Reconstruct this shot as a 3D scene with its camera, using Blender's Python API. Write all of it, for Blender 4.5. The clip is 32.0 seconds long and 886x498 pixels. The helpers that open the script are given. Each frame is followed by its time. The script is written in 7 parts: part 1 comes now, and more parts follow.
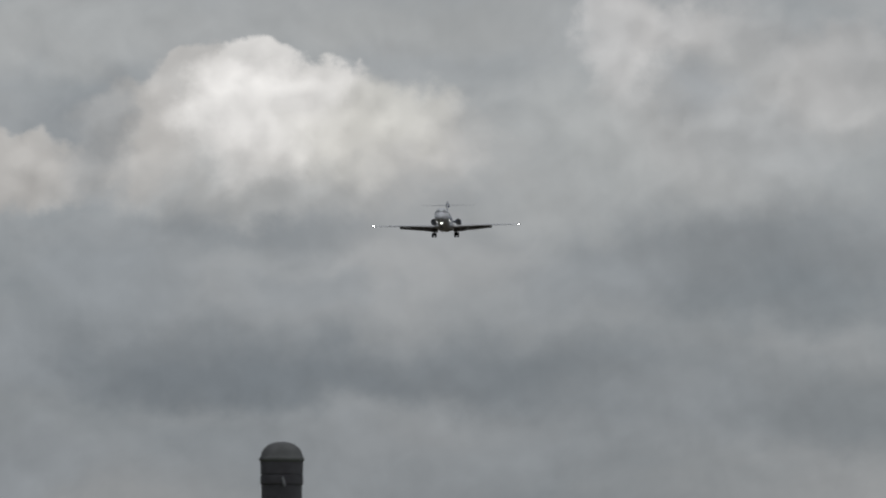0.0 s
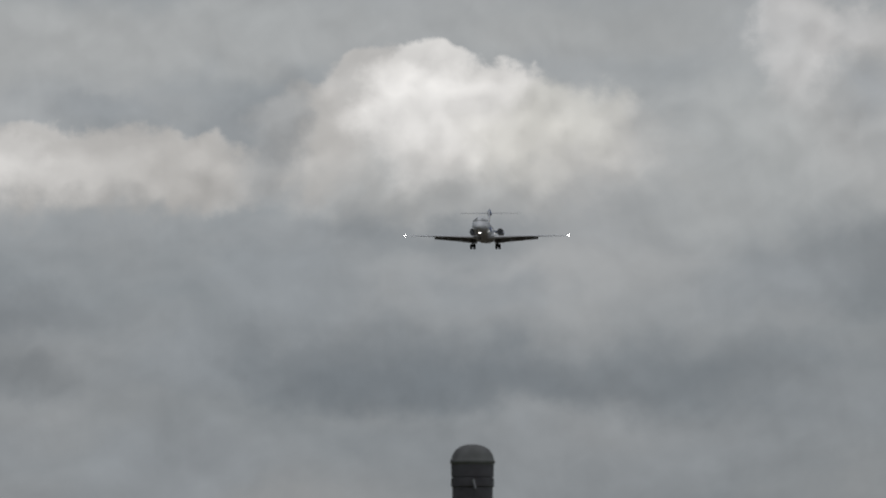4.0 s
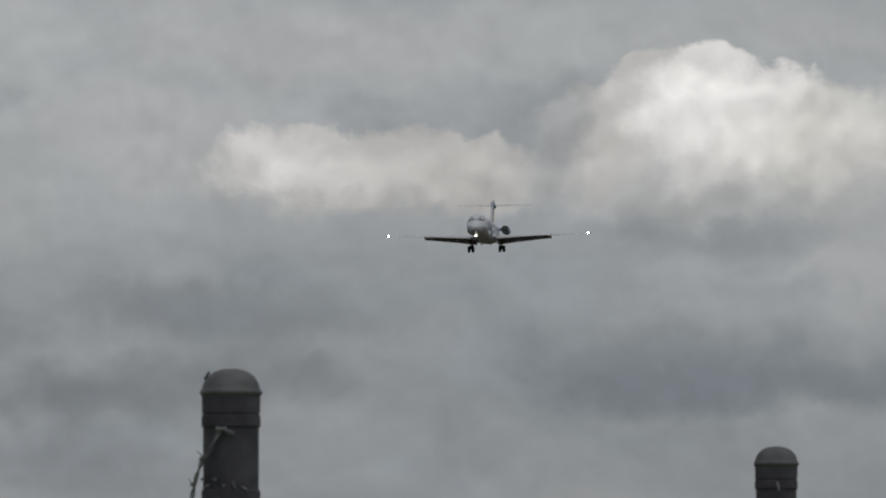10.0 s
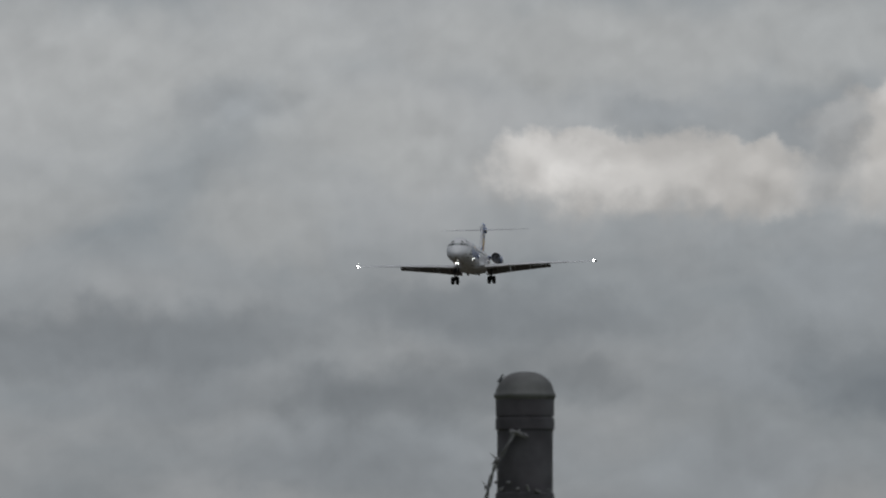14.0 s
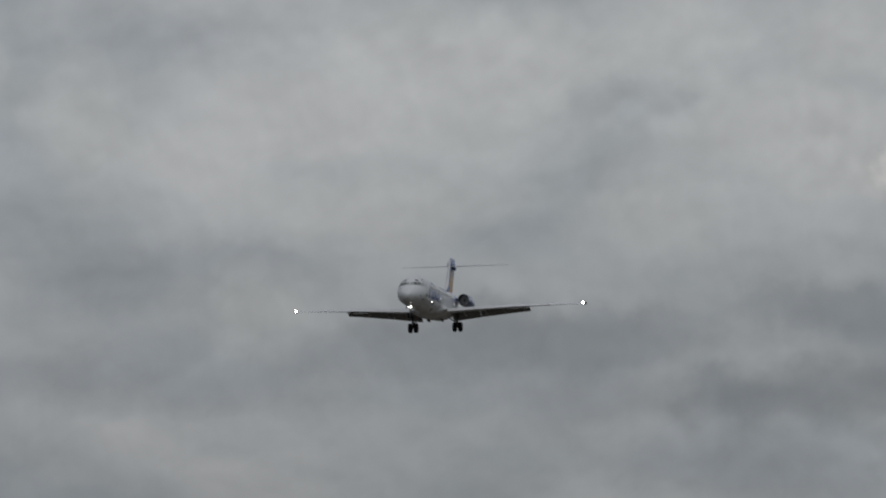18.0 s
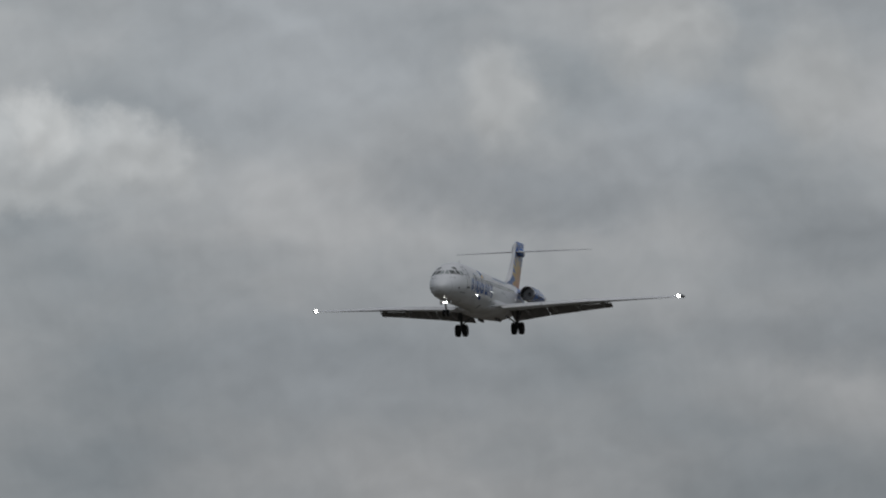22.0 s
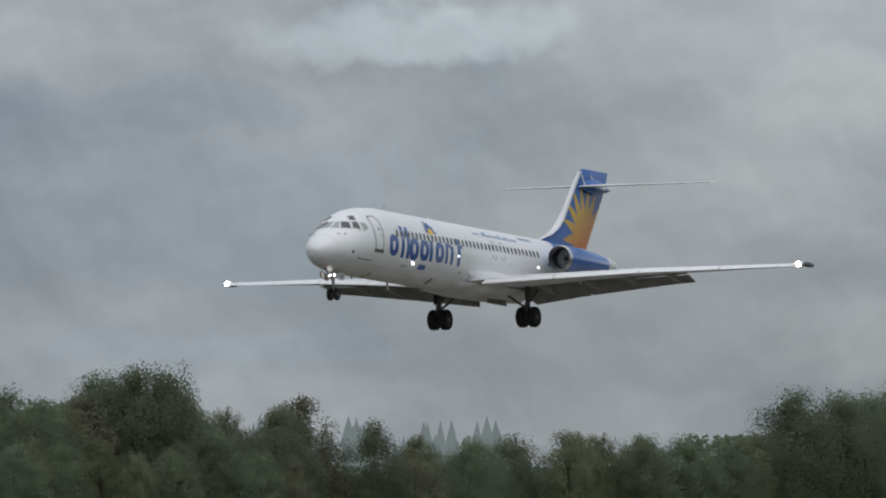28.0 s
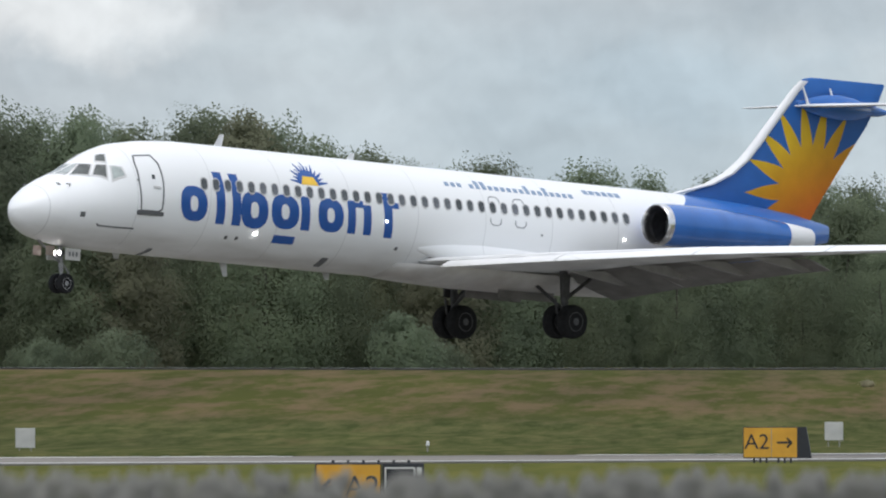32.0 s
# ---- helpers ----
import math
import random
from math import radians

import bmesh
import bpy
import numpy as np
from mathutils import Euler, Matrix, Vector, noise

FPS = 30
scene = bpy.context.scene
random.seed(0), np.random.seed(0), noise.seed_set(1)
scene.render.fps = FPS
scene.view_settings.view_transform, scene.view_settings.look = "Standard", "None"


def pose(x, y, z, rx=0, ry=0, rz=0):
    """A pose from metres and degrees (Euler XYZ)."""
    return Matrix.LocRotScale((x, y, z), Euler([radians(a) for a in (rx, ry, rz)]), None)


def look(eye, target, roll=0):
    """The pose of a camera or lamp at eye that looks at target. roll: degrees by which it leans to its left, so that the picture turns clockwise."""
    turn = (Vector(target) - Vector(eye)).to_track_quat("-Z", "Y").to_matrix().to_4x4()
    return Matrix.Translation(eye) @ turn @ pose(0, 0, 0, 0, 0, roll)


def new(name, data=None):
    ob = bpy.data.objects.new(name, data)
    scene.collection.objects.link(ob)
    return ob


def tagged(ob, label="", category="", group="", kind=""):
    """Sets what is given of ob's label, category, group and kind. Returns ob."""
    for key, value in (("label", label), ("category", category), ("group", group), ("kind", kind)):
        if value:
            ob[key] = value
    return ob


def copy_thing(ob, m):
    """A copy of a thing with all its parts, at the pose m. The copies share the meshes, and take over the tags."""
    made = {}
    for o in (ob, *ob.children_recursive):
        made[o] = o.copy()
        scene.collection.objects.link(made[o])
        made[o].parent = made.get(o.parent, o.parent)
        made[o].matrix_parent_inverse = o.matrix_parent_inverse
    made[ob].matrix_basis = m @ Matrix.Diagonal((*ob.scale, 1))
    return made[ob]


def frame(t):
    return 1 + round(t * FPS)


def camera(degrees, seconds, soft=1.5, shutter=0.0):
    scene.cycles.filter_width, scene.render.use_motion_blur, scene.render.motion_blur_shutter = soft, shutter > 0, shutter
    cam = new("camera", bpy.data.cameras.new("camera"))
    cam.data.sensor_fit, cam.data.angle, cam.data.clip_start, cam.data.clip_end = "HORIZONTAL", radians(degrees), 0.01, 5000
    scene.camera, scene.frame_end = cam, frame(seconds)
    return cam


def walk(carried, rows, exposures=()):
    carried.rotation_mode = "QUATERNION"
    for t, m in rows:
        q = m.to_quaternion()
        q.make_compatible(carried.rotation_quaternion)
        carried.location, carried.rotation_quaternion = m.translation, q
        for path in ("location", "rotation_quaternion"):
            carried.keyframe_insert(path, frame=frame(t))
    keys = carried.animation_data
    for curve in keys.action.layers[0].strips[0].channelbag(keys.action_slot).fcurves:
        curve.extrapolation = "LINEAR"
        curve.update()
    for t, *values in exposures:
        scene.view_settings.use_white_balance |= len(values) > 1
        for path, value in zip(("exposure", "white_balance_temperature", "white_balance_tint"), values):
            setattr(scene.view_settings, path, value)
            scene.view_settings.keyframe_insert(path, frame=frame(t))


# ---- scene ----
# the camera stands by the airfield fence and pans with the landing jet
cam = camera(4.6743, 32.0, soft=2.1)
cam.data.dof.use_dof, cam.data.dof.focus_distance, cam.data.dof.aperture_fstop = True, 420.0, 85.0
walk(cam, [
    (0.0, pose(0, 0, 1.9, 92.743, 0, 6.366)),
    (0.5, pose(0, 0, 1.9, 92.743, 0, 6.454)),
    (1.0, pose(0, 0, 1.9, 92.739, 0, 6.527)),
    (1.5, pose(0, 0, 1.9, 92.745, 0, 6.581)),
    (2.0, pose(0, 0, 1.9, 92.749, 0, 6.744)),
    (2.5, pose(0, 0, 1.9, 92.750, 0, 6.950)),
    (3.0, pose(0, 0, 1.9, 92.752, 0, 7.110)),
    (3.5, pose(0, 0, 1.9, 92.749, 0, 7.202)),
    (4.0, pose(0, 0, 1.9, 92.756, 0, 7.373)),
    (4.5, pose(0, 0, 1.9, 92.749, 0, 7.527)),
    (6.5, pose(0, 0, 1.9, 92.759, 0, 7.952)),
    (7.0, pose(0, 0, 1.9, 92.761, 0, 8.107)),
    (7.5, pose(0, 0, 1.9, 92.763, 0, 8.222)),
    (8.0, pose(0, 0, 1.9, 92.762, 0, 8.331)),
    (8.5, pose(0, 0, 1.9, 92.764, 0, 8.441)),
    (9.0, pose(0, 0, 1.9, 92.767, 0, 8.611)),
    (9.5, pose(0, 0, 1.9, 92.771, 0, 8.849)),
    (10.0, pose(0, 0, 1.9, 92.768, 0, 8.976)),
    (10.5, pose(0, 0, 1.9, 92.773, 0, 9.194)),
    (11.0, pose(0, 0, 1.9, 92.773, 0, 9.346)),
    (11.5, pose(0, 0, 1.9, 92.773, 0, 9.505)),
    (12.0, pose(0, 0, 1.9, 92.776, 0, 9.670)),
    (12.5, pose(0, 0, 1.9, 92.776, 0, 9.866)),
    (13.0, pose(0, 0, 1.9, 92.781, 0, 10.159)),
    (13.5, pose(0, 0, 1.9, 92.782, 0, 10.303)),
    (14.0, pose(0, 0, 1.9, 92.783, 0, 10.528)),
    (14.5, pose(0, 0, 1.9, 92.788, 0, 10.820)),
    (16.5, pose(0, 0, 1.9, 92.780, 0, 11.841)),
    (17.0, pose(0, 0, 1.9, 92.776, 0, 12.101)),
    (17.5, pose(0, 0, 1.9, 92.776, 0, 12.374)),
    (18.0, pose(0, 0, 1.9, 92.783, 0, 12.695)),
    (18.5, pose(0, 0, 1.9, 92.789, 0, 13.033)),
    (19.0, pose(0, 0, 1.9, 92.788, 0, 13.544)),
    (19.5, pose(0, 0, 1.9, 92.784, 0, 14.099)),
    (20.0, pose(0, 0, 1.9, 92.783, 0, 14.555)),
    (20.5, pose(0, 0, 1.9, 92.784, 0, 15.086)),
    (21.0, pose(0, 0, 1.9, 92.749, 0, 15.631)),
    (21.5, pose(0, 0, 1.9, 92.644, 0, 16.150)),
    (22.0, pose(0, 0, 1.9, 92.575, 0, 16.636)),
    (22.5, pose(0, 0, 1.9, 92.502, 0, 17.215)),
    (23.0, pose(0, 0, 1.9, 92.413, 0, 17.868)),
    (23.5, pose(0, 0, 1.9, 92.354, 0, 18.484)),
    (24.0, pose(0, 0, 1.9, 92.245, 0, 19.122)),
    (24.5, pose(0, 0, 1.9, 92.159, 0, 19.791)),
    (25.0, pose(0, 0, 1.9, 92.081, 0, 20.639)),
    (25.5, pose(0, 0, 1.9, 91.952, 0, 21.628)),
    (26.0, pose(0, 0, 1.9, 91.835, 0, 22.857)),
    (26.5, pose(0, 0, 1.9, 91.794, 0, 24.184)),
    (28.5, pose(0, 0, 1.9, 91.579, 0, 30.365)),
    (29.0, pose(0, 0, 1.9, 91.427, 0, 32.463)),
    (29.5, pose(0, 0, 1.9, 91.435, 0, 34.761)),
    (30.0, pose(0, 0, 1.9, 91.342, 0, 37.361)),
    (30.5, pose(0, 0, 1.9, 91.227, 0, 40.097)),
    (31.0, pose(0, 0, 1.9, 91.162, 0, 42.935)),
    (31.5, pose(0, 0, 1.9, 90.905, 0, 46.426)),
    (32.0, pose(0, 0, 1.9, 90.759, 0, 50.768)),
], exposures=[(0.0, -1.6), (20.0, -1.6), (24.0, -1.6), (24.6, -1.6), (25.0, -1.51), (25.5, -1.38), (26.0, -1.22), (26.5, -1.04), (28.5, -0.32), (29.0, -0.14), (29.5, 0.00), (30.0, 0.00), (31.0, 0.03), (32.0, 0.20)])


def srgb(r, g, b, a=1.0):
    """A linear colour from 0..255 display values."""
    out = []
    for v in (r, g, b):
        v /= 255.0
        out.append(v / 12.92 if v <= 0.04045 else ((v + 0.055) / 1.055) ** 2.4)
    return (*out, a)


# ---------------------------------------------------------------- world, sun
world = bpy.data.worlds.new("overcast_sky")
scene.world = world
world.use_nodes = True
wn, wl = world.node_tree.nodes, world.node_tree.links
wn.clear()
SUN_EL, SUN_ROT = radians(67), radians(146)
sky = wn.new("ShaderNodeTexSky")
sky.sky_type, sky.sun_disc, sky.sun_elevation, sky.sun_rotation = "NISHITA", False, SUN_EL, SUN_ROT
sky_bg = wn.new("ShaderNodeBackground")
sky_bg.inputs["Strength"].default_value = 0.05
wl.new(sky.outputs[0], sky_bg.inputs["Color"])
wco = wn.new("ShaderNodeTexCoord")
wsep = wn.new("ShaderNodeSeparateXYZ")
wl.new(wco.outputs["Generated"], wsep.inputs[0])
wramp = wn.new("ShaderNodeValToRGB")
wl.new(wsep.outputs["Z"], wramp.inputs[0])
wr = wramp.color_ramp
wr.elements[0].position, wr.elements[0].color = 0.0, srgb(150, 156, 160)
wr.elements[1].position, wr.elements[1].color = 1.0, srgb(252, 253, 255)
deck_noise = wn.new("ShaderNodeTexNoise")
deck_noise.inputs["Scale"].default_value, deck_noise.inputs["Detail"].default_value = 3.0, 5.0
wl.new(wco.outputs["Generated"], deck_noise.inputs["Vector"])
deck_mix = wn.new("ShaderNodeMix")
deck_mix.data_type, deck_mix.blend_type = "RGBA", "MULTIPLY"
deck_mix.inputs["Factor"].default_value = 0.35
wl.new(wramp.outputs[0], deck_mix.inputs["A"])
wl.new(deck_noise.outputs["Fac"], deck_mix.inputs["B"])
deck_bg = wn.new("ShaderNodeBackground")
deck_bg.inputs["Strength"].default_value = 1.15
wl.new(deck_mix.outputs["Result"], deck_bg.inputs["Color"])
wadd = wn.new("ShaderNodeAddShader")
wl.new(sky_bg.outputs[0], wadd.inputs[0])
wl.new(deck_bg.outputs[0], wadd.inputs[1])
wout = wn.new("ShaderNodeOutputWorld")
wl.new(wadd.outputs[0], wout.inputs["Surface"])

sun = new("sun", bpy.data.lights.new("sun", "SUN"))
sun.data.energy, sun.data.angle, sun.data.color = 0.9, radians(30), (1.0, 0.97, 0.93)
sun.matrix_world = look((40, -60, 170), (0, 0, 0))


# ---------------------------------------------------------------- materials
def nodes_of(name):
    m = bpy.data.materials.new(name)
    m.use_nodes = True
    return m, m.node_tree.nodes, m.node_tree.links, m.node_tree.nodes["Principled BSDF"]


def surface(name, colour, rough=0.6, metal=0.0, vary=0.15, scale=4.0, bump=0.0, bump_scale=30.0, second=None, second_scale=0.6, per_object=0.0, coat=0.0):
    """A principled surface: two scales of colour variation, optional relief, an optional second tint, a change from object to object."""
    m, n, l, b = nodes_of(name)
    b.inputs["Roughness"].default_value, b.inputs["Metallic"].default_value = rough, metal
    b.inputs["Coat Weight"].default_value = coat
    co = n.new("ShaderNodeTexCoord")
    fine = n.new("ShaderNodeTexNoise")
    fine.inputs["Scale"].default_value, fine.inputs["Detail"].default_value = scale, 6
    l.new(co.outputs["Object"], fine.inputs["Vector"])
    ramp = n.new("ShaderNodeMapRange")
    ramp.inputs["From Min"].default_value, ramp.inputs["From Max"].default_value = 0.3, 0.7
    ramp.inputs["To Min"].default_value, ramp.inputs["To Max"].default_value = 1 - vary, 1 + vary
    l.new(fine.outputs["Fac"], ramp.inputs["Value"])
    base = n.new("ShaderNodeRGB")
    base.outputs[0].default_value = (*colour[:3], 1)
    here = base.outputs[0]
    if second is not None:
        big = n.new("ShaderNodeTexNoise")
        big.inputs["Scale"].default_value, big.inputs["Detail"].default_value = second_scale, 4
        l.new(co.outputs["Object"], big.inputs["Vector"])
        step = n.new("ShaderNodeMapRange")
        step.inputs["From Min"].default_value, step.inputs["From Max"].default_value = 0.4, 0.62
        l.new(big.outputs["Fac"], step.inputs["Value"])
        mix = n.new("ShaderNodeMix")
        mix.data_type = "RGBA"
        mix.inputs["B"].default_value = (*second[:3], 1)
        l.new(step.outputs[0], mix.inputs["Factor"])
        l.new(here, mix.inputs["A"])
        here = mix.outputs["Result"]
    hsv = n.new("ShaderNodeHueSaturation")
    l.new(here, hsv.inputs["Color"])
    value = ramp.outputs[0]
    if per_object:
        info = n.new("ShaderNodeObjectInfo")
        span = n.new("ShaderNodeMapRange")
        span.inputs["To Min"].default_value, span.inputs["To Max"].default_value = 1 - per_object, 1 + per_object
        l.new(info.outputs["Random"], span.inputs["Value"])
        times = n.new("ShaderNodeMath")
        times.operation = "MULTIPLY"
        l.new(value, times.inputs[0])
        l.new(span.outputs[0], times.inputs[1])
        value = times.outputs[0]
        hue = n.new("ShaderNodeMapRange")
        hue.inputs["To Min"].default_value, hue.inputs["To Max"].default_value = 0.5 - per_object * 0.06, 0.5 + per_object * 0.06
        l.new(info.outputs["Random"], hue.inputs["Value"])
        l.new(hue.outputs[0], hsv.inputs["Hue"])
    l.new(value, hsv.inputs["Value"])
    l.new(hsv.outputs[0], b.inputs["Base Color"])
    if bump:
        rel = n.new("ShaderNodeTexNoise")
        rel.inputs["Scale"].default_value, rel.inputs["Detail"].default_value = bump_scale, 5
        l.new(co.outputs["Object"], rel.inputs["Vector"])
        bm_ = n.new("ShaderNodeBump")
        bm_.inputs["Strength"].default_value = bump
        l.new(rel.outputs["Fac"], bm_.inputs["Height"])
        l.new(bm_.outputs[0], b.inputs["Normal"])
    return m


def glow(name, colour, strength):
    m, n, l, b = nodes_of(name)
    b.inputs["Base Color"].default_value = (*colour, 1)
    b.inputs["Emission Color"].default_value = (*colour, 1)
    b.inputs["Emission Strength"].default_value = strength
    return m


# ---------------------------------------------------------------- mesh helpers
def part(name, bm, material, parent=None, label="", smooth=False, at=None):
    """Links a bmesh as one mesh object under a thing or a part."""
    bmesh.ops.recalc_face_normals(bm, faces=bm.faces[:])
    me = bpy.data.meshes.new(name)
    bm.to_mesh(me)
    bm.free()
    for mat in material if isinstance(material, (list, tuple)) else [material]:
        me.materials.append(mat)
    if smooth:
        me.polygons.foreach_set("use_smooth", [True] * len(me.polygons))
        me.set_sharp_from_angle(angle=radians(40))
    ob = new(name, me)
    if at is not None:
        ob.matrix_basis = at
    if parent is not None:
        ob.parent = parent
    return tagged(ob, label) if label else ob


def shared(name, mesh, parent, m, label=""):
    ob = new(name, mesh)
    ob.parent = parent
    ob.matrix_basis = m
    return tagged(ob, label) if label else ob


def box(bm, c, s, m=None, bevel=0.0):
    made = bmesh.ops.create_cube(bm, size=1.0)["verts"]
    bmesh.ops.transform(bm, matrix=(m or Matrix()) @ Matrix.Translation(c) @ Matrix.Diagonal((*s, 1)), verts=made)
    if bevel:
        edges = list({e for v in made for e in v.link_edges})
        bmesh.ops.bevel(bm, geom=edges, offset=bevel, segments=2, affect="EDGES", profile=0.6)
    return bm


def rod(bm, a, b, r0, r1=None, seg=12, caps=True):
    a, b = Vector(a), Vector(b)
    d = b - a
    made = bmesh.ops.create_cone(bm, cap_ends=caps, segments=seg, radius1=r0, radius2=r0 if r1 is None else r1, depth=d.length)["verts"]
    bmesh.ops.transform(bm, matrix=Matrix.Translation((a + b) / 2) @ d.to_track_quat("Z", "Y").to_matrix().to_4x4(), verts=made)
    return bm


def loft(bm, rings, close=True, cap0=True, cap1=True):
    """Skins rings of equal length."""
    vs = [[bm.verts.new(p) for p in r] for r in rings]
    n = len(vs[0])
    for a, b in zip(vs, vs[1:]):
        for i in range(n if close else n - 1):
            j = (i + 1) % n
            bm.faces.new((a[i], a[j], b[j], b[i]))
    if cap0:
        bm.faces.new(vs[0])
    if cap1:
        bm.faces.new(vs[-1][::-1])
    return bm


def turned(bm, profile, axis="Z", seg=24, origin=(0, 0, 0), caps=True):
    """A body of revolution from (radius, along) pairs."""
    rings = []
    for r, h in profile:
        ring = []
        for i in range(seg):
            a = 2 * math.pi * i / seg
            c, s = r * math.cos(a), r * math.sin(a)
            p = {"Z": (c, s, h), "X": (h, c, s), "Y": (s, h, c)}[axis]
            ring.append(Vector(p) + Vector(origin))
        rings.append(ring)
    return loft(bm, rings, cap0=caps and profile[0][0] > 1e-4, cap1=caps and profile[-1][0] > 1e-4)


def prism(bm, outline, lo, hi, axis="Y"):
    """A flat outline given depth. The outline is (x, z) for axis Y, (x, y) for axis Z, (y, z) for axis X."""
    put = {"Y": lambda p, d: (p[0], d, p[1]), "Z": lambda p, d: (p[0], p[1], d), "X": lambda p, d: (d, p[0], p[1])}[axis]
    return loft(bm, [[put(p, lo) for p in outline], [put(p, hi) for p in outline]])


def rounded(w, h, r, n=4, cx=0.0, cy=0.0):
    """The outline of a rounded rectangle."""
    out = []
    for sx, sy, a0 in ((1, 1, 0), (-1, 1, 90), (-1, -1, 180), (1, -1, 270)):
        for i in range(n + 1):
            a = radians(a0 + 90 * i / n)
            out.append((cx + sx * (w / 2 - r) + r * math.cos(a), cy + sy * (h / 2 - r) + r * math.sin(a)))
    return out


def wheel_parts(parent, name, x, y, z, radius, width, tyre_mat, rim_mat, side=1):
    """A wheel in two pieces round a y axle: tyre and rim."""
    hub = new(name)
    hub.parent = parent
    hub.matrix_basis = pose(x, y, z)
    bm = bmesh.new()
    w = width / 2
    turned(bm, [(radius * 0.55, -w * 0.9), (radius * 0.86, -w), (radius * 0.97, -w * 0.75), (radius, -w * 0.3), (radius, w * 0.3), (radius * 0.97, w * 0.75), (radius * 0.86, w), (radius * 0.55, w * 0.9)], "Y", 28)
    part("tyre", bm, tyre_mat, hub, smooth=True)
    bm = bmesh.new()
    turned(bm, [(0.0, -w * 0.95), (radius * 0.18, -w * 0.98), (radius * 0.3, -w * 0.75), (radius * 0.57, -w * 0.93), (radius * 0.57, w * 0.93), (radius * 0.3, w * 0.75), (radius * 0.18, w * 0.98), (0.0, w * 0.95)], "Y", 20)
    part("rim", bm, rim_mat, hub, smooth=True)
    return hub


# ---------------------------------------------------------------- clouds
def puff_group():
    """One cloud mass: an ellipse in degrees of bearing and elevation, with soft edges, laid over the colour below it."""
    g = bpy.data.node_groups.new("puff", "ShaderNodeTree")
    for nm, tp in (("Below", "NodeSocketColor"), ("At", "NodeSocketVector"), ("Centre", "NodeSocketVector"), ("Inverse", "NodeSocketVector"), ("Core", "NodeSocketFloat"), ("Amount", "NodeSocketFloat"), ("Cloud", "NodeSocketColor"), ("Relief", "NodeSocketFloat"), ("Flat", "NodeSocketFloat")):
        g.interface.new_socket(nm, in_out="INPUT", socket_type=tp)
    g.interface.new_socket("Out", in_out="OUTPUT", socket_type="NodeSocketColor")
    n, l = g.nodes, g.links
    i, o = n.new("NodeGroupInput"), n.new("NodeGroupOutput")
    sub, mul, ln = n.new("ShaderNodeVectorMath"), n.new("ShaderNodeVectorMath"), n.new("ShaderNodeVectorMath")
    sub.operation, mul.operation, ln.operation = "SUBTRACT", "MULTIPLY", "LENGTH"
    l.new(i.outputs["At"], sub.inputs[0])
    l.new(i.outputs["Centre"], sub.inputs[1])
    l.new(sub.outputs[0], mul.inputs[0])
    l.new(i.outputs["Inverse"], mul.inputs[1])
    l.new(mul.outputs[0], ln.inputs[0])
    mr = n.new("ShaderNodeMapRange")
    mr.interpolation_type = "SMOOTHSTEP"
    mr.inputs["From Min"].default_value = 1.0
    l.new(ln.outputs["Value"], mr.inputs["Value"])
    # heaps are firm above and fade out below
    high, grade, firm = n.new("ShaderNodeSeparateXYZ"), n.new("ShaderNodeMath"), n.new("ShaderNodeMath")
    l.new(mul.outputs[0], high.inputs[0])
    grade.operation, firm.operation = "MULTIPLY", "ADD"
    l.new(high.outputs["Y"], grade.inputs[0])
    l.new(i.outputs["Flat"], grade.inputs[1])
    l.new(grade.outputs[0], firm.inputs[0])
    l.new(i.outputs["Core"], firm.inputs[1])
    firm.use_clamp = True
    cap = n.new("ShaderNodeMath")
    cap.operation = "MINIMUM"
    cap.inputs[1].default_value = 0.85
    l.new(firm.outputs[0], cap.inputs[0])
    l.new(cap.outputs[0], mr.inputs["From Max"])
    am = n.new("ShaderNodeMath")
    am.operation = "MULTIPLY"
    l.new(mr.outputs[0], am.inputs[0])
    l.new(i.outputs["Amount"], am.inputs[1])
    mix = n.new("ShaderNodeMix")
    mix.data_type = "RGBA"
    l.new(am.outputs[0], mix.inputs["Factor"])
    l.new(i.outputs["Below"], mix.inputs["A"])
    shade = n.new("ShaderNodeVectorMath")
    shade.operation = "SCALE"
    l.new(i.outputs["Cloud"], shade.inputs[0])
    l.new(i.outputs["Relief"], shade.inputs["Scale"])
    l.new(shade.outputs[0], mix.inputs["B"])
    l.new(mix.outputs["Result"], o.inputs[0])
    return g


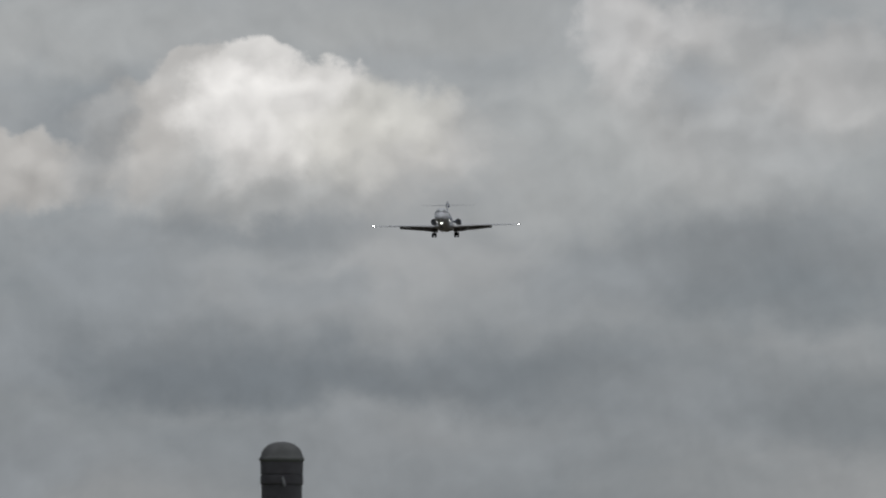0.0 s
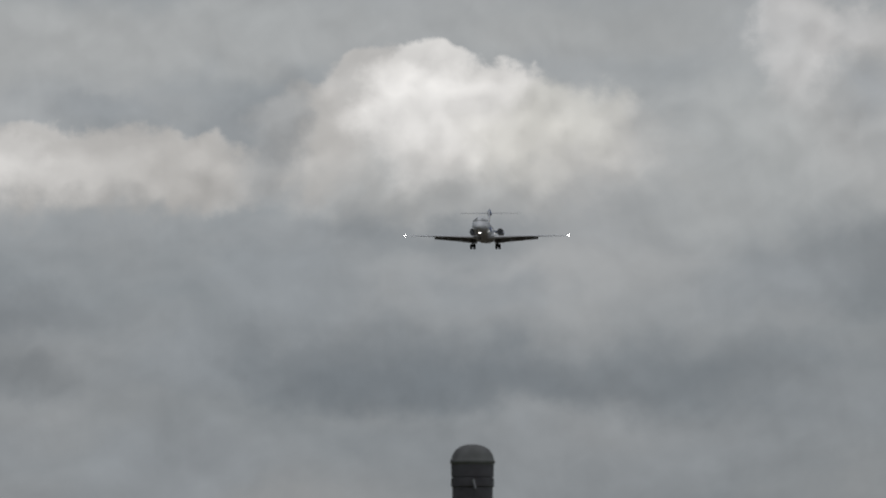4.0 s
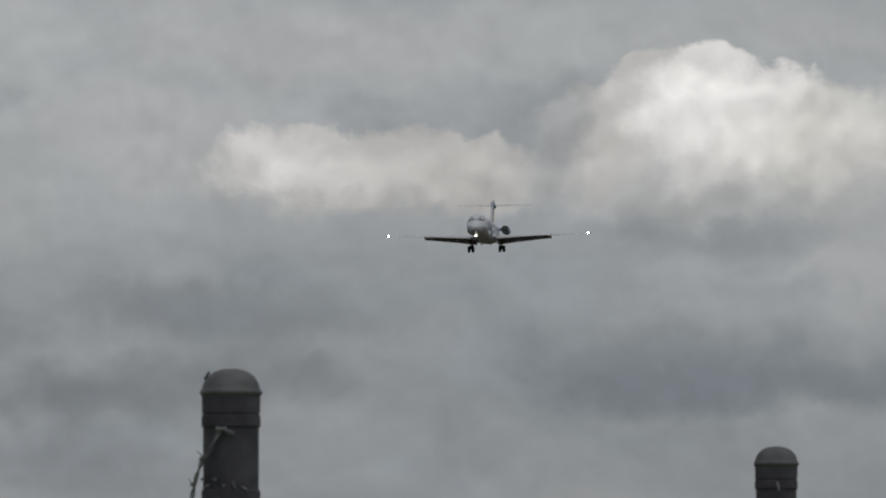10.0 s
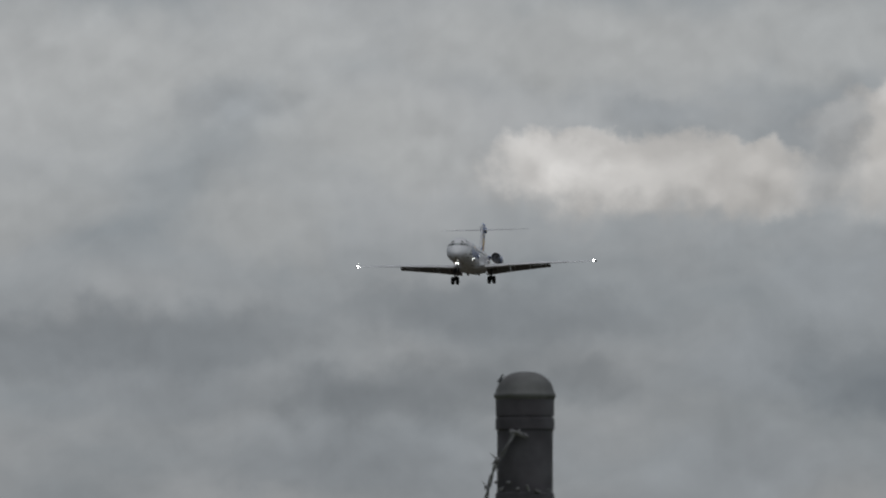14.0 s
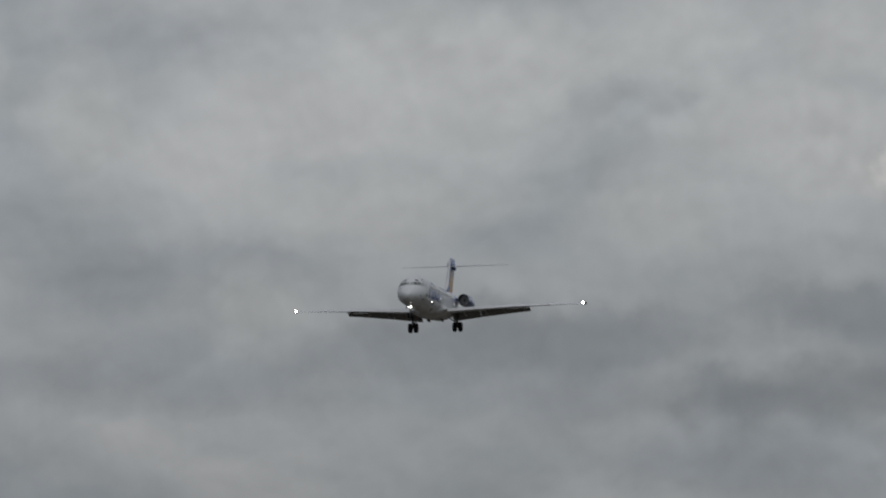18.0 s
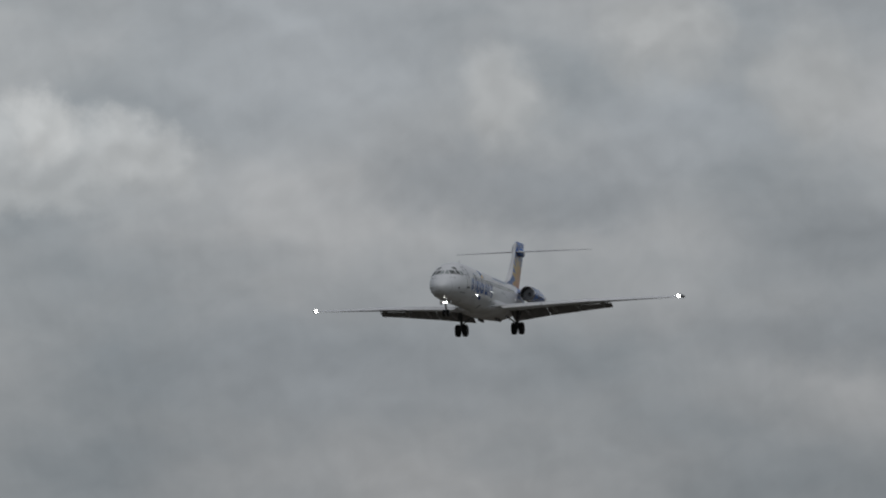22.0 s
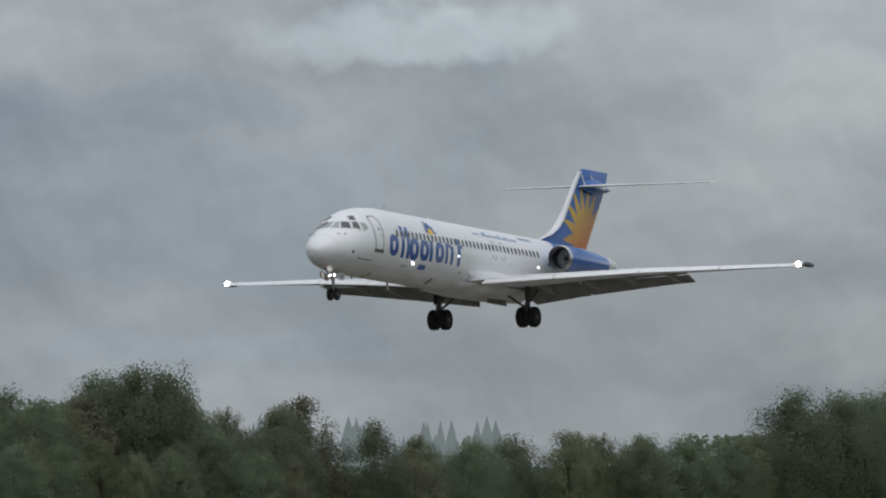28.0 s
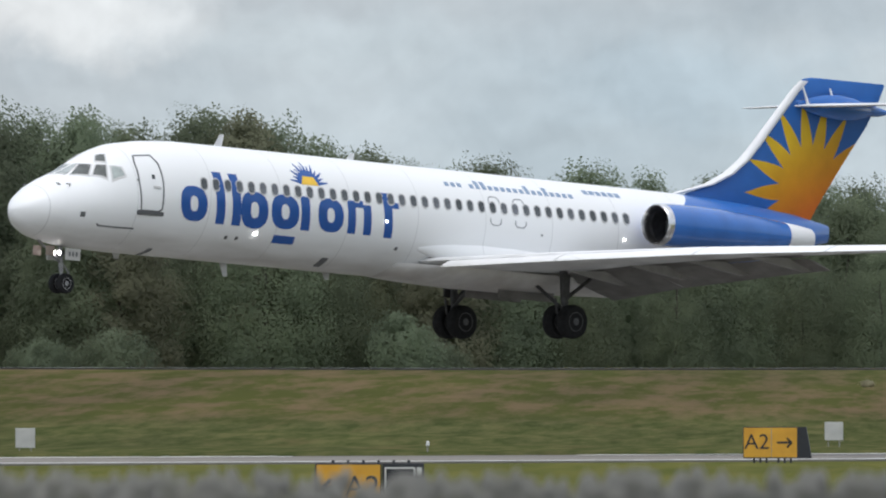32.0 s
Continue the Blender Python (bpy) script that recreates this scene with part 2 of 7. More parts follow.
def cloud_material(west, east):
    """The cloud deck between two bearings."""
    m = bpy.data.materials.new("cloud_deck")
    m.use_nodes = True
    n, l = m.node_tree.nodes, m.node_tree.links
    n.clear()
    uv = n.new("ShaderNodeUVMap")
    uv.uv_map = "bearing"

    def noise_at(src, scale, detail, rough=0.55, stretch=None):
        if stretch:
            mp = n.new("ShaderNodeMapping")
            mp.inputs["Scale"].default_value = stretch
            l.new(src, mp.inputs["Vector"])
            src = mp.outputs[0]
        t = n.new("ShaderNodeTexNoise")
        t.inputs["Scale"].default_value, t.inputs["Detail"].default_value, t.inputs["Roughness"].default_value = scale, detail, rough
        l.new(src, t.inputs["Vector"])
        return t

    def shift(src, tex, amount):
        s = n.new("ShaderNodeVectorMath")
        s.operation = "SUBTRACT"
        s.inputs[1].default_value = (0.5, 0.5, 0.5)
        l.new(tex.outputs["Color"], s.inputs[0])
        sc = n.new("ShaderNodeVectorMath")
        sc.operation = "MULTIPLY"
        sc.inputs[1].default_value = (amount, amount * 0.8, 0)
        l.new(s.outputs[0], sc.inputs[0])
        ad = n.new("ShaderNodeVectorMath")
        ad.operation = "ADD"
        l.new(src, ad.inputs[0])
        l.new(sc.outputs[0], ad.inputs[1])
        return ad.outputs[0]

    at = shift(uv.outputs[0], noise_at(uv.outputs[0], 1.3, 3), SWIRL)
    crisp = shift(at, noise_at(uv.outputs[0], 3.4, 6, 0.57), BILLOW)
    # the general deck, darker and bluer in its hollows
    deck = noise_at(at, 0.85, 4, 0.45, (0.75, 1.5, 1))
    ramp = n.new("ShaderNodeValToRGB")
    e = ramp.color_ramp.elements
    e[0].position, e[0].color = 0.32, srgb(138, 144, 147)
    e[1].position, e[1].color = 0.68, srgb(166, 168, 168)
    l.new(deck.outputs["Fac"], ramp.inputs[0])
    # towards the south-west the deck thins and brightens
    sep = n.new("ShaderNodeSeparateXYZ")
    l.new(uv.outputs[0], sep.inputs[0])
    far = n.new("ShaderNodeMapRange")
    far.inputs["From Min"].default_value, far.inputs["From Max"].default_value = -25.0, -34.0
    far.interpolation_type = "SMOOTHSTEP"
    l.new(sep.outputs["X"], far.inputs["Value"])
    ramp2 = n.new("ShaderNodeValToRGB")
    e = ramp2.color_ramp.elements
    e[0].position, e[0].color = 0.32, srgb(165, 175, 182)
    e[1].position, e[1].color = 0.68, srgb(196, 203, 207)
    l.new(deck.outputs["Fac"], ramp2.inputs[0])
    mix = n.new("ShaderNodeMix")
    mix.data_type = "RGBA"
    l.new(far.outputs[0], mix.inputs["Factor"])
    l.new(ramp.outputs[0], mix.inputs["A"])
    l.new(ramp2.outputs[0], mix.inputs["B"])
    here = mix.outputs["Result"]
    group = puff_group()
    # cottony bulges of the heaps, lit from above
    def bulge(src):
        total = None
        for size, gain in ((2.6, 0.6), (5.5, 0.4)):
            v = n.new("ShaderNodeTexVoronoi")
            v.feature, v.voronoi_dimensions = "SMOOTH_F1", "2D"
            v.inputs["Scale"].default_value, v.inputs["Smoothness"].default_value = size, 0.8
            l.new(src, v.inputs["Vector"])
            k = n.new("ShaderNodeMath")
            k.operation = "MULTIPLY_ADD"
            l.new(v.outputs["Distance"], k.inputs[0])
            k.inputs[1].default_value = -gain
            if total is None:
                k.inputs[2].default_value = 1.0
            else:
                l.new(total, k.inputs[2])
            total = k.outputs[0]
        return total

    aloft = n.new("ShaderNodeVectorMath")
    aloft.operation = "ADD"
    aloft.inputs[1].default_value = (-0.03, 0.075, 0)
    soft_at = shift(at, noise_at(uv.outputs[0], 3.4, 4, 0.5), 0.22)
    l.new(soft_at, aloft.inputs[0])
    rise = n.new("ShaderNodeMath")
    rise.operation = "SUBTRACT"
    l.new(bulge(soft_at), rise.inputs[0])
    l.new(bulge(aloft.outputs[0]), rise.inputs[1])
    relief = n.new("ShaderNodeMapRange")
    relief.inputs["From Min"].default_value, relief.inputs["From Max"].default_value = -0.16, 0.16
    relief.inputs["To Min"].default_value, relief.inputs["To Max"].default_value = 0.9, 1.1
    l.new(rise.outputs[0], relief.inputs["Value"])
    half = n.new("ShaderNodeMapRange")
    half.inputs["From Min"].default_value, half.inputs["From Max"].default_value = -0.16, 0.16
    half.inputs["To Min"].default_value, half.inputs["To Max"].default_value = 0.965, 1.035
    l.new(rise.outputs[0], half.inputs["Value"])
    loose = shift(at, noise_at(uv.outputs[0], 2.6, 6, 0.55), 0.5)
    for where, az, el, rx, ry, core, amount, colour in CLOUDS:
        if az + rx + 0.5 < west or az - rx - 0.5 > east:
            continue
        p = n.new("ShaderNodeGroup")
        p.node_tree = group
        l.new(here, p.inputs["Below"])
        heap = where == "heap"
        l.new(crisp if heap else loose, p.inputs["At"])
        l.new(relief.outputs[0] if heap else half.outputs[0], p.inputs["Relief"])
        p.inputs["Flat"].default_value = 0.3 if heap else -0.25
        p.inputs["Centre"].default_value = (az, el, 0)
        p.inputs["Inverse"].default_value = (1 / rx, 1 / ry, 0)
        p.inputs["Core"].default_value, p.inputs["Amount"].default_value = core, amount
        p.inputs["Cloud"].default_value = colour
        here = p.outputs[0]
    # the deck darkens towards the horizon under its own thickness
    tilt = n.new("ShaderNodeMapRange")
    tilt.inputs["From Min"].default_value, tilt.inputs["From Max"].default_value = 1.3, 3.4
    tilt.inputs["To Min"].default_value, tilt.inputs["To Max"].default_value = 0.8, 1.07
    l.new(sep.outputs["Y"], tilt.inputs["Value"])
    even = n.new("ShaderNodeMix")
    l.new(far.outputs[0], even.inputs["Factor"])
    l.new(tilt.outputs[0], even.inputs["A"])
    even.inputs["B"].default_value = 1.0
    # fine mottling over all of it
    fine = noise_at(at, 1.5, 3, 0.45)
    fr = n.new("ShaderNodeMapRange")
    fr.inputs["From Min"].default_value, fr.inputs["From Max"].default_value = 0.25, 0.75
    fr.inputs["To Min"].default_value, fr.inputs["To Max"].default_value = 0.96, 1.04
    l.new(fine.outputs["Fac"], fr.inputs["Value"])
    # billows lit from above
    lit = noise_at(at, 2.0, 5, 0.5)
    lift = n.new("ShaderNodeVectorMath")
    lift.operation = "ADD"
    lift.inputs[1].default_value = (0.03, 0.07, 0)
    l.new(at, lift.inputs[0])
    shade = noise_at(lift.outputs[0], 2.0, 5, 0.5)
    gap = n.new("ShaderNodeMath")
    gap.operation = "SUBTRACT"
    l.new(lit.outputs["Fac"], gap.inputs[0])
    l.new(shade.outputs["Fac"], gap.inputs[1])
    slope = n.new("ShaderNodeMapRange")
    slope.inputs["From Min"].default_value, slope.inputs["From Max"].default_value = -0.15, 0.15
    slope.inputs["To Min"].default_value, slope.inputs["To Max"].default_value = 0.93, 1.07
    l.new(gap.outputs[0], slope.inputs["Value"])
    even_lit = n.new("ShaderNodeMath")
    even_lit.operation = "MULTIPLY"
    l.new(slope.outputs[0], even_lit.inputs[0])
    l.new(even.outputs["Result"], even_lit.inputs[1])
    both = n.new("ShaderNodeMath")
    both.operation = "MULTIPLY"
    l.new(fr.outputs[0], both.inputs[0])
    l.new(even_lit.outputs[0], both.inputs[1])
    sc = n.new("ShaderNodeVectorMath")
    sc.operation = "SCALE"
    l.new(here, sc.inputs[0])
    l.new(both.outputs[0], sc.inputs["Scale"])
    # its cast shifts from bearing to bearing
    where_x = n.new("ShaderNodeMapRange")
    where_x.inputs["From Min"].default_value, where_x.inputs["From Max"].default_value = -55.0, -5.0
    l.new(sep.outputs["X"], where_x.inputs["Value"])
    cast = n.new("ShaderNodeValToRGB")
    e = cast.color_ramp.elements
    e[0].position, e[0].color = 0.05, (1.0, 0.97, 0.965, 1)
    e[1].position, e[1].color = 1.0, (0.97, 0.97, 0.985, 1)
    for bearing, c in ((-48, (0.955, 0.97, 0.985)), (-40, (0.955, 0.97, 0.99)), (-30, (0.965, 0.97, 1.0)), (-26, (0.93, 0.97, 1.0)), (-22, (0.935, 0.97, 1.0)), (-17, (0.968, 0.97, 0.995))):
        e.new((bearing + 55) / 50).color = (*c, 1)
    l.new(where_x.outputs[0], cast.inputs[0])
    tone = n.new("ShaderNodeVectorMath")
    tone.operation = "MULTIPLY"
    l.new(sc.outputs[0], tone.inputs[0])
    l.new(cast.outputs[0], tone.inputs[1])
    # brighter to the north: added gain that offsets the lower exposure keyed there
    north_stops = n.new("ShaderNodeMapRange")
    north_stops.inputs["From Min"].default_value, north_stops.inputs["From Max"].default_value = -32.0, -20.0
    north_stops.inputs["To Min"].default_value, north_stops.inputs["To Max"].default_value = 0.0, 1.6
    l.new(sep.outputs["X"], north_stops.inputs["Value"])
    gain = n.new("ShaderNodeMath")
    gain.operation = "POWER"
    gain.inputs[0].default_value = 2.0
    l.new(north_stops.outputs[0], gain.inputs[1])
    em = n.new("ShaderNodeEmission")
    l.new(tone.outputs[0], em.inputs["Color"])
    l.new(gain.outputs[0], em.inputs["Strength"])
    out = n.new("ShaderNodeOutputMaterial")
    l.new(em.outputs[0], out.inputs["Surface"])
    return m


SWIRL, BILLOW = 0.32, 0.48
CLOUDS = []


def puff(kind, bearing, elevation, half_width, half_height, core, amount, colour):
    """A cloud mass: where it stands, its size in degrees, how firm its middle is, how dense, its display colour."""
    CLOUDS.append((kind, bearing, elevation, half_width, half_height, core, amount, srgb(*colour)))


puff("soft", -7.81, 2.19, 1.62, 0.4, 0.15, 0.6, (119, 126, 131))
puff("soft", -6.02, 2.1, 1.9, 0.34, 0.1, 0.55, (117, 124, 129))
puff("soft", -4.68, 2.78, 1.23, 0.46, 0.15, 0.7, (124, 129, 132))
puff("soft", -7.36, 2.87, 1.16, 0.23, 0.15, 0.7, (135, 140, 143))
puff("soft", -8.35, 3.34, 0.42, 0.35, 0.15, 0.7, (133, 138, 141))
puff("soft", -10.17, 2.53, 1.23, 0.19, 0.15, 0.7, (125, 130, 133))
puff("soft", -9.87, 2.14, 1.00, 0.23, 0.15, 0.7, (123, 128, 131))
puff("soft", -7.33, 2.04, 1.6, 0.24, 0.2, 0.6, (117, 124, 129))
puff("soft", -11.63, 2.34, 1.23, 0.23, 0.15, 0.7, (122, 127, 130))
puff("soft", -10.74, 2.04, 0.69, 0.19, 0.15, 0.7, (125, 130, 133))
puff("soft", -9.69, 2.43, 1.16, 0.23, 0.15, 0.7, (132, 137, 140))
puff("soft", -13.79, 2.66, 1.23, 0.39, 0.15, 0.7, (131, 136, 139))
puff("soft", -12.45, 2.30, 1.08, 0.23, 0.15, 0.7, (130, 135, 138))
puff("soft", -10.66, 2.00, 0.93, 0.27, 0.15, 0.7, (125, 130, 133))
puff("soft", -9.91, 2.42, 0.93, 0.23, 0.15, 0.7, (127, 132, 135))
puff("soft", -13.85, 3.92, 0.93, 0.35, 0.15, 0.7, (139, 144, 147))
puff("soft", -11.91, 2.31, 1.31, 0.31, 0.15, 0.7, (131, 136, 139))
puff("soft", -14.00, 2.16, 1.54, 0.31, 0.15, 0.7, (135, 140, 143))
puff("soft", -15.89, 2.93, 1.16, 0.35, 0.15, 0.7, (138, 143, 146))
puff("soft", -13.42, 2.78, 0.58, 0.23, 0.15, 0.7, (141, 146, 149))
puff("soft", -15.49, 2.89, 0.69, 0.39, 0.15, 0.7, (137, 142, 145))
puff("soft", -19.64, 2.83, 0.42, 0.46, 0.15, 0.7, (135, 140, 143))
puff("soft", -21.71, 2.56, 1.27, 0.27, 0.15, 0.7, (136, 141, 144))
puff("soft", -23.91, 1.48, 1.31, 0.23, 0.15, 0.7, (132, 140, 147))
puff("soft", -21.67, 1.60, 1.54, 0.31, 0.15, 0.7, (140, 147, 151))
puff("soft", -25.23, 1.62, 1.54, 0.27, 0.15, 0.7, (136, 143, 148))
puff("soft", -8.26, 3.97, 1.23, 0.35, 0.2, 0.7, (166, 168, 167))
puff("soft", -6.62, 3.97, 1.23, 0.27, 0.2, 0.7, (160, 162, 161))
puff("soft", -5.84, 3.37, 0.77, 0.58, 0.2, 0.7, (170, 172, 171))
puff("soft", -7.06, 2.54, 0.58, 0.23, 0.2, 0.7, (147, 152, 155))
puff("soft", -5.42, 2.57, 0.85, 0.27, 0.2, 0.7, (143, 148, 151))
puff("soft", -6.62, 1.67, 2.01, 0.35, 0.2, 0.7, (150, 155, 158))
puff("soft", -4.83, 1.88, 1.47, 0.27, 0.2, 0.7, (143, 148, 151))
puff("soft", -8.53, 1.61, 0.66, 0.31, 0.2, 0.7, (147, 152, 155))
puff("soft", -10.49, 3.40, 0.58, 0.42, 0.2, 0.7, (165, 167, 166))
puff("soft", -9.27, 3.87, 1.62, 0.35, 0.2, 0.7, (163, 165, 164))
puff("soft", -8.62, 2.20, 0.42, 0.31, 0.2, 0.7, (149, 154, 157))
puff("soft", -8.08, 2.59, 0.66, 0.35, 0.2, 0.7, (150, 155, 158))
puff("soft", -10.02, 1.64, 1.04, 0.35, 0.2, 0.7, (151, 156, 159))
puff("soft", -8.82, 1.61, 0.66, 0.27, 0.2, 0.7, (154, 159, 162))
puff("soft", -11.24, 2.96, 0.66, 0.39, 0.2, 0.7, (161, 163, 162))
puff("soft", -10.89, 3.41, 0.66, 0.39, 0.2, 0.7, (165, 167, 166))
puff("soft", -11.78, 3.80, 0.66, 0.42, 0.2, 0.7, (163, 165, 164))
puff("soft", -9.69, 3.92, 1.23, 0.39, 0.2, 0.7, (165, 167, 166))
puff("soft", -10.89, 1.71, 1.04, 0.31, 0.2, 0.7, (147, 152, 155))
puff("soft", -11.78, 2.07, 0.77, 0.23, 0.2, 0.7, (143, 148, 151))
puff("soft", -12.30, 3.85, 0.85, 0.39, 0.2, 0.7, (170, 172, 171))
puff("soft", -11.11, 3.91, 0.66, 0.46, 0.2, 0.7, (168, 170, 169))
puff("soft", -12.60, 3.05, 1.08, 0.31, 0.2, 0.7, (163, 165, 164))
puff("soft", -13.55, 2.18, 0.77, 0.31, 0.2, 0.7, (146, 151, 154))
puff("soft", -10.81, 1.65, 0.85, 0.23, 0.2, 0.7, (140, 145, 148))
puff("soft", -12.15, 3.66, 1.08, 0.66, 0.2, 0.7, (168, 170, 169))
puff("soft", -15.01, 3.66, 0.54, 0.39, 0.2, 0.7, (162, 164, 163))
puff("soft", -14.95, 3.21, 0.66, 0.42, 0.2, 0.7, (153, 158, 161))
puff("soft", -15.89, 3.38, 0.46, 0.31, 0.2, 0.7, (163, 165, 164))
puff("soft", -14.25, 3.47, 0.46, 0.50, 0.2, 0.7, (163, 165, 164))
puff("soft", -16.94, 3.71, 1.23, 0.85, 0.2, 0.7, (155, 160, 163))
puff("soft", -13.36, 2.51, 0.54, 0.35, 0.2, 0.7, (159, 161, 160))
puff("soft", -16.64, 1.98, 1.54, 0.46, 0.2, 0.7, (146, 151, 154))
puff("soft", -22.31, 2.35, 0.39, 0.19, 0.2, 0.7, (160, 162, 161))
puff("soft", -20.07, 3.19, 0.42, 0.27, 0.2, 0.7, (168, 170, 169))
puff("soft", -23.16, 1.27, 2.01, 0.27, 0.2, 0.7, (155, 160, 163))
puff("soft", -22.42, 2.40, 0.85, 0.15, 0.2, 0.7, (160, 162, 161))
puff("soft", -23.29, 2.87, 0.66, 0.19, 0.2, 0.7, (165, 167, 166))
puff("soft", -25.08, 1.20, 2.01, 0.31, 0.2, 0.7, (162, 164, 163))
puff("soft", -20.07, 0.77, 3.47, 0.23, 0.3, 0.7, (126, 139, 149))
puff("soft", -22.57, 0.82, 1.00, 0.31, 0.3, 0.7, (128, 143, 154))
puff("soft", -22.99, 0.63, 0.77, 0.31, 0.3, 0.6, (130, 146, 158))
puff("soft", -4.9, 3.45, 1.3, 0.6, 0.2, 0.7, (174, 176, 174))
puff("soft", -5.6, 3.0, 0.8, 0.3, 0.2, 0.5, (164, 166, 165))
puff("soft", -4.5, 2.5, 0.8, 0.3, 0.2, 0.6, (124, 131, 135))
puff("soft", -4.2, 1.95, 0.9, 0.36, 0.2, 0.5, (126, 132, 135))
puff("heap", -7.15, 3.28, 1.35, 0.46, 0.50, 0.80, (191, 189, 185))
puff("heap", -7.27, 3.07, 1.16, 0.27, 0.20, 0.70, (166, 168, 167))
puff("heap", -7.99, 3.43, 0.35, 0.27, 0.50, 0.85, (181, 179, 175))
puff("heap", -7.72, 3.64, 0.31, 0.23, 0.55, 0.85, (193, 191, 187))
puff("heap", -7.39, 3.61, 0.39, 0.23, 0.55, 0.90, (209, 207, 203))
puff("heap", -7.03, 3.51, 0.44, 0.25, 0.50, 0.90, (208, 206, 202))
puff("heap", -6.65, 3.46, 0.54, 0.27, 0.30, 0.80, (192, 191, 185))
puff("heap", -7.36, 3.42, 0.58, 0.35, 0.30, 0.90, (226, 224, 220))
puff("heap", -6.86, 3.30, 0.62, 0.29, 0.10, 0.65, (204, 202, 195))
puff("heap", -8.02, 3.19, 0.42, 0.27, 0.30, 0.70, (179, 177, 173))
puff("heap", -7.42, 3.22, 0.31, 0.23, 0.20, 0.50, (199, 197, 193))
puff("heap", -4.89, 3.46, 0.85, 0.66, 0.35, 0.56, (169, 169, 168))
puff("heap", -5.42, 3.79, 0.29, 0.39, 0.40, 0.64, (195, 194, 192))
puff("heap", -5.16, 3.89, 0.42, 0.21, 0.35, 0.60, (185, 184, 182))
puff("heap", -4.98, 3.55, 0.35, 0.25, 0.05, 0.45, (143, 149, 154))
puff("heap", -4.20, 3.55, 0.58, 0.42, 0.35, 0.56, (178, 177, 175))
puff("heap", -4.59, 3.25, 0.62, 0.27, 0.25, 0.45, (164, 167, 168))
puff("heap", -8.55, 3.13, 0.46, 0.25, 0.50, 0.75, (183, 181, 177))
puff("heap", -9.15, 3.13, 1.16, 0.27, 0.50, 0.80, (175, 173, 169))
puff("heap", -9.75, 3.19, 0.34, 0.2, 0.4, 0.75, (201, 199, 195))
puff("heap", -9.42, 3.19, 0.50, 0.23, 0.50, 0.85, (195, 193, 189))
puff("heap", -8.97, 3.20, 0.50, 0.21, 0.50, 0.80, (185, 183, 179))
puff("heap", -8.62, 3.16, 0.42, 0.21, 0.40, 0.75, (175, 173, 169))
puff("heap", -9.54, 3.22, 0.27, 0.15, 0.30, 0.60, (213, 211, 207))
puff("heap", -9.06, 3.47, 0.42, 0.17, 0.20, 0.60, (139, 144, 147))
puff("heap", -8.18, 3.35, 0.23, 0.54, 0.10, 0.60, (136, 141, 144))
puff("heap", -10.29, 3.26, 0.46, 0.27, 0.30, 0.50, (160, 162, 161))
puff("heap", -11.36, 3.50, 0.50, 0.23, 0.20, 0.50, (143, 148, 151))
puff("heap", -15.00, 3.74, 0.50, 0.25, 0.25, 0.59, (168, 170, 169))
puff("heap", -18.24, 3.01, 1.00, 0.39, 0.25, 0.68, (181, 183, 182))
puff("heap", -18.75, 3.18, 0.31, 0.25, 0.25, 0.72, (183, 185, 184))
puff("heap", -18.30, 3.22, 0.33, 0.25, 0.25, 0.72, (186, 187, 185))
puff("heap", -17.79, 3.07, 0.37, 0.25, 0.25, 0.68, (181, 183, 182))
puff("heap", -18.54, 2.80, 0.66, 0.17, 0.25, 0.54, (174, 176, 175))
puff("heap", -15.88, 3.34, 0.29, 0.37, 0.25, 0.54, (170, 172, 171))
puff("heap", -20.40, 2.73, 0.35, 0.31, 0.10, 0.45, (176, 178, 177))
puff("heap", -21.03, 3.38, 0.54, 0.12, 0.25, 0.63, (182, 184, 183))
puff("heap", -23.02, 2.79, 0.39, 0.19, 0.25, 0.54, (166, 168, 167))
puff("soft", -31.07, 2.36, 1.85, 0.35, 0.3, 0.54, (124, 141, 156))
puff("soft", -29.43, 2.48, 1.16, 0.19, 0.3, 0.50, (141, 155, 165))
puff("soft", -29.13, 1.94, 2.01, 0.66, 0.2, 0.50, (143, 158, 167))
puff("soft", -31.22, 2.80, 1.85, 0.27, 0.4, 0.58, (189, 199, 202))
puff("soft", -28.09, 2.86, 1.16, 0.23, 0.4, 0.58, (195, 204, 207))
puff("soft", -31.57, 1.22, 1.08, 0.35, 0.2, 0.50, (171, 185, 192))
puff("soft", -29.43, 1.16, 1.54, 0.31, 0.2, 0.43, (155, 170, 178))
puff("soft", -35.89, 2.21, 1.16, 0.35, 0.2, 0.50, (143, 163, 177))
puff("soft", -32.61, 2.09, 1.35, 0.39, 0.2, 0.50, (151, 169, 180))
puff("soft", -35.59, 2.69, 1.54, 0.25, 0.4, 0.58, (199, 209, 213))
puff("soft", -34.40, 2.48, 0.62, 0.27, 0.4, 0.50, (181, 192, 197))
puff("soft", -32.91, 1.29, 1.31, 0.35, 0.2, 0.43, (173, 189, 196))
puff("soft", -35.59, 1.38, 1.35, 0.35, 0.2, 0.43, (161, 179, 190))
puff("soft", -39.86, 1.95, 1.47, 0.27, 0.3, 0.54, (157, 177, 191))
puff("soft", -41.35, 2.10, 1.23, 0.31, 0.2, 0.50, (165, 184, 195))
puff("soft", -38.82, 1.53, 1.23, 0.42, 0.2, 0.43, (175, 192, 203))
puff("soft", -37.48, 2.48, 0.96, 0.23, 0.3, 0.50, (197, 207, 212))
puff("soft", -43.88, 1.97, 1.27, 0.23, 0.3, 0.54, (160, 180, 192))
puff("soft", -42.24, 1.97, 2.01, 0.19, 0.3, 0.54, (158, 179, 193))
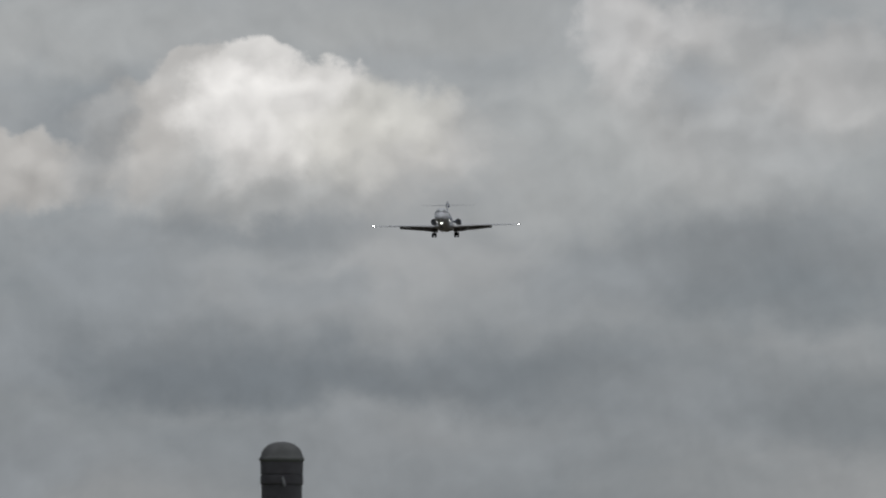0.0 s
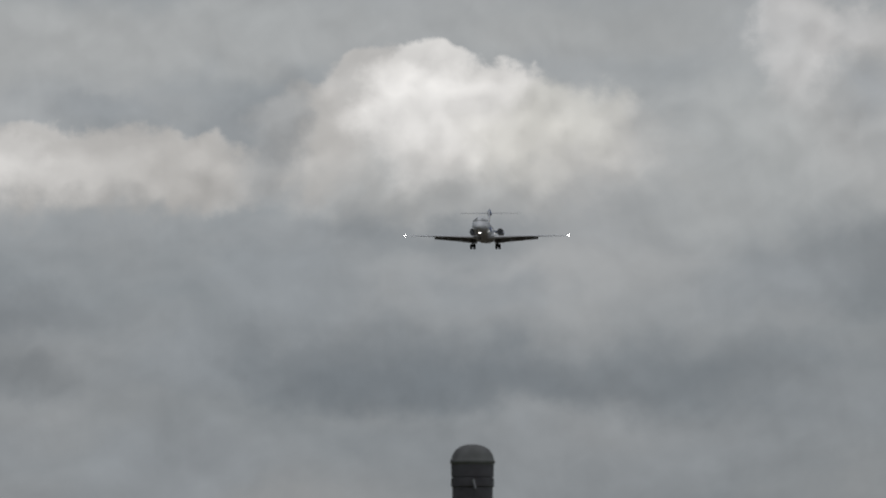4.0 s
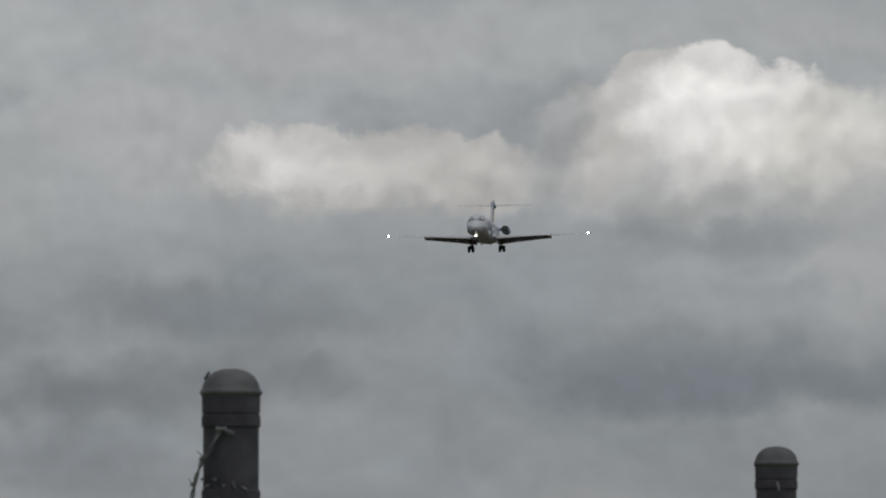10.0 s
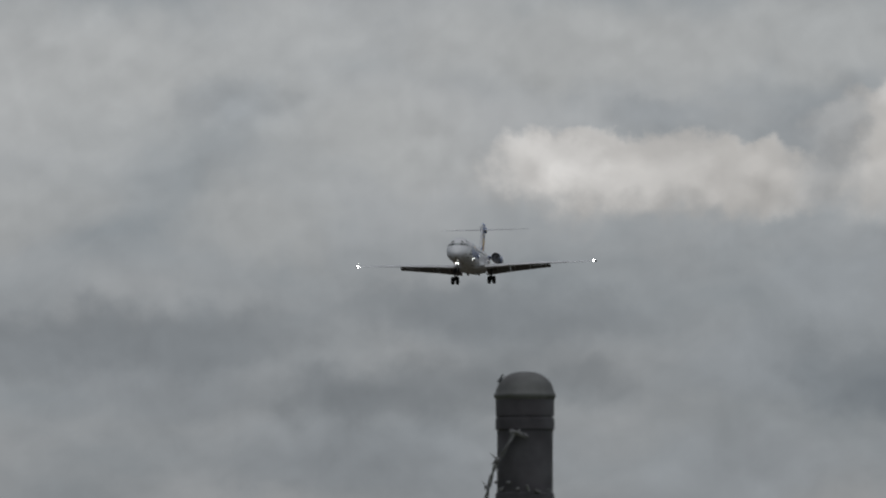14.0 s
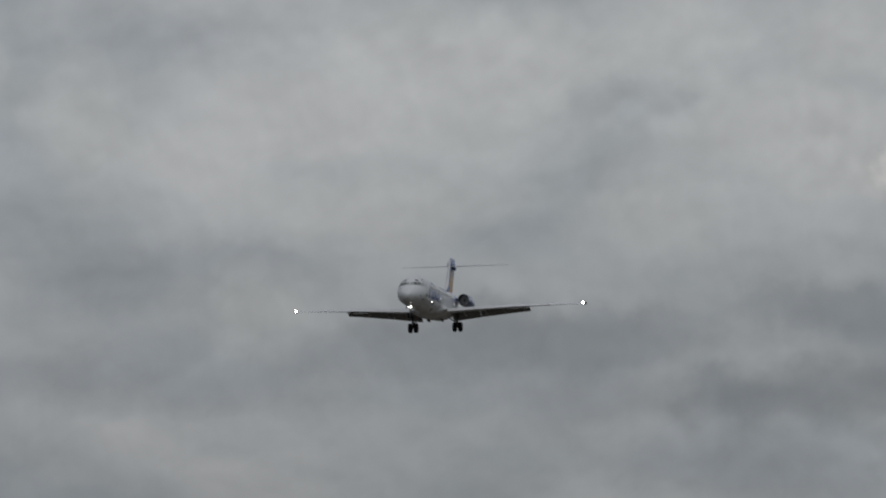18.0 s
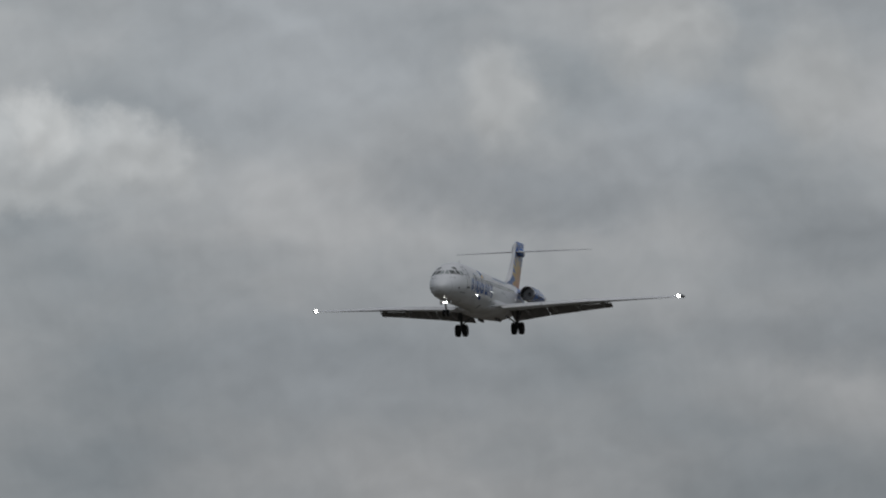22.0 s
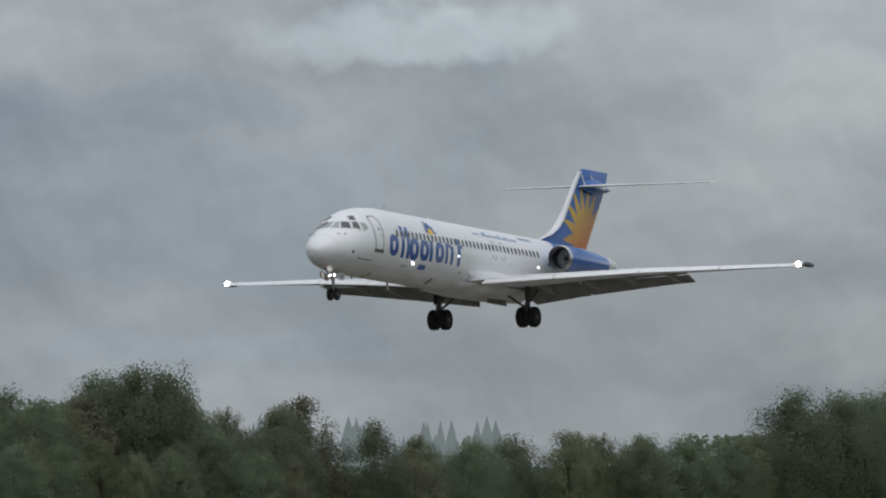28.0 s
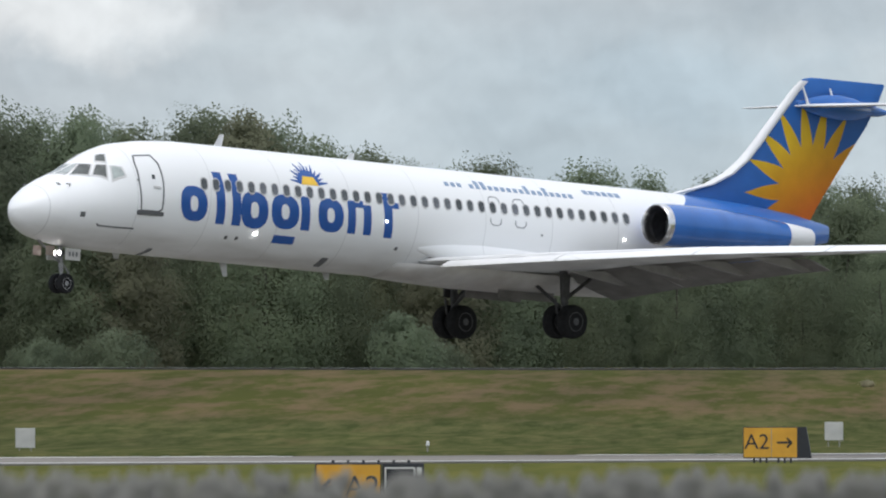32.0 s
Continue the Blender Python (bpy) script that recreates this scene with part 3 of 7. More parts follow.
puff("soft", -42.54, 1.55, 2.39, 0.50, 0.2, 0.50, (184, 201, 210))
puff("soft", -50.06, 1.48, 4.63, 0.96, 0.2, 0.50, (183, 199, 207))
puff("soft", -48.72, 1.63, 1.16, 0.35, 0.2, 0.43, (175, 193, 204))
puff("soft", -50.65, 1.90, 0.96, 0.23, 0.2, 0.43, (194, 207, 213))
puff("soft", -52.1, 2.02, 1.2, 0.34, 0.2, 0.8, (226, 232, 234))
puff("heap", -40.82, 1.68, 1.00, 0.46, 0.50, 0.45, (199, 211, 215))
puff("heap", -41.53, 1.50, 0.62, 0.39, 0.40, 0.42, (189, 202, 208))
puff("heap", -40.90, 1.64, 0.85, 0.35, 0.50, 0.45, (204, 215, 220))
puff("heap", -43.44, 2.30, 0.62, 0.35, 0.40, 0.45, (201, 212, 217))
puff("heap", -41.95, 2.42, 0.96, 0.19, 0.40, 0.36, (193, 205, 211))


SECTORS = (16, -4, -5, -6, -7, -8, -9, -10, -11, -12, -13, -14, -16, -18, -20, -22, -24, -27, -30, -33, -37, -42, -90)


def cloud_backdrop():
    """A far curved screen of cloud that turns slowly with the wind."""
    R, eye = 4500.0, Vector((0, 0, 1.9))
    bm = bmesh.new()
    layer = bm.loops.layers.uv.new("bearing")
    grid = []
    for i in range(0, 101):
        az = -85.0 + i
        col = []
        for j in range(0, 11):
            el = -1.2 + j
            a, t = radians(az), math.tan(radians(el))
            col.append((bm.verts.new((R * math.sin(a), R * math.cos(a), R * t)), az, el))
        grid.append(col)
    for a, b in zip(grid, grid[1:]):
        for j in range(10):
            quad = (a[j], a[j + 1], b[j + 1], b[j])
            f = bm.faces.new([q[0] for q in quad])
            f.material_index = sum(a[0][1] < w - 0.5 for w in SECTORS[1:-1])
            for loop, q in zip(f.loops, quad):
                loop[layer].uv = (q[1], q[2])
    ob = part("backdrop", bm, [cloud_material(w, e) for e, w in zip(SECTORS, SECTORS[1:])], None, "bank of grey and white cumulus cloud across the sky", True, Matrix.Translation(eye))
    return tagged(ob, category="sky", kind="structure")


clouds = cloud_backdrop()


# ---------------------------------------------------------------- ground, dike road, runway
def road_z(y):
    """The height of the dike road at a place along it."""
    return float(np.interp(y, (369, 430, 486, 537, 592, 625, 640, 655, 685, 705, 800), (3.22, 3.34, 3.41, 3.52, 3.75, 3.66, 3.36, 3.24, 3.34, 3.52, 3.45)))


def road_x(y):
    """The middle of the dike road: straight, then bending slowly towards the runway."""
    return -460.0 + (0.0003 * min(y - 400.0, 450.0) ** 2 + 0.27 * max(y - 850.0, 0.0) if y > 400 else 0.0)


def road_turn(y):
    """The road's bearing, in degrees from the y axis towards x."""
    return math.degrees(math.atan2(road_x(y + 1) - road_x(y - 1), 2.0))


def grass_material():
    m, n, l, b = nodes_of("airfield_grass")
    b.inputs["Roughness"].default_value = 0.95
    b.inputs["Specular IOR Level"].default_value = 0.0
    co = n.new("ShaderNodeTexCoord")

    def tex(scale, detail, stretch=(1, 1, 1)):
        mp = n.new("ShaderNodeMapping")
        mp.vector_type = "TEXTURE"
        mp.inputs["Scale"].default_value = tuple(1 / q for q in stretch)
        mp.inputs["Rotation"].default_value = (0, 0, radians(138))
        l.new(co.outputs["Object"], mp.inputs["Vector"])
        t = n.new("ShaderNodeTexNoise")
        t.inputs["Scale"].default_value, t.inputs["Detail"].default_value, t.inputs["Roughness"].default_value = scale, detail, 0.68
        l.new(mp.outputs[0], t.inputs["Vector"])
        return t

    def mixed(fac, a, c, lo, hi):
        r = n.new("ShaderNodeMapRange")
        r.inputs["From Min"].default_value, r.inputs["From Max"].default_value = lo, hi
        l.new(fac, r.inputs["Value"])
        mx = n.new("ShaderNodeMix")
        mx.data_type = "RGBA"
        l.new(r.outputs[0], mx.inputs["Factor"])
        for key, v in (("A", a), ("B", c)):
            if isinstance(v, tuple):
                mx.inputs[key].default_value = v
            else:
                l.new(v, mx.inputs[key])
        return mx.outputs["Result"]

    green = mixed(tex(0.9, 9, (0.13, 1, 1)).outputs["Fac"], (0.044, 0.058, 0.023, 1), (0.096, 0.1, 0.046, 1), 0.38, 0.64)
    dry = mixed(tex(0.3, 8, (0.14, 1, 1)).outputs["Fac"], green, (0.118, 0.096, 0.052, 1), 0.54, 0.86)
    sep = n.new("ShaderNodeSeparateXYZ")
    l.new(co.outputs["Object"], sep.inputs[0])
    # the upper slope of the dike is browner
    slope = n.new("ShaderNodeMapRange")
    slope.inputs["From Min"].default_value, slope.inputs["From Max"].default_value = 0.55, 1.05
    l.new(sep.outputs["Z"], slope.inputs["Value"])
    top = mixed(tex(0.45, 9, (0.13, 1, 1)).outputs["Fac"], (0.062, 0.07, 0.026, 1), (0.12, 0.095, 0.058, 1), 0.43, 0.6)
    mx = n.new("ShaderNodeMix")
    mx.data_type = "RGBA"
    # browner to the south, greener along the far part
    along = n.new("ShaderNodeMapRange")
    along.inputs["From Min"].default_value, along.inputs["From Max"].default_value = 345.0, 395.0
    along.inputs["To Min"].default_value, along.inputs["To Max"].default_value = 1.0, 0.35
    l.new(sep.outputs["Y"], along.inputs["Value"])
    brown = n.new("ShaderNodeMath")
    brown.operation = "MULTIPLY"
    l.new(slope.outputs[0], brown.inputs[0])
    l.new(along.outputs[0], brown.inputs[1])
    l.new(brown.outputs[0], mx.inputs["Factor"])
    l.new(dry, mx.inputs["A"])
    l.new(top, mx.inputs["B"])
    # yellower, lusher grass between the camera and the runway
    near = n.new("ShaderNodeMapRange")
    near.inputs["From Min"].default_value, near.inputs["From Max"].default_value = -241.0, -239.0
    l.new(sep.outputs["X"], near.inputs["Value"])
    lush = mixed(tex(0.6, 8, (0.13, 1, 1)).outputs["Fac"], (0.075, 0.09, 0.03, 1), (0.125, 0.126, 0.045, 1), 0.35, 0.65)
    field = n.new("ShaderNodeMix")
    field.data_type = "RGBA"
    l.new(near.outputs[0], field.inputs["Factor"])
    l.new(mx.outputs["Result"], field.inputs["A"])
    l.new(lush, field.inputs["B"])
    mx = field
    # unseen ground under the approach, dulled and browned to cut green bounce on the jet
    away = n.new("ShaderNodeMapRange")
    away.inputs["From Min"].default_value, away.inputs["From Max"].default_value = 680.0, 760.0
    l.new(sep.outputs["Y"], away.inputs["Value"])
    bounce_dull = mixed(tex(0.02, 6).outputs["Fac"], (0.075, 0.075, 0.06, 1), (0.11, 0.1, 0.085, 1), 0.4, 0.6)
    stretch = n.new("ShaderNodeMix")
    stretch.data_type = "RGBA"
    l.new(away.outputs[0], stretch.inputs["Factor"])
    l.new(mx.outputs["Result"], stretch.inputs["A"])
    l.new(bounce_dull, stretch.inputs["B"])
    mx = stretch
    blotch = mixed(tex(0.09, 5, (0.15, 1, 1)).outputs["Fac"], (0.93, 0.91, 0.9, 1), (1.27, 1.2, 1.1, 1), 0.35, 0.65)
    mul = n.new("ShaderNodeMix")
    mul.data_type, mul.blend_type = "RGBA", "MULTIPLY"
    mul.inputs["Factor"].default_value = 1.0
    l.new(mx.outputs["Result"], mul.inputs["A"])
    l.new(blotch, mul.inputs["B"])
    l.new(mul.outputs["Result"], b.inputs["Base Color"])
    bp = n.new("ShaderNodeBump")
    bp.inputs["Strength"].default_value, bp.inputs["Distance"].default_value = 0.6, 0.2
    l.new(tex(1.2, 9, (0.1, 1, 1)).outputs["Fac"], bp.inputs["Height"])
    l.new(bp.outputs[0], b.inputs["Normal"])
    return m


GRASS = grass_material()
ASPHALT = surface("asphalt", (0.06, 0.06, 0.06), 0.9, vary=0.2, scale=2.0, second=(0.085, 0.083, 0.08), second_scale=0.15, bump=0.2, bump_scale=40)
RUNWAY = surface("runway_asphalt", (0.215, 0.2, 0.18), 0.95, vary=0.12, scale=0.8, second=(0.16, 0.158, 0.152), second_scale=0.05, bump=0.1)
for dull in (ASPHALT, RUNWAY):
    dull.node_tree.nodes["Principled BSDF"].inputs["Specular IOR Level"].default_value = 0.1
WHITE_LINE = surface("road_paint_white", (0.75, 0.75, 0.73), 0.7, vary=0.15, scale=3.0)
YELLOW_LINE = surface("road_paint_yellow", (0.6, 0.42, 0.06), 0.7, vary=0.15, scale=3.0)


def ground_height(x, y):
    """Flat airfield, then the dike with the road on its crown, then the low ground under the wood."""
    rough = 0.16 * noise.noise((x * 0.05, y * 0.05, 0)) + 0.08 * noise.noise((x * 0.2, y * 0.2, 3))
    top = road_z(y) - 0.12
    far = x
    x = x - (road_x(y) + 460.0)
    if -285 < far < -263:
        return -0.25
    if far > -295:
        return -0.12
    if x > -330:
        return rough * 0.3 - 0.1
    if x > -444:
        u = (-330 - x) / 114
        return u * u * (3 - 2 * u) * top * 0.5 + u * top * 0.5 + rough * (1 - u * 0.6)
    if x > -472:
        return top
    if x > -500:
        return top * (1 - (-472 - x) / 28) + rough
    return rough - 0.02


def build_ground():
    xs = [1600, 600, 200, 60, 0, -60, -120, -180, -220, -238, -262, -264, -284, -286, -290, -300, -315] + [-321 - 3 * i for i in range(51)] + [-480, -490, -500, -520, -560, -620, -700, -900, -1400, -2400, -4300]
    ys = [-1200, -400, -100, 0, 60, 120] + [160 + 6 * i for i in range(115)] + [900, 1000, 1200, 1600, 2200, 3200, 4400]
    bm = bmesh.new()
    rows = [[bm.verts.new((x, y, ground_height(x, y))) for y in ys] for x in xs]
    for a, b in zip(rows, rows[1:]):
        for j in range(len(ys) - 1):
            bm.faces.new((a[j], b[j], b[j + 1], a[j + 1]))
    ground = part("ground", bm, GRASS, None, "rough green and brown airfield grass rising to a dike", True)
    tagged(ground, category="ground", kind="structure")
    # runway with its edge lines
    bm = bmesh.new()
    loft(bm, [[(-241, y, -0.4), (-241, y, -0.07), (-260, y, -0.04), (-279, y, -0.2), (-279, y, -0.4)] for y in (-900, 1400)])
    runway = part("runway", bm, RUNWAY, None, "crowned grey asphalt runway with white lines")
    tagged(runway, category="runway", kind="structure")
    for x, z, wide in ((-242.2, -0.064, 0.7), (-277.5, -0.183, 0.7)):
        bm = bmesh.new()
        box(bm, (x, 250, z), (wide, 2300, 0.012))
        part("edge_line", bm, WHITE_LINE, runway, "white painted runway edge line")
    for k in range(-6, 14):
        bm = bmesh.new()
        box(bm, (-259.5, 232.6 + 42 * k, -0.035), (0.9, 30, 0.012))
        part("centre_stripe", bm, WHITE_LINE, runway)
    # the road on the dike
    ry = list(range(-100, 1300, 20))
    bm = bmesh.new()
    loft(bm, [[(road_x(y) + u, y, road_z(y) + v) for u, v in ((7.0, -0.3), (7.0, 0.0), (-7.0, 0.0), (-7.0, -0.3))] for y in ry])
    road = part("road", bm, ASPHALT, None, "two-lane asphalt road on top of the dike")
    tagged(road, category="road", kind="structure")
    for x, mat, lab in ((6.3, WHITE_LINE, "white road edge line"), (-6.1, WHITE_LINE, "white road edge line"), (0.07, YELLOW_LINE, "yellow road centre line")):
        bm = bmesh.new()
        loft(bm, [[(road_x(y) + x + u, y, road_z(y) + v) for u, v in ((0, 0.004), (0, 0.012), (-0.15, 0.012), (-0.15, 0.004))] for y in ry])
        part("lane_line", bm, mat, road, lab)
    return ground


build_ground()


# ---------------------------------------------------------------- the landing jet
# local axes: x forward, y to its left, z up; x = 20 - station behind the nose
HULL = np.array([
    (0.43, 0.03, -0.86, -0.96), (0.45, 0.13, -0.79, -1.05), (0.49, 0.24, -0.69, -1.16), (0.58, 0.38, -0.57, -1.28), (0.78, 0.62, -0.34, -1.46),
    (1.20, 0.92, -0.03, -1.64), (1.72, 1.15, 0.24, -1.75), (2.25, 1.31, 0.46, -1.82), (2.60, 1.40, 0.62, -1.85), (2.96, 1.48, 0.86, -1.87),
    (3.4, 1.55, 1.13, -1.88), (3.8, 1.585, 1.31, -1.89), (4.2, 1.61, 1.44, -1.9), (5.2, 1.65, 1.60, -1.9), (6.6, 1.67, 1.70, -1.9), (24.0, 1.67, 1.70, -1.9), (26.0, 1.66, 1.70, -1.72), (28.0, 1.60, 1.69, -1.32)])
TAIL = np.array([(30.0, 1.42, 1.64, -0.85), (32.0, 1.10, 1.54, -0.30), (33.6, 0.75, 1.40, 0.12), (34.8, 0.38, 1.24, 0.45), (35.4, 0.10, 1.15, 0.58)])
HULL = np.vstack([HULL, TAIL])


def hull_at(s):
    w, t, b = (float(np.interp(s, HULL[:, 0], HULL[:, k])) for k in (1, 2, 3))
    return w, t, b, float(np.interp(s, (0, 6.6, 24, 35.4), (-0.91, 0, 0, 0.86)))


def hull_y(s, z):
    w, t, b, m = hull_at(s)
    h = t - m if z > m else m - b
    return w * math.sqrt(max(1 - ((z - m) / h) ** 2, 0.0))


def on_hull(s, z, side=1, lift=0.012):
    """A place on the skin, with its outward normal."""
    y = hull_y(s, z)
    e = 0.02
    ds = Vector((-2 * e, side * (hull_y(s + e, z) - hull_y(s - e, z)), 0))
    dz = Vector((0, side * (hull_y(s, z + e) - hull_y(s, z - e)), 2 * e))
    nrm = dz.cross(ds) * side
    nrm.normalize()
    if nrm.y * side < 0:
        nrm.negate()
    return Vector((20 - s, side * y, z)) + nrm * lift, nrm


def skin_patch(bm, corners, side=1, lift=0.012, n=5, m=3, depth=0.03):
    """A thin patch laid on the skin between four (station, height) corners, given round."""
    (a, b, c, d) = [np.array(q) for q in corners]
    outer, inner = [], []
    for i in range(n + 1):
        ro, ri = [], []
        for j in range(m + 1):
            u, v = i / n, j / m
            s, z = (a * (1 - u) + b * u) * (1 - v) + (d * (1 - u) + c * u) * v
            p, nr = on_hull(s, z, side, lift)
            ro.append(bm.verts.new(p))
            ri.append(bm.verts.new(p - nr * depth))
        outer.append(ro)
        inner.append(ri)
    for i in range(n):
        for j in range(m):
            bm.faces.new((outer[i][j], outer[i + 1][j], outer[i + 1][j + 1], outer[i][j + 1]))
    rim = [outer[i][0] for i in range(n + 1)] + [outer[n][j] for j in range(1, m + 1)] + [outer[i][m] for i in range(n - 1, -1, -1)] + [outer[0][j] for j in range(m - 1, 0, -1)]
    low = [inner[i][0] for i in range(n + 1)] + [inner[n][j] for j in range(1, m + 1)] + [inner[i][m] for i in range(n - 1, -1, -1)] + [inner[0][j] for j in range(m - 1, 0, -1)]
    for i in range(len(rim)):
        j = (i + 1) % len(rim)
        bm.faces.new((rim[i], rim[j], low[j], low[i]))
    for row in inner[1:-1]:
        for v in row[1:-1]:
            bm.verts.remove(v)
    return bm


def skin_band(bm, outline, width, side=1, lift=0.01, closed=True):
    """A raised line along an outline of (station, height) points on the skin."""
    pts = [on_hull(s, z, side, lift) for s, z in outline]
    k = len(pts)
    rings = []
    for i in range(k):
        p, nr = pts[i]
        q = pts[(i + 1) % k][0] if closed or i < k - 1 else p
        o = pts[i - 1][0] if closed or i > 0 else p
        t = (q - o).normalized()
        sd = nr.cross(t) * width / 2
        rings.append([p + sd, p - sd, p - sd - nr * 0.03, p + sd - nr * 0.03])
    vs = [[bm.verts.new(p) for p in r] for r in rings]
    for i in range(k if closed else k - 1):
        a, b = vs[i], vs[(i + 1) % k]
        for j in range(4):
            bm.faces.new((a[j], a[(j + 1) % 4], b[(j + 1) % 4], b[j]))
    return bm


def skin_ring(bm, c, outer, hole, side=1, lift=0.009, lean=0.0, n=28):
    """A flat ring on the skin: its middle (station, height), outer and inner half axes; lean shifts it sideways with height."""
    loops = []
    for (a, h), up in ((outer, lift), (hole, lift), (hole, lift - 0.03), (outer, lift - 0.03)):
        row = []
        for k in range(n):
            t = 2 * math.pi * k / n
            ct, st = math.cos(t), math.sin(t)
            z = c[1] + h * math.copysign(abs(st) ** 0.8, st)
            row.append(bm.verts.new(on_hull(c[0] + a * math.copysign(abs(ct) ** 0.8, ct) + lean * (z - c[1]), z, side, up)[0]))
        loops.append(row)
    for p, q in zip(loops, loops[1:] + loops[:1]):
        for k in range(n):
            m = (k + 1) % n
            bm.faces.new((p[k], p[m], q[m], q[k]))
    return bm


def livery():
    """White gloss paint with a blue tail; panel joints; grime and shading painted towards the belly."""
    m, n, l, b = nodes_of("jet_paint")
    b.inputs["Roughness"].default_value = 0.32
    b.inputs["Coat Weight"].default_value = 0.08
    co = n.new("ShaderNodeTexCoord")
    sep = n.new("ShaderNodeSeparateXYZ")
    l.new(co.outputs["Object"], sep.inputs[0])

    def calc(op, a, c):
        k = n.new("ShaderNodeMath")
        k.operation = op
        for i, v in enumerate((a, c)):
            if isinstance(v, (int, float)):
                k.inputs[i].default_value = v
            else:
                l.new(v, k.inputs[i])
        return k.outputs[0]

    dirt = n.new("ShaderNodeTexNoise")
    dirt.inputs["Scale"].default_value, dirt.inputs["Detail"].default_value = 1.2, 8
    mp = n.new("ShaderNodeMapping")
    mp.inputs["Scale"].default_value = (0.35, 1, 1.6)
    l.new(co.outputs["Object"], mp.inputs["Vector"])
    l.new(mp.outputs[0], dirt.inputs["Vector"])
    # belly grime and underside shading share one darker colour, growing downwards
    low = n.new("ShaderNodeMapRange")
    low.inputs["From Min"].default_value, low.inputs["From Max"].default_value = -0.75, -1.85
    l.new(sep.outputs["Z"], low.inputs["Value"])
    grime_shade = calc("MULTIPLY", low.outputs[0], dirt.outputs["Fac"])
    grime_shade = calc("ADD", calc("MULTIPLY", grime_shade, 1.1), calc("MULTIPLY", dirt.outputs["Fac"], 0.07))
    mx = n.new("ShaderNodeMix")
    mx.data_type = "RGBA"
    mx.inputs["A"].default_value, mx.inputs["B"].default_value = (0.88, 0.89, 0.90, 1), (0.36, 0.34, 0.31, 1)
    l.new(grime_shade, mx.inputs["Factor"])
    # blue behind a slanting edge over the engines
    edge = calc("ADD", sep.outputs["X"], calc("MULTIPLY", sep.outputs["Z"], 1.7))
    isblue = calc("MULTIPLY", calc("LESS_THAN", edge, -5.55), calc("MAXIMUM", calc("GREATER_THAN", sep.outputs["Z"], 0.1), calc("LESS_THAN", sep.outputs["X"], -9.0)))
    mb = n.new("ShaderNodeMix")
    mb.data_type = "RGBA"
    mb.inputs["B"].default_value = JET_BLUE
    l.new(isblue, mb.inputs["Factor"])
    l.new(mx.outputs["Result"], mb.inputs["A"])
    # thin frame joints every 2.9 m
    joint = calc("LESS_THAN", calc("ABSOLUTE", calc("SUBTRACT", calc("FRACT", calc("MULTIPLY", sep.outputs["X"], 0.345), 0), 0.5), 0), 0.004)
    mj = n.new("ShaderNodeMix")
    mj.data_type, mj.blend_type = "RGBA", "MULTIPLY"
    mj.inputs["B"].default_value = (0.75, 0.75, 0.75, 1)
    l.new(joint, mj.inputs["Factor"])
    l.new(mb.outputs["Result"], mj.inputs["A"])
    l.new(mj.outputs["Result"], b.inputs["Base Color"])
    return m


def fin_paint():
    """Blue fin with a yellow to orange sunburst."""
    m, n, l, b = nodes_of("fin_paint")
    b.inputs["Roughness"].default_value = 0.3
    b.inputs["Specular IOR Level"].default_value = 0.3
    b.inputs["Coat Weight"].default_value = 0.05
    co = n.new("ShaderNodeTexCoord")
    sep = n.new("ShaderNodeSeparateXYZ")
    l.new(co.outputs["Object"], sep.inputs[0])

    def calc(op, a, c=0.0):
        k = n.new("ShaderNodeMath")
        k.operation = op
        for i, v in enumerate((a, c)):
            if isinstance(v, (int, float)):
                k.inputs[i].default_value = v
            else:
                l.new(v, k.inputs[i])
        return k.outputs[0]

    u = calc("ADD", sep.outputs["X"], 14.5)
    v = calc("SUBTRACT", sep.outputs["Z"], 2.2)
    r = calc("SQRT", calc("ADD", calc("MULTIPLY", u, u), calc("MULTIPLY", v, v)))
    th = calc("ARCTAN2", v, u)
    turns = calc("FRACT", calc("ADD", calc("DIVIDE", calc("SUBTRACT", th, radians(79)), radians(20.9)), 20.5))
    tri = calc("MULTIPLY", calc("ABSOLUTE", calc("SUBTRACT", turns, 0.5)), 2.0)
    reach = calc("SUBTRACT", 3.08, calc("MULTIPLY", calc("POWER", tri, 0.85), 1.58))
    lit = calc("LESS_THAN", r, reach)
    heat = n.new("ShaderNodeMapRange")
    heat.inputs["From Min"].default_value, heat.inputs["From Max"].default_value = 2.0, -0.6
    l.new(calc("ADD", v, calc("MULTIPLY", u, 0.45)), heat.inputs["Value"])
    sun_c = n.new("ShaderNodeMix")
    sun_c.data_type = "RGBA"
    sun_c.inputs["A"].default_value, sun_c.inputs["B"].default_value = srgb(228, 186, 30), srgb(216, 110, 34)
    l.new(heat.outputs[0], sun_c.inputs["Factor"])
    mx = n.new("ShaderNodeMix")
    mx.data_type = "RGBA"
    mx.inputs["A"].default_value = JET_BLUE
    l.new(lit, mx.inputs["Factor"])
    l.new(sun_c.outputs["Result"], mx.inputs["B"])
    dirt = n.new("ShaderNodeTexNoise")
    dirt.inputs["Scale"].default_value, dirt.inputs["Detail"].default_value = 1.5, 7
    l.new(co.outputs["Object"], dirt.inputs["Vector"])
    ml = n.new("ShaderNodeMix")
    ml.data_type, ml.blend_type = "RGBA", "MULTIPLY"
    ml.inputs["Factor"].default_value = 0.3
    l.new(mx.outputs["Result"], ml.inputs["A"])
    l.new(dirt.outputs["Fac"], ml.inputs["B"])
    l.new(ml.outputs["Result"], b.inputs["Base Color"])
    return m


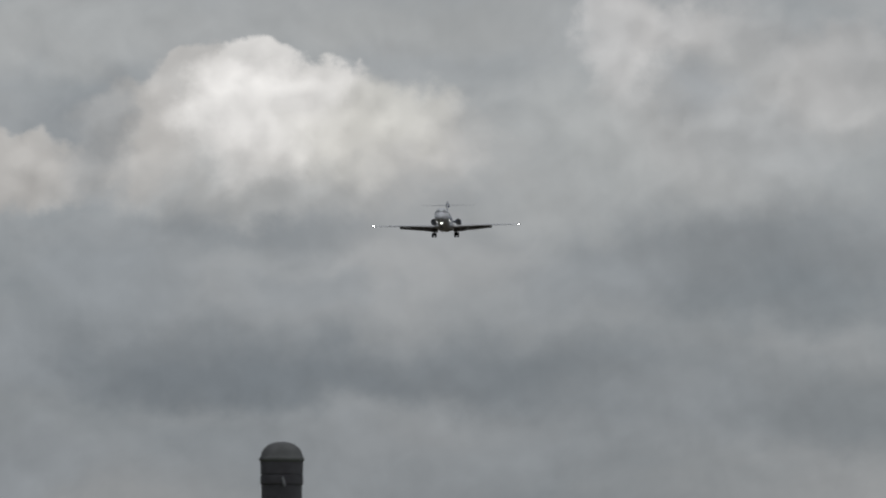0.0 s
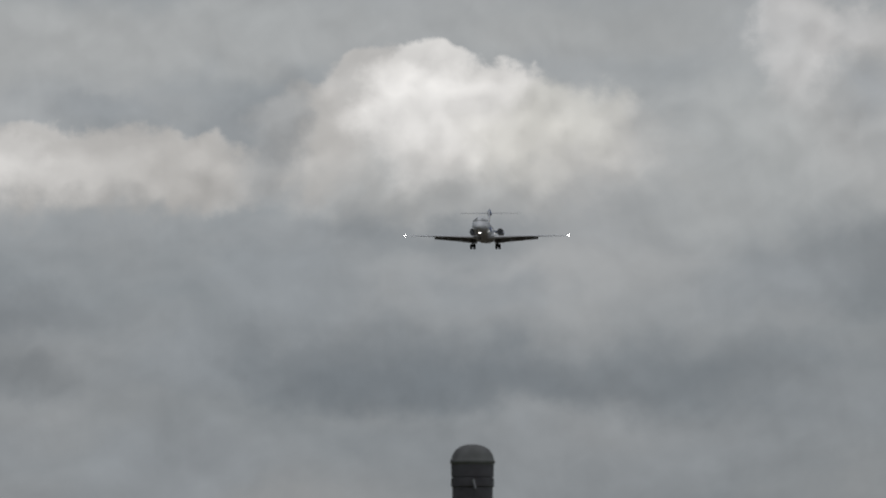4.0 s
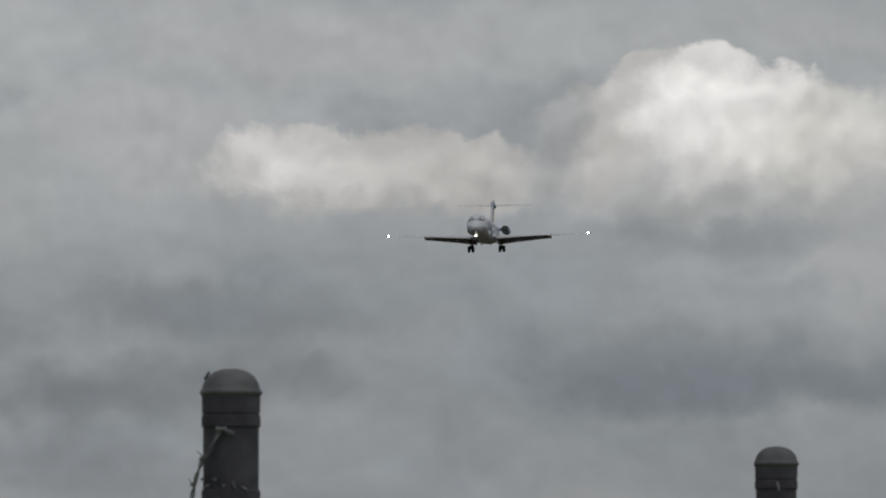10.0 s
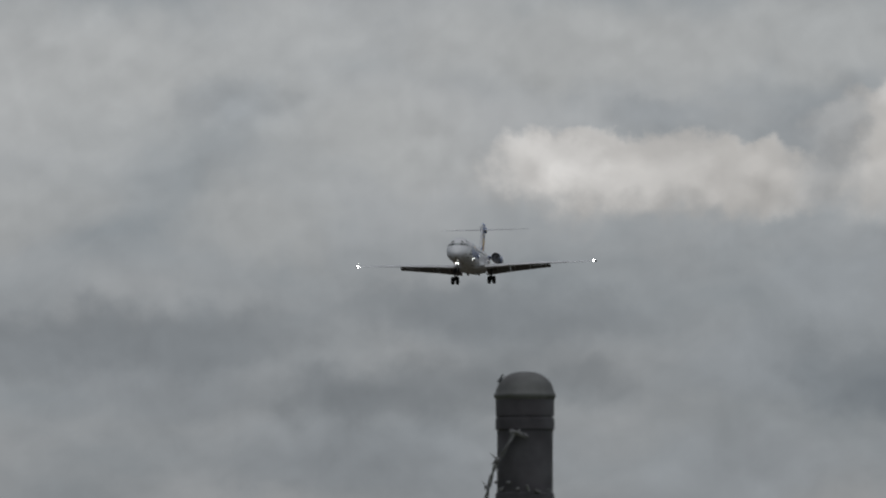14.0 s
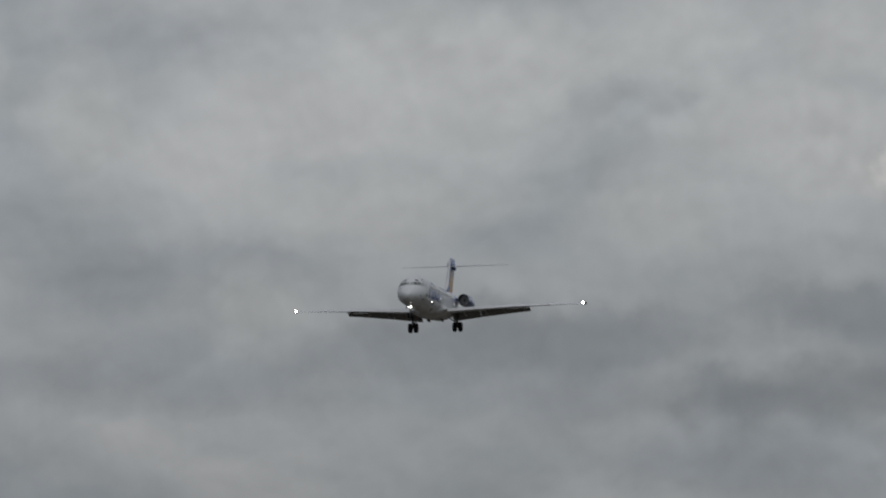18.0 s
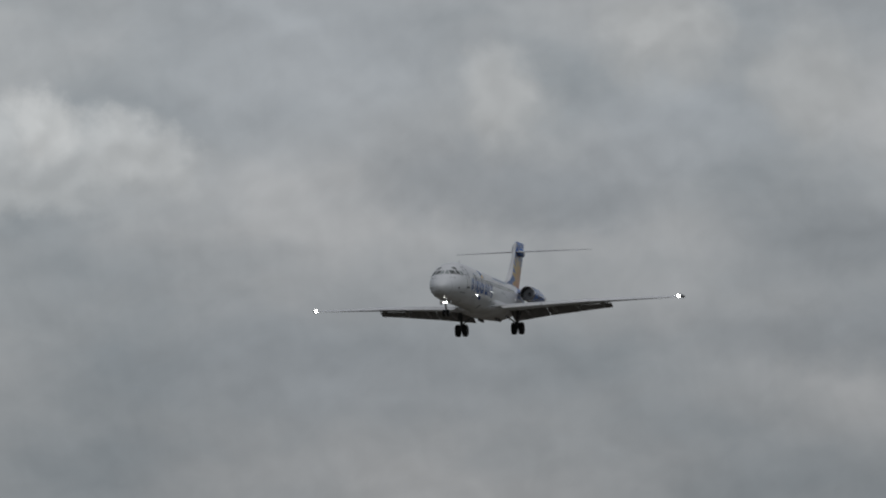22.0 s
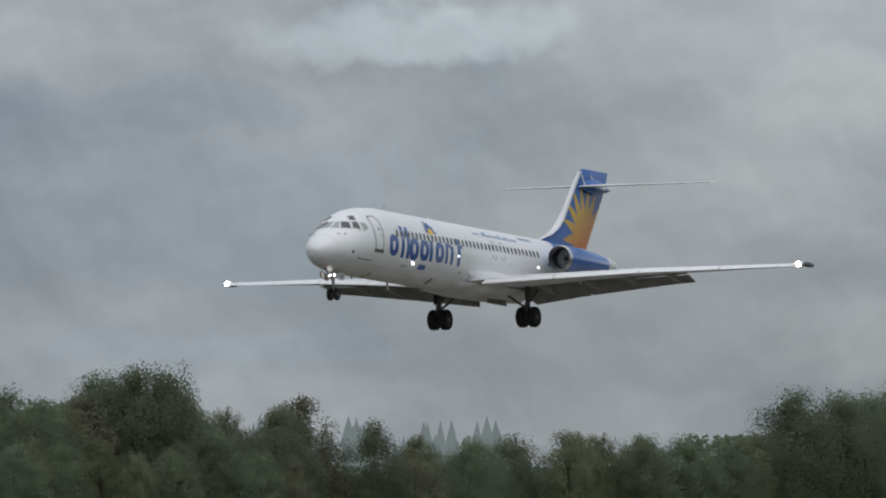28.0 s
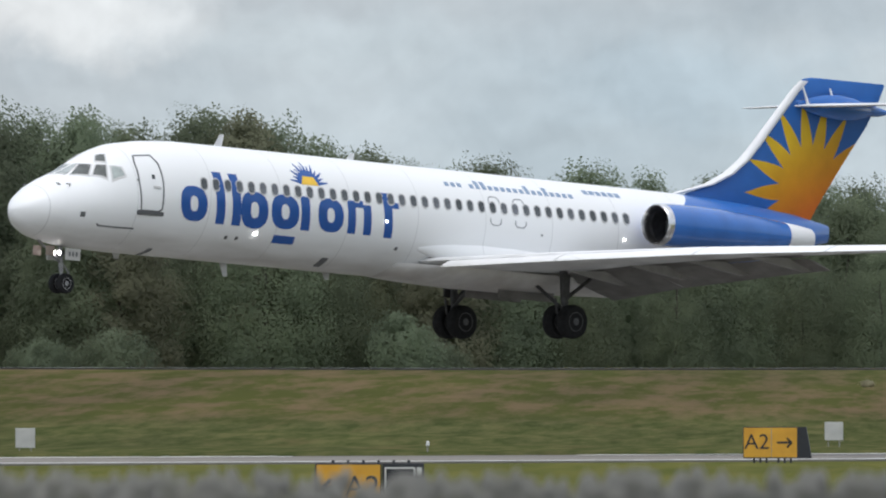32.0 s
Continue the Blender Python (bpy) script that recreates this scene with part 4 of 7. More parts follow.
JET_BLUE = srgb(42, 104, 182)
JET_PAINT, FIN_PAINT = livery(), fin_paint()
BLUE_PAINT = surface("blue_gloss_paint", JET_BLUE, 0.22, vary=0.12, scale=1.5, coat=0.4)
LETTER_BLUE = surface("letter_blue", srgb(36, 86, 160), 0.22, vary=0.06, scale=2)
PALE_BLUE = surface("small_print_blue", srgb(128, 150, 178), 0.5, vary=0.05)
EMBLEM_YELLOW = surface("emblem_yellow", srgb(240, 196, 60), 0.4, vary=0.05)
WING_PAINT = surface("wing_grey_paint", (0.66, 0.67, 0.68), 0.85, vary=0.12, scale=1.2, second=(0.6, 0.6, 0.6), second_scale=0.5)
# fairing below the wing: its grime and its shadow both go into this grey
BELLY_GREY = surface("belly_grime_shade_grey", (0.66, 0.65, 0.64), 0.5, vary=0.12, scale=1.5, second=(0.5, 0.48, 0.46), second_scale=0.7)
TAIL_WHITE = surface("tailplane_white", (0.78, 0.79, 0.8), 0.5, vary=0.08, scale=1.2, second=(0.7, 0.7, 0.71), second_scale=0.6)
HINGE_GREY = surface("hinge_grey_paint", (0.3, 0.295, 0.29), 0.8, vary=0.15, scale=2)
# underside shade put into the colour, far darker than the wing grey
FLAP_SHADE = surface("flap_shade_grey", (0.215, 0.21, 0.205), 0.9, vary=0.2, scale=1.5, second=(0.21, 0.2, 0.195), second_scale=0.8)
BARE_METAL = surface("polished_metal", (0.72, 0.72, 0.73), 0.25, 1.0, vary=0.08, scale=6)
GEAR_METAL = surface("gear_steel", (0.28, 0.28, 0.29), 0.45, 0.7, vary=0.25, scale=8)
DARK_METAL = surface("engine_dark", (0.035, 0.035, 0.04), 0.5, 0.6, vary=0.3, scale=6)
GEAR_DARK = surface("gear_steel_dark", (0.07, 0.07, 0.073), 0.6, 0.3, vary=0.3, scale=8)
TYRE = surface("tyre_rubber", (0.018, 0.018, 0.019), 0.85, vary=0.3, scale=10)
RIM = surface("wheel_rim", (0.09, 0.09, 0.093), 0.55, 0.3, vary=0.2, scale=9)
PANE = surface("window_glass_dark", (0.10, 0.11, 0.12), 0.12, vary=0.25, scale=3, per_object=0.45)
SHIELD = surface("windscreen_glass", (0.11, 0.12, 0.115), 0.14, vary=0.3, scale=2.5, per_object=0.3)
PANE_FRAME = surface("pane_frame_grey", (0.62, 0.62, 0.62), 0.5, vary=0.1)
# paler windscreen copy with the sky's light put into its colour
SHIELD_PALE = surface("sky_lit_windscreen", (0.36, 0.4, 0.39), 0.14, vary=0.3, scale=2.5)
WINDOW_RIM = surface("window_rim", (0.6, 0.6, 0.6), 0.5, vary=0.1)
TRUCK_RIM_GREY = surface("pale_hub", (0.42, 0.42, 0.43), 0.5, 0.2, vary=0.2, scale=8)
DOOR_TAN = surface("tan_primer", (0.3, 0.24, 0.2), 0.7, vary=0.2, scale=5)
SEAL = surface("door_seal_grey", (0.12, 0.125, 0.13), 0.6, vary=0.15)


def matt(m, level):
    """Weathered paint that has lost its shine."""
    m.node_tree.nodes["Principled BSDF"].inputs["Specular IOR Level"].default_value = level
    return m


for worn, level in ((WING_PAINT, 0.08), (FLAP_SHADE, 0.03), (TYRE, 0.15), (JET_PAINT, 0.45)):
    matt(worn, level)
LAMP = glow("landing_lamp", (1.0, 0.98, 0.94), 75.0)
SMALL_LAMP = glow("position_lamp", (1.0, 0.98, 0.95), 6.0)
TAXI_LAMP = glow("taxi_lamp", (1.0, 0.98, 0.95), 30.0)


def aerofoil(le, chord, thick, z, y, droop=0.0, n=9, twist=0.0):
    """A ring of an aerofoil section from its leading edge backwards, chord in -x."""
    up, dn = [], []
    for i in range(n):
        u = (1 - math.cos(math.pi * i / (n - 1))) / 2
        t = thick * chord * 2.6 * (0.2969 * math.sqrt(u) - 0.126 * u - 0.3516 * u * u + 0.2843 * u ** 3 - 0.1036 * u ** 4)
        zz = z - math.tan(radians(twist)) * u * chord - droop * u * u
        up.append((le - u * chord, y, zz + t * 1.1))
        dn.append((le - u * chord, y, zz - t * 0.9))
    return [Vector(p) for p in up + dn[-2:0:-1]]


def wing_at(y):
    """Leading edge, chord and height of the wing at a distance from the centre line."""
    a = abs(y)
    le = 20 - float(np.interp(a, (1.2, 1.95, 16.4), (16.1, 16.6, 25.2)))
    te = 20 - float(np.interp(a, (1.2, 4.6, 16.4), (22.6, 22.9, 26.4)))
    return le, le - te, float(np.interp(a, (1.2, 5.0, 9.0, 16.4), (-1.36, -1.02, -0.7, -0.31))), float(np.interp(a, (1.2, 16.4), (0.115, 0.1)))


def build_jet():
    jet = new("airliner")
    tagged(jet, "white jet airliner with blue sunburst tail landing, wheels down", "airplane")
    # fuselage
    bm = bmesh.new()
    rings, seg = [], 48
    stations = sorted(set(list(HULL[:10, 0]) + list(np.linspace(1.0, 6.6, 26)) + list(np.linspace(6.6, 24, 14)) + list(np.linspace(24, 35.4, 20))))
    for s in stations:
        w, t, b, m = hull_at(s)
        ring = []
        for i in range(seg):
            a = 2 * math.pi * i / seg
            c, sn = math.cos(a), math.sin(a)
            ring.append((20 - s, w * c, m + (t - m) * sn if sn > 0 else m + (m - b) * sn))
        rings.append(ring)
    loft(bm, rings)
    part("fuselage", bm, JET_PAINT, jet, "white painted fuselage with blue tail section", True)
    # wing root fairing under the belly
    bm = bmesh.new()
    rings = []
    for s, w, d in ((14.6, 0.3, 0.0), (15.6, 1.3, 0.04), (16.8, 1.75, 0.1), (19, 1.95, 0.16), (22, 1.9, 0.14), (24, 1.6, 0.05), (25.6, 0.5, 0.0)):
        ring = []
        for i in range(20):
            a = math.pi + math.pi * i / 19
            ring.append((20 - s, w * math.cos(a), -1.45 + (0.42 + d) * math.sin(a)))
        rings.append(ring)
    loft(bm, rings)
    part("belly_fairing", bm, BELLY_GREY, jet, "", True)
    # cabin windows
    win_frame, win_pane = bpy.data.meshes.new("window_frame"), bpy.data.meshes.new("window_pane")
    for me, w, h, lo, hi, mat in ((win_frame, 0.31, 0.43, -0.05, 0.006, WINDOW_RIM), (win_pane, 0.24, 0.35, -0.04, 0.012, PANE)):
        bm = bmesh.new()
        prism(bm, rounded(w, h, w * 0.45), lo, hi)
        bmesh.ops.recalc_face_normals(bm, faces=bm.faces[:])
        bm.to_mesh(me)
        bm.free()
        me.materials.append(mat)
    for side in (1, -1):
        for i in range(38):
            s = 6.68 + 0.488 * i
            z = 0.37 + 0.0128 * (s - 6.68)
            tilt = math.degrees(math.asin(z / 1.7))
            fr = shared("cabin_window", win_frame, jet, pose(20 - s, side * hull_y(s, z), z, tilt, 0, 0 if side > 0 else 180))
            shared("pane", win_pane, fr, Matrix())
    # cockpit glazing
    # each pane by the places of its corners on the nose: station, distance from the middle, lower edge first
    panes = [[(2.0, 0.06), (2.12, 0.46), (2.66, 0.05), (2.74, 0.22)], [(2.19, 0.56), (2.61, 0.92), (2.74, 0.29), (2.9, 0.68)],
             [(2.71, 0.99), (3.06, 1.26), (3.0, 0.78), (3.24, 0.98)], [(3.22, 1.35), (3.68, 1.38), (3.34, 1.08), (3.64, 1.21)],
             [(3.08, 0.64), (3.3, 0.88), (3.28, 0.42), (3.48, 0.61)]]

    def nose_pane(q, grow, lift, side):
        bm = bmesh.new()
        mid = np.mean(q, axis=0)
        a, b, c, d = [mid + (np.array(p) - mid) * (1 + grow / np.linalg.norm(np.array(p) - mid)) for p in q]
        sheets = []
        for up in (lift, -0.03):
            sheet = []
            for i in range(6):
                row = []
                for j in range(6):
                    u, v = i / 5, j / 5
                    st, y = (a * (1 - u) + b * u) * (1 - v) + (c * (1 - u) + d * u) * v
                    w, t, bt, m = hull_at(st)
                    y = min(max(y, 0.012), w * 0.995)
                    row.append(bm.verts.new((20 - st + up * 0.6, side * (y + up * 0.5), m + (t - m) * math.sqrt(1 - (y / w) ** 2) + up * 0.7)))
                sheet.append(row)
            sheets.append(sheet)
        for sheet in sheets:
            for i in range(5):
                for j in range(5):
                    bm.faces.new((sheet[i][j], sheet[i + 1][j], sheet[i + 1][j + 1], sheet[i][j + 1]))
        f, k = sheets
        rim = [(i, 0) for i in range(6)] + [(5, j) for j in range(1, 6)] + [(i, 5) for i in range(4, -1, -1)] + [(0, j) for j in range(4, 0, -1)]
        for (i, j), (m, n) in zip(rim, rim[1:] + rim[:1]):
            bm.faces.new((f[i][j], f[m][n], k[m][n], k[i][j]))
        return bm

    for side in (1, -1):
        for k, q in enumerate(panes):
            frame_ob = part("cockpit_window", nose_pane(q, 0.055, 0.012, side), PANE_FRAME, jet, "cockpit window in a pale grey frame", True)
            part("pane", nose_pane(q, -0.015, 0.022, side), SHIELD_PALE if k in (0, 3) else SHIELD, frame_ob, "", True)
    # doors, hatches, exits
    for side in (1, -1):
        door = new("passenger_door")
        door.parent = jet
        ol = [(4.2, -0.62), (4.14, 0.2), (4.17, 0.84), (4.26, 1.06), (4.9, 1.12), (5.04, 0.86), (5.06, 0.3), (5.03, -0.54), (4.9, -0.62)]
        dense = [(a[0] + (b[0] - a[0]) * k / 4, a[1] + (b[1] - a[1]) * k / 4) for a, b in zip(ol, ol[1:] + ol[:1]) for k in range(4)]
        bm = bmesh.new()
        skin_band(bm, dense, 0.05, side)
        part("door_seal", bm, SEAL, door)
        bm = bmesh.new()
        skin_patch(bm, ((4.05, -0.62), (5.1, -0.62), (5.1, -0.74), (4.07, -0.76)), side, 0.04)
        part("door_sill", bm, SEAL, door)
        bm = bmesh.new()
        skin_patch(bm, ((4.66, 0.5), (4.76, 0.5), (4.76, 0.37), (4.66, 0.37)), side, 0.02)
        part("door_window", bm, PANE, door)
        bm = bmesh.new()
        skin_patch(bm, ((4.66, 0.16), (4.94, 0.14), (4.94, 0.08), (4.66, 0.1)), side, 0.03)
        part("door_handle", bm, WINDOW_RIM, door)
        for s0 in (18.98, 20.06):
            z0 = 0.42
            bm = bmesh.new()
            skin_band(bm, [(s0 + u, z0 + v) for u, v in rounded(0.46, 0.9, 0.15)], 0.035, side)
            part("exit_outline", bm, surface("exit_outline_grey", (0.3, 0.31, 0.33), 0.6) if "exit_outline_grey" not in bpy.data.materials else bpy.data.materials["exit_outline_grey"], jet)
        bm = bmesh.new()
        skin_band(bm, [(2.72, -1.12), (2.76, -1.19), (3.5, -1.2), (4.14, -1.19)], 0.055, side, closed=False)
        part("service_hatch", bm, SEAL, jet)
        for s0, z0, r in ((1.62, 0.0, 0.03), (2.16, -0.89, 0.075), (7.96, -1.19, 0.05), (8.39, -1.18, 0.05), (12.4, -1.64, 0.13), (15.0, -1.04, 0.05), (21.0, -0.2, 0.03), (4.1, 0.3, 0.03), (5.4, -1.8, 0.09)):
            bm = bmesh.new()
            skin_patch(bm, ((s0 - r, z0 + r), (s0 + r, z0 + r), (s0 + r, z0 - r), (s0 - r, z0 - r)), side, 0.016, 2, 2)
            part("vent", bm, SEAL, jet)
    # name along the side, in plain blocks; small print and registration in bars
    for side in (1, -1):
        name = new("side_marking")
        name.parent = jet
        for kind, s0, s1, z0, z1 in (("oval", 5.76, 6.84, -0.8, 0.27), ("bar", 7.22, 7.57, -0.81, 0.77), ("bar", 7.88, 8.23, -0.81, 0.76), ("oval", 8.24, 9.36, -0.85, 0.28), ("oval", 9.5, 10.64, -0.78, 0.28), ("bar", 9.72, 10.6, -1.22, -0.98),
                                     ("bar", 10.74, 11.1, -0.76, 0.28), ("oval", 11.44, 12.5, -0.74, 0.3), ("bar", 12.7, 13.02, -0.72, 0.3), ("bar", 13.36, 13.68, -0.72, 0.2), ("bar", 13.02, 13.36, 0.1, 0.32), ("bar", 14.24, 14.58, -0.75, 0.64), ("bar", 14.58, 14.88, 0.18, 0.36)):
            bm = bmesh.new()
            lean = -0.15
            if kind == "bar":
                zm = -0.25
                skin_patch(bm, ((s0 + lean * (z1 - zm), z1), (s1 + lean * (z1 - zm), z1), (s1 + lean * (z0 - zm), z0), (s0 + lean * (z0 - zm), z0)), side, 0.009, 3, 7)
            else:
                rx, rz = (s1 - s0) / 2, (z1 - z0) / 2
                skin_ring(bm, ((s0 + s1) / 2, (z0 + z1) / 2), (rx, rz), (rx * 0.3, rz * 0.44), side, 0.009, lean)
            part("plain_" + kind, bm, LETTER_BLUE, name, "blue painted " + kind, True)
        for i, (s0, ln) in enumerate([(17.1 + 0.27 * k, 0.17) for k in range(21)]):
            if i == 3:
                continue
            bm = bmesh.new()
            hi = 0.12 if i in (5, 6, 13, 16) else 0.0
            skin_patch(bm, ((s0, 1.22 + hi), (s0 + ln, 1.22 + hi), (s0 + ln, 1.09), (s0, 1.09)), side, 0.006, 1, 2)
            part("small_bar", bm, PALE_BLUE, name)
        for k in range(6):
            s0 = 23.3 + 0.28 * k
            bm = bmesh.new()
            skin_patch(bm, ((s0, 1.41), (s0 + 0.2, 1.41), (s0 + 0.2, 1.28), (s0, 1.28)), side, 0.006, 1, 2)
            part("small_bar", bm, PALE_BLUE, name)
        emblem = new("sun_emblem")
        emblem.parent = jet
        for k in range(13):
            a = radians(8 + 164 * k / 12)
            c = Vector((11.14, 0.68))
            d, e = Vector((math.cos(a), math.sin(a))), Vector((-math.sin(a), math.cos(a)))
            r1 = 0.78 if k % 2 == 0 else 0.66
            q = [c + d * 0.28 + e * 0.075, c + d * r1 + e * 0.012, c + d * r1 - e * 0.012, c + d * 0.28 - e * 0.075]
            bm = bmesh.new()
            skin_patch(bm, [(p.x, 0.68 + (p.y - 0.68) * 0.9) for p in q], side, 0.009, 3, 1)
            part("ray", bm, LETTER_BLUE, emblem)
        bm = bmesh.new()
        skin_patch(bm, ((10.92, 0.92), (11.36, 0.92), (11.5, 0.66), (10.78, 0.66)), side, 0.012, 4, 2)
        part("disc", bm, EMBLEM_YELLOW, emblem, "yellow half sun")
    # wings, slats, flaps
    for side in (1, -1):
        bm = bmesh.new()
        ys = [1.0, 1.95, 3.2, 4.6, 6.5, 8.5, 10.3, 12.5, 14.5, 16.0, 16.35, 16.45]
        rings = []
        for y in ys:
            le, ch, z, th = wing_at(y)
            k = 1.0 if y < 16.2 else (0.8 if y < 16.4 else 0.5)
            rings.append(aerofoil(le - ch * (1 - k) * 0.5, ch * k, th, z, side * y, n=13))
        loft(bm, rings)
        wing = part("wing", bm, WING_PAINT, jet, "pale grey swept wing", True)
        for y0, y1 in ((2.1, 5.2), (5.25, 9.0), (9.05, 12.6), (12.65, 16.1)):
            bm = bmesh.new()
            rings = []
            for y in np.linspace(y0, y1, 4):
                le, ch, z, th = wing_at(y)
                rings.append(aerofoil(le + 0.42, 0.98 - 0.036 * y, 0.2, z - 0.27 + 0.008 * y, side * y, n=9, twist=-24))
            loft(bm, rings)
            part("slat", bm, JET_PAINT, wing, "white extended leading-edge slat", True)
        for y0, y1 in ((1.75, 4.9), (4.95, 10.3)):
            for nm, back, drop, chord, tw in (("flap", 0.0, 0.14, 1.0, 17), ("flap_vane", -0.12, 0.04, 0.3, 12)):
                bm = bmesh.new()
                rings = []
                for y in np.linspace(y0, y1, 5):
                    le, ch, z, th = wing_at(y)
                    size = float(np.interp(y, (1.7, 10.3), (2.0, 1.0))) * chord
                    rings.append(aerofoil(le - ch + 0.42 - back * 3, size, 0.13, z - drop, side * y, n=9, twist=tw))
                loft(bm, rings)
                part(nm, bm, FLAP_SHADE, wing, "lowered wing flap with shade put into its grey", True)
        for y0 in (3.3, 5.6, 7.6, 9.7):
            le, ch, z, th = wing_at(y0)
            bm = bmesh.new()
            xte = le - ch
            prism(bm, [(xte + 2.2, z - 0.2), (xte + 1.0, z - 0.36), (xte - 0.2, z - 0.5), (xte - 0.5, z - 0.46), (xte - 0.1, z - 0.3), (xte + 0.6, z - 0.1)], side * y0 - 0.06, side * y0 + 0.06)
            part("flap_hinge_fairing", bm, HINGE_GREY, wing, "", True)
        # tip lamp housing with its lit lens
        bm = bmesh.new()
        turned(bm, [(0.01, -0.85), (0.1, -0.5), (0.15, 0.1), (0.13, 0.45), (0.02, 0.6)], "X", 12, (-5.55, side * 16.42, -0.34))
        part("tip_fairing", bm, SEAL, wing, "", True)
        bm = bmesh.new()
        turned(bm, [(0.0, -0.04), (0.1, -0.03), (0.11, 0.0), (0.08, 0.02), (0.0, 0.03)], "X", 16, (-4.9, side * 16.22, -0.36))
        part("landing_light", bm, LAMP, wing, "lit white landing light", True)
        # hood added to hide the lit lens from the side
        bm = bmesh.new()
        turned(bm, [(0.145, -0.14), (0.16, -0.14), (0.17, 0.26), (0.155, 0.26), (0.145, -0.14)], "X", 18, (-4.9, side * 16.22, -0.36))
        part("light_hood", bm, JET_PAINT, wing, "", True)
    # fillets that join the wing roots to the body
    for side in (1, -1):
        bm = bmesh.new()
        rings = []
        for s, w, h, z in ((15.9, 0.01, 0.1, -0.95), (16.6, 0.05, 0.3, -0.92), (17.4, 0.12, 0.4, -0.95), (18.6, 0.22, 0.44, -1.0), (20.0, 0.3, 0.42, -1.04), (21.8, 0.3, 0.38, -1.08), (23.2, 0.24, 0.34, -1.1), (24.6, 0.14, 0.26, -1.1), (25.6, 0.03, 0.1, -1.1)):
            y0 = hull_y(min(s, 24), z)
            rings.append([(20 - s, side * (y0 - 0.12 + (w + 0.12) * math.cos(a)), z + h * math.sin(a)) for a in [2 * math.pi * k / 18 for k in range(18)]])
        loft(bm, rings)
        part("wing_fillet", bm, JET_PAINT, jet, "white wing root fillet", True)
    # engines
    for side in (1, -1):
        eng = new("engine")
        eng.parent = jet
        eng.matrix_basis = pose(0.42, side * 2.72, 0.43)
        bm = bmesh.new()
        turned(bm, [(0.67, -5.46), (0.69, -6.0), (0.70, -7.0), (0.69, -7.8), (0.65, -8.8), (0.58, -9.8), (0.50, -10.7), (0.46, -11.05)], "X", 32, caps=False)
        part("nacelle", bm, BLUE_PAINT, eng, "blue engine nacelle", True)
        bm = bmesh.new()
        turned(bm, [(0.55, -5.75), (0.575, -5.42), (0.615, -5.32), (0.655, -5.36), (0.67, -5.44), (0.678, -5.56)], "X", 32, caps=False)
        part("intake_lip", bm, BARE_METAL, eng, "polished metal intake lip", True)
        bm = bmesh.new()
        turned(bm, [(0.0, -6.4), (0.555, -6.4), (0.552, -5.7)], "X", 28, caps=False)
        part("intake_duct", bm, DARK_METAL, eng, "dark engine intake", True)
        bm = bmesh.new()
        turned(bm, [(0.0, -5.95), (0.09, -6.1), (0.17, -6.38)], "X", 16)
        part("spinner", bm, BARE_METAL, eng, "", True)
        bm = bmesh.new()
        for k in range(20):
            a = 2 * math.pi * k / 20
            c, s = math.cos(a), math.sin(a)
            tv, dv = Vector((0, -s, c)) * 0.05, Vector((0, c, s))
            p = Vector((-6.3, 0, 0))
            loft(bm, [[p + dv * 0.16 + tv, p + dv * 0.16 - tv, p + dv * 0.16 - tv + Vector((-0.04, 0, 0)), p + dv * 0.16 + tv + Vector((-0.04, 0, 0))],
                      [p + dv * 0.54 + tv * 1.3, p + dv * 0.54 - tv * 1.3, p + dv * 0.54 - tv * 1.3 + Vector((-0.06, 0, 0)), p + dv * 0.54 + tv * 1.3 + Vector((-0.06, 0, 0))]])
        part("fan_blades", bm, GEAR_METAL, eng)
        bm = bmesh.new()
        turned(bm, [(0.34, -12.2), (0.42, -11.6), (0.47, -11.0), (0.42, -10.9)], "X", 28)
        part("exhaust", bm, TAIL_WHITE, eng, "pale grey engine exhaust cone", True)
        bm = bmesh.new()
        loft(bm, [aerofoil(-6.6, 4.2, 0.09, 0.2, side * -0.55, n=9), aerofoil(-6.6, 4.6, 0.09, 0.25, side * -1.5, n=9)])
        part("pylon", bm, BLUE_PAINT, eng, "", True)
    # fin, rudder, tailplane
    bm = bmesh.new()
    rings = []
    for z, le, te, th in ((1.2, 28.3, 34.55, 0.06), (1.75, 28.9, 34.9, 0.075), (2.1, 30.1, 35.15, 0.09), (2.5, 30.85, 35.45, 0.1), (3.5, 31.85, 36.2, 0.1), (4.5, 32.7, 36.98, 0.095), (5.4, 33.5, 37.55, 0.09), (5.85, 33.95, 37.75, 0.08), (5.93, 34.3, 37.7, 0.05)):
        ring = aerofoil(20 - le, te - le, th * 0.85, 0, 0, n=11)
        rings.append([(p.x, (p.z) * 1.0, z + (0.05 * (20 - le - p.x) / 3.8 if z > 5 else 0)) for p in ring])
    loft(bm, rings)
    part("fin", bm, FIN_PAINT, jet, "blue tail fin with yellow and orange sunburst", True)
    bm = bmesh.new()
    rings = []
    for z, le, r in ((1.62, 28.05, 0.08), (1.8, 28.66, 0.12), (2.1, 29.76, 0.2), (2.5, 30.6, 0.22), (3.0, 31.28, 0.2), (3.5, 31.77, 0.18), (4.5, 32.66, 0.14), (5.4, 33.46, 0.12), (5.8, 33.9, 0.08)):
        rings.append([(20 - le + 0.04 - 0.34 * (1 - math.cos(a)) * 0.55, r * math.sin(a), z) for a in [2 * math.pi * k / 10 for k in range(10)]])
    loft(bm, rings)
    part("fin_leading_edge", bm, TAIL_WHITE, jet, "white fin leading edge", True)
    bm = bmesh.new()
    turned(bm, [(0.02, -18.15), (0.16, -17.5), (0.26, -16.2), (0.24, -14.8), (0.12, -13.7), (0.02, -13.45)], "X", 16, (0, 0, 5.05))
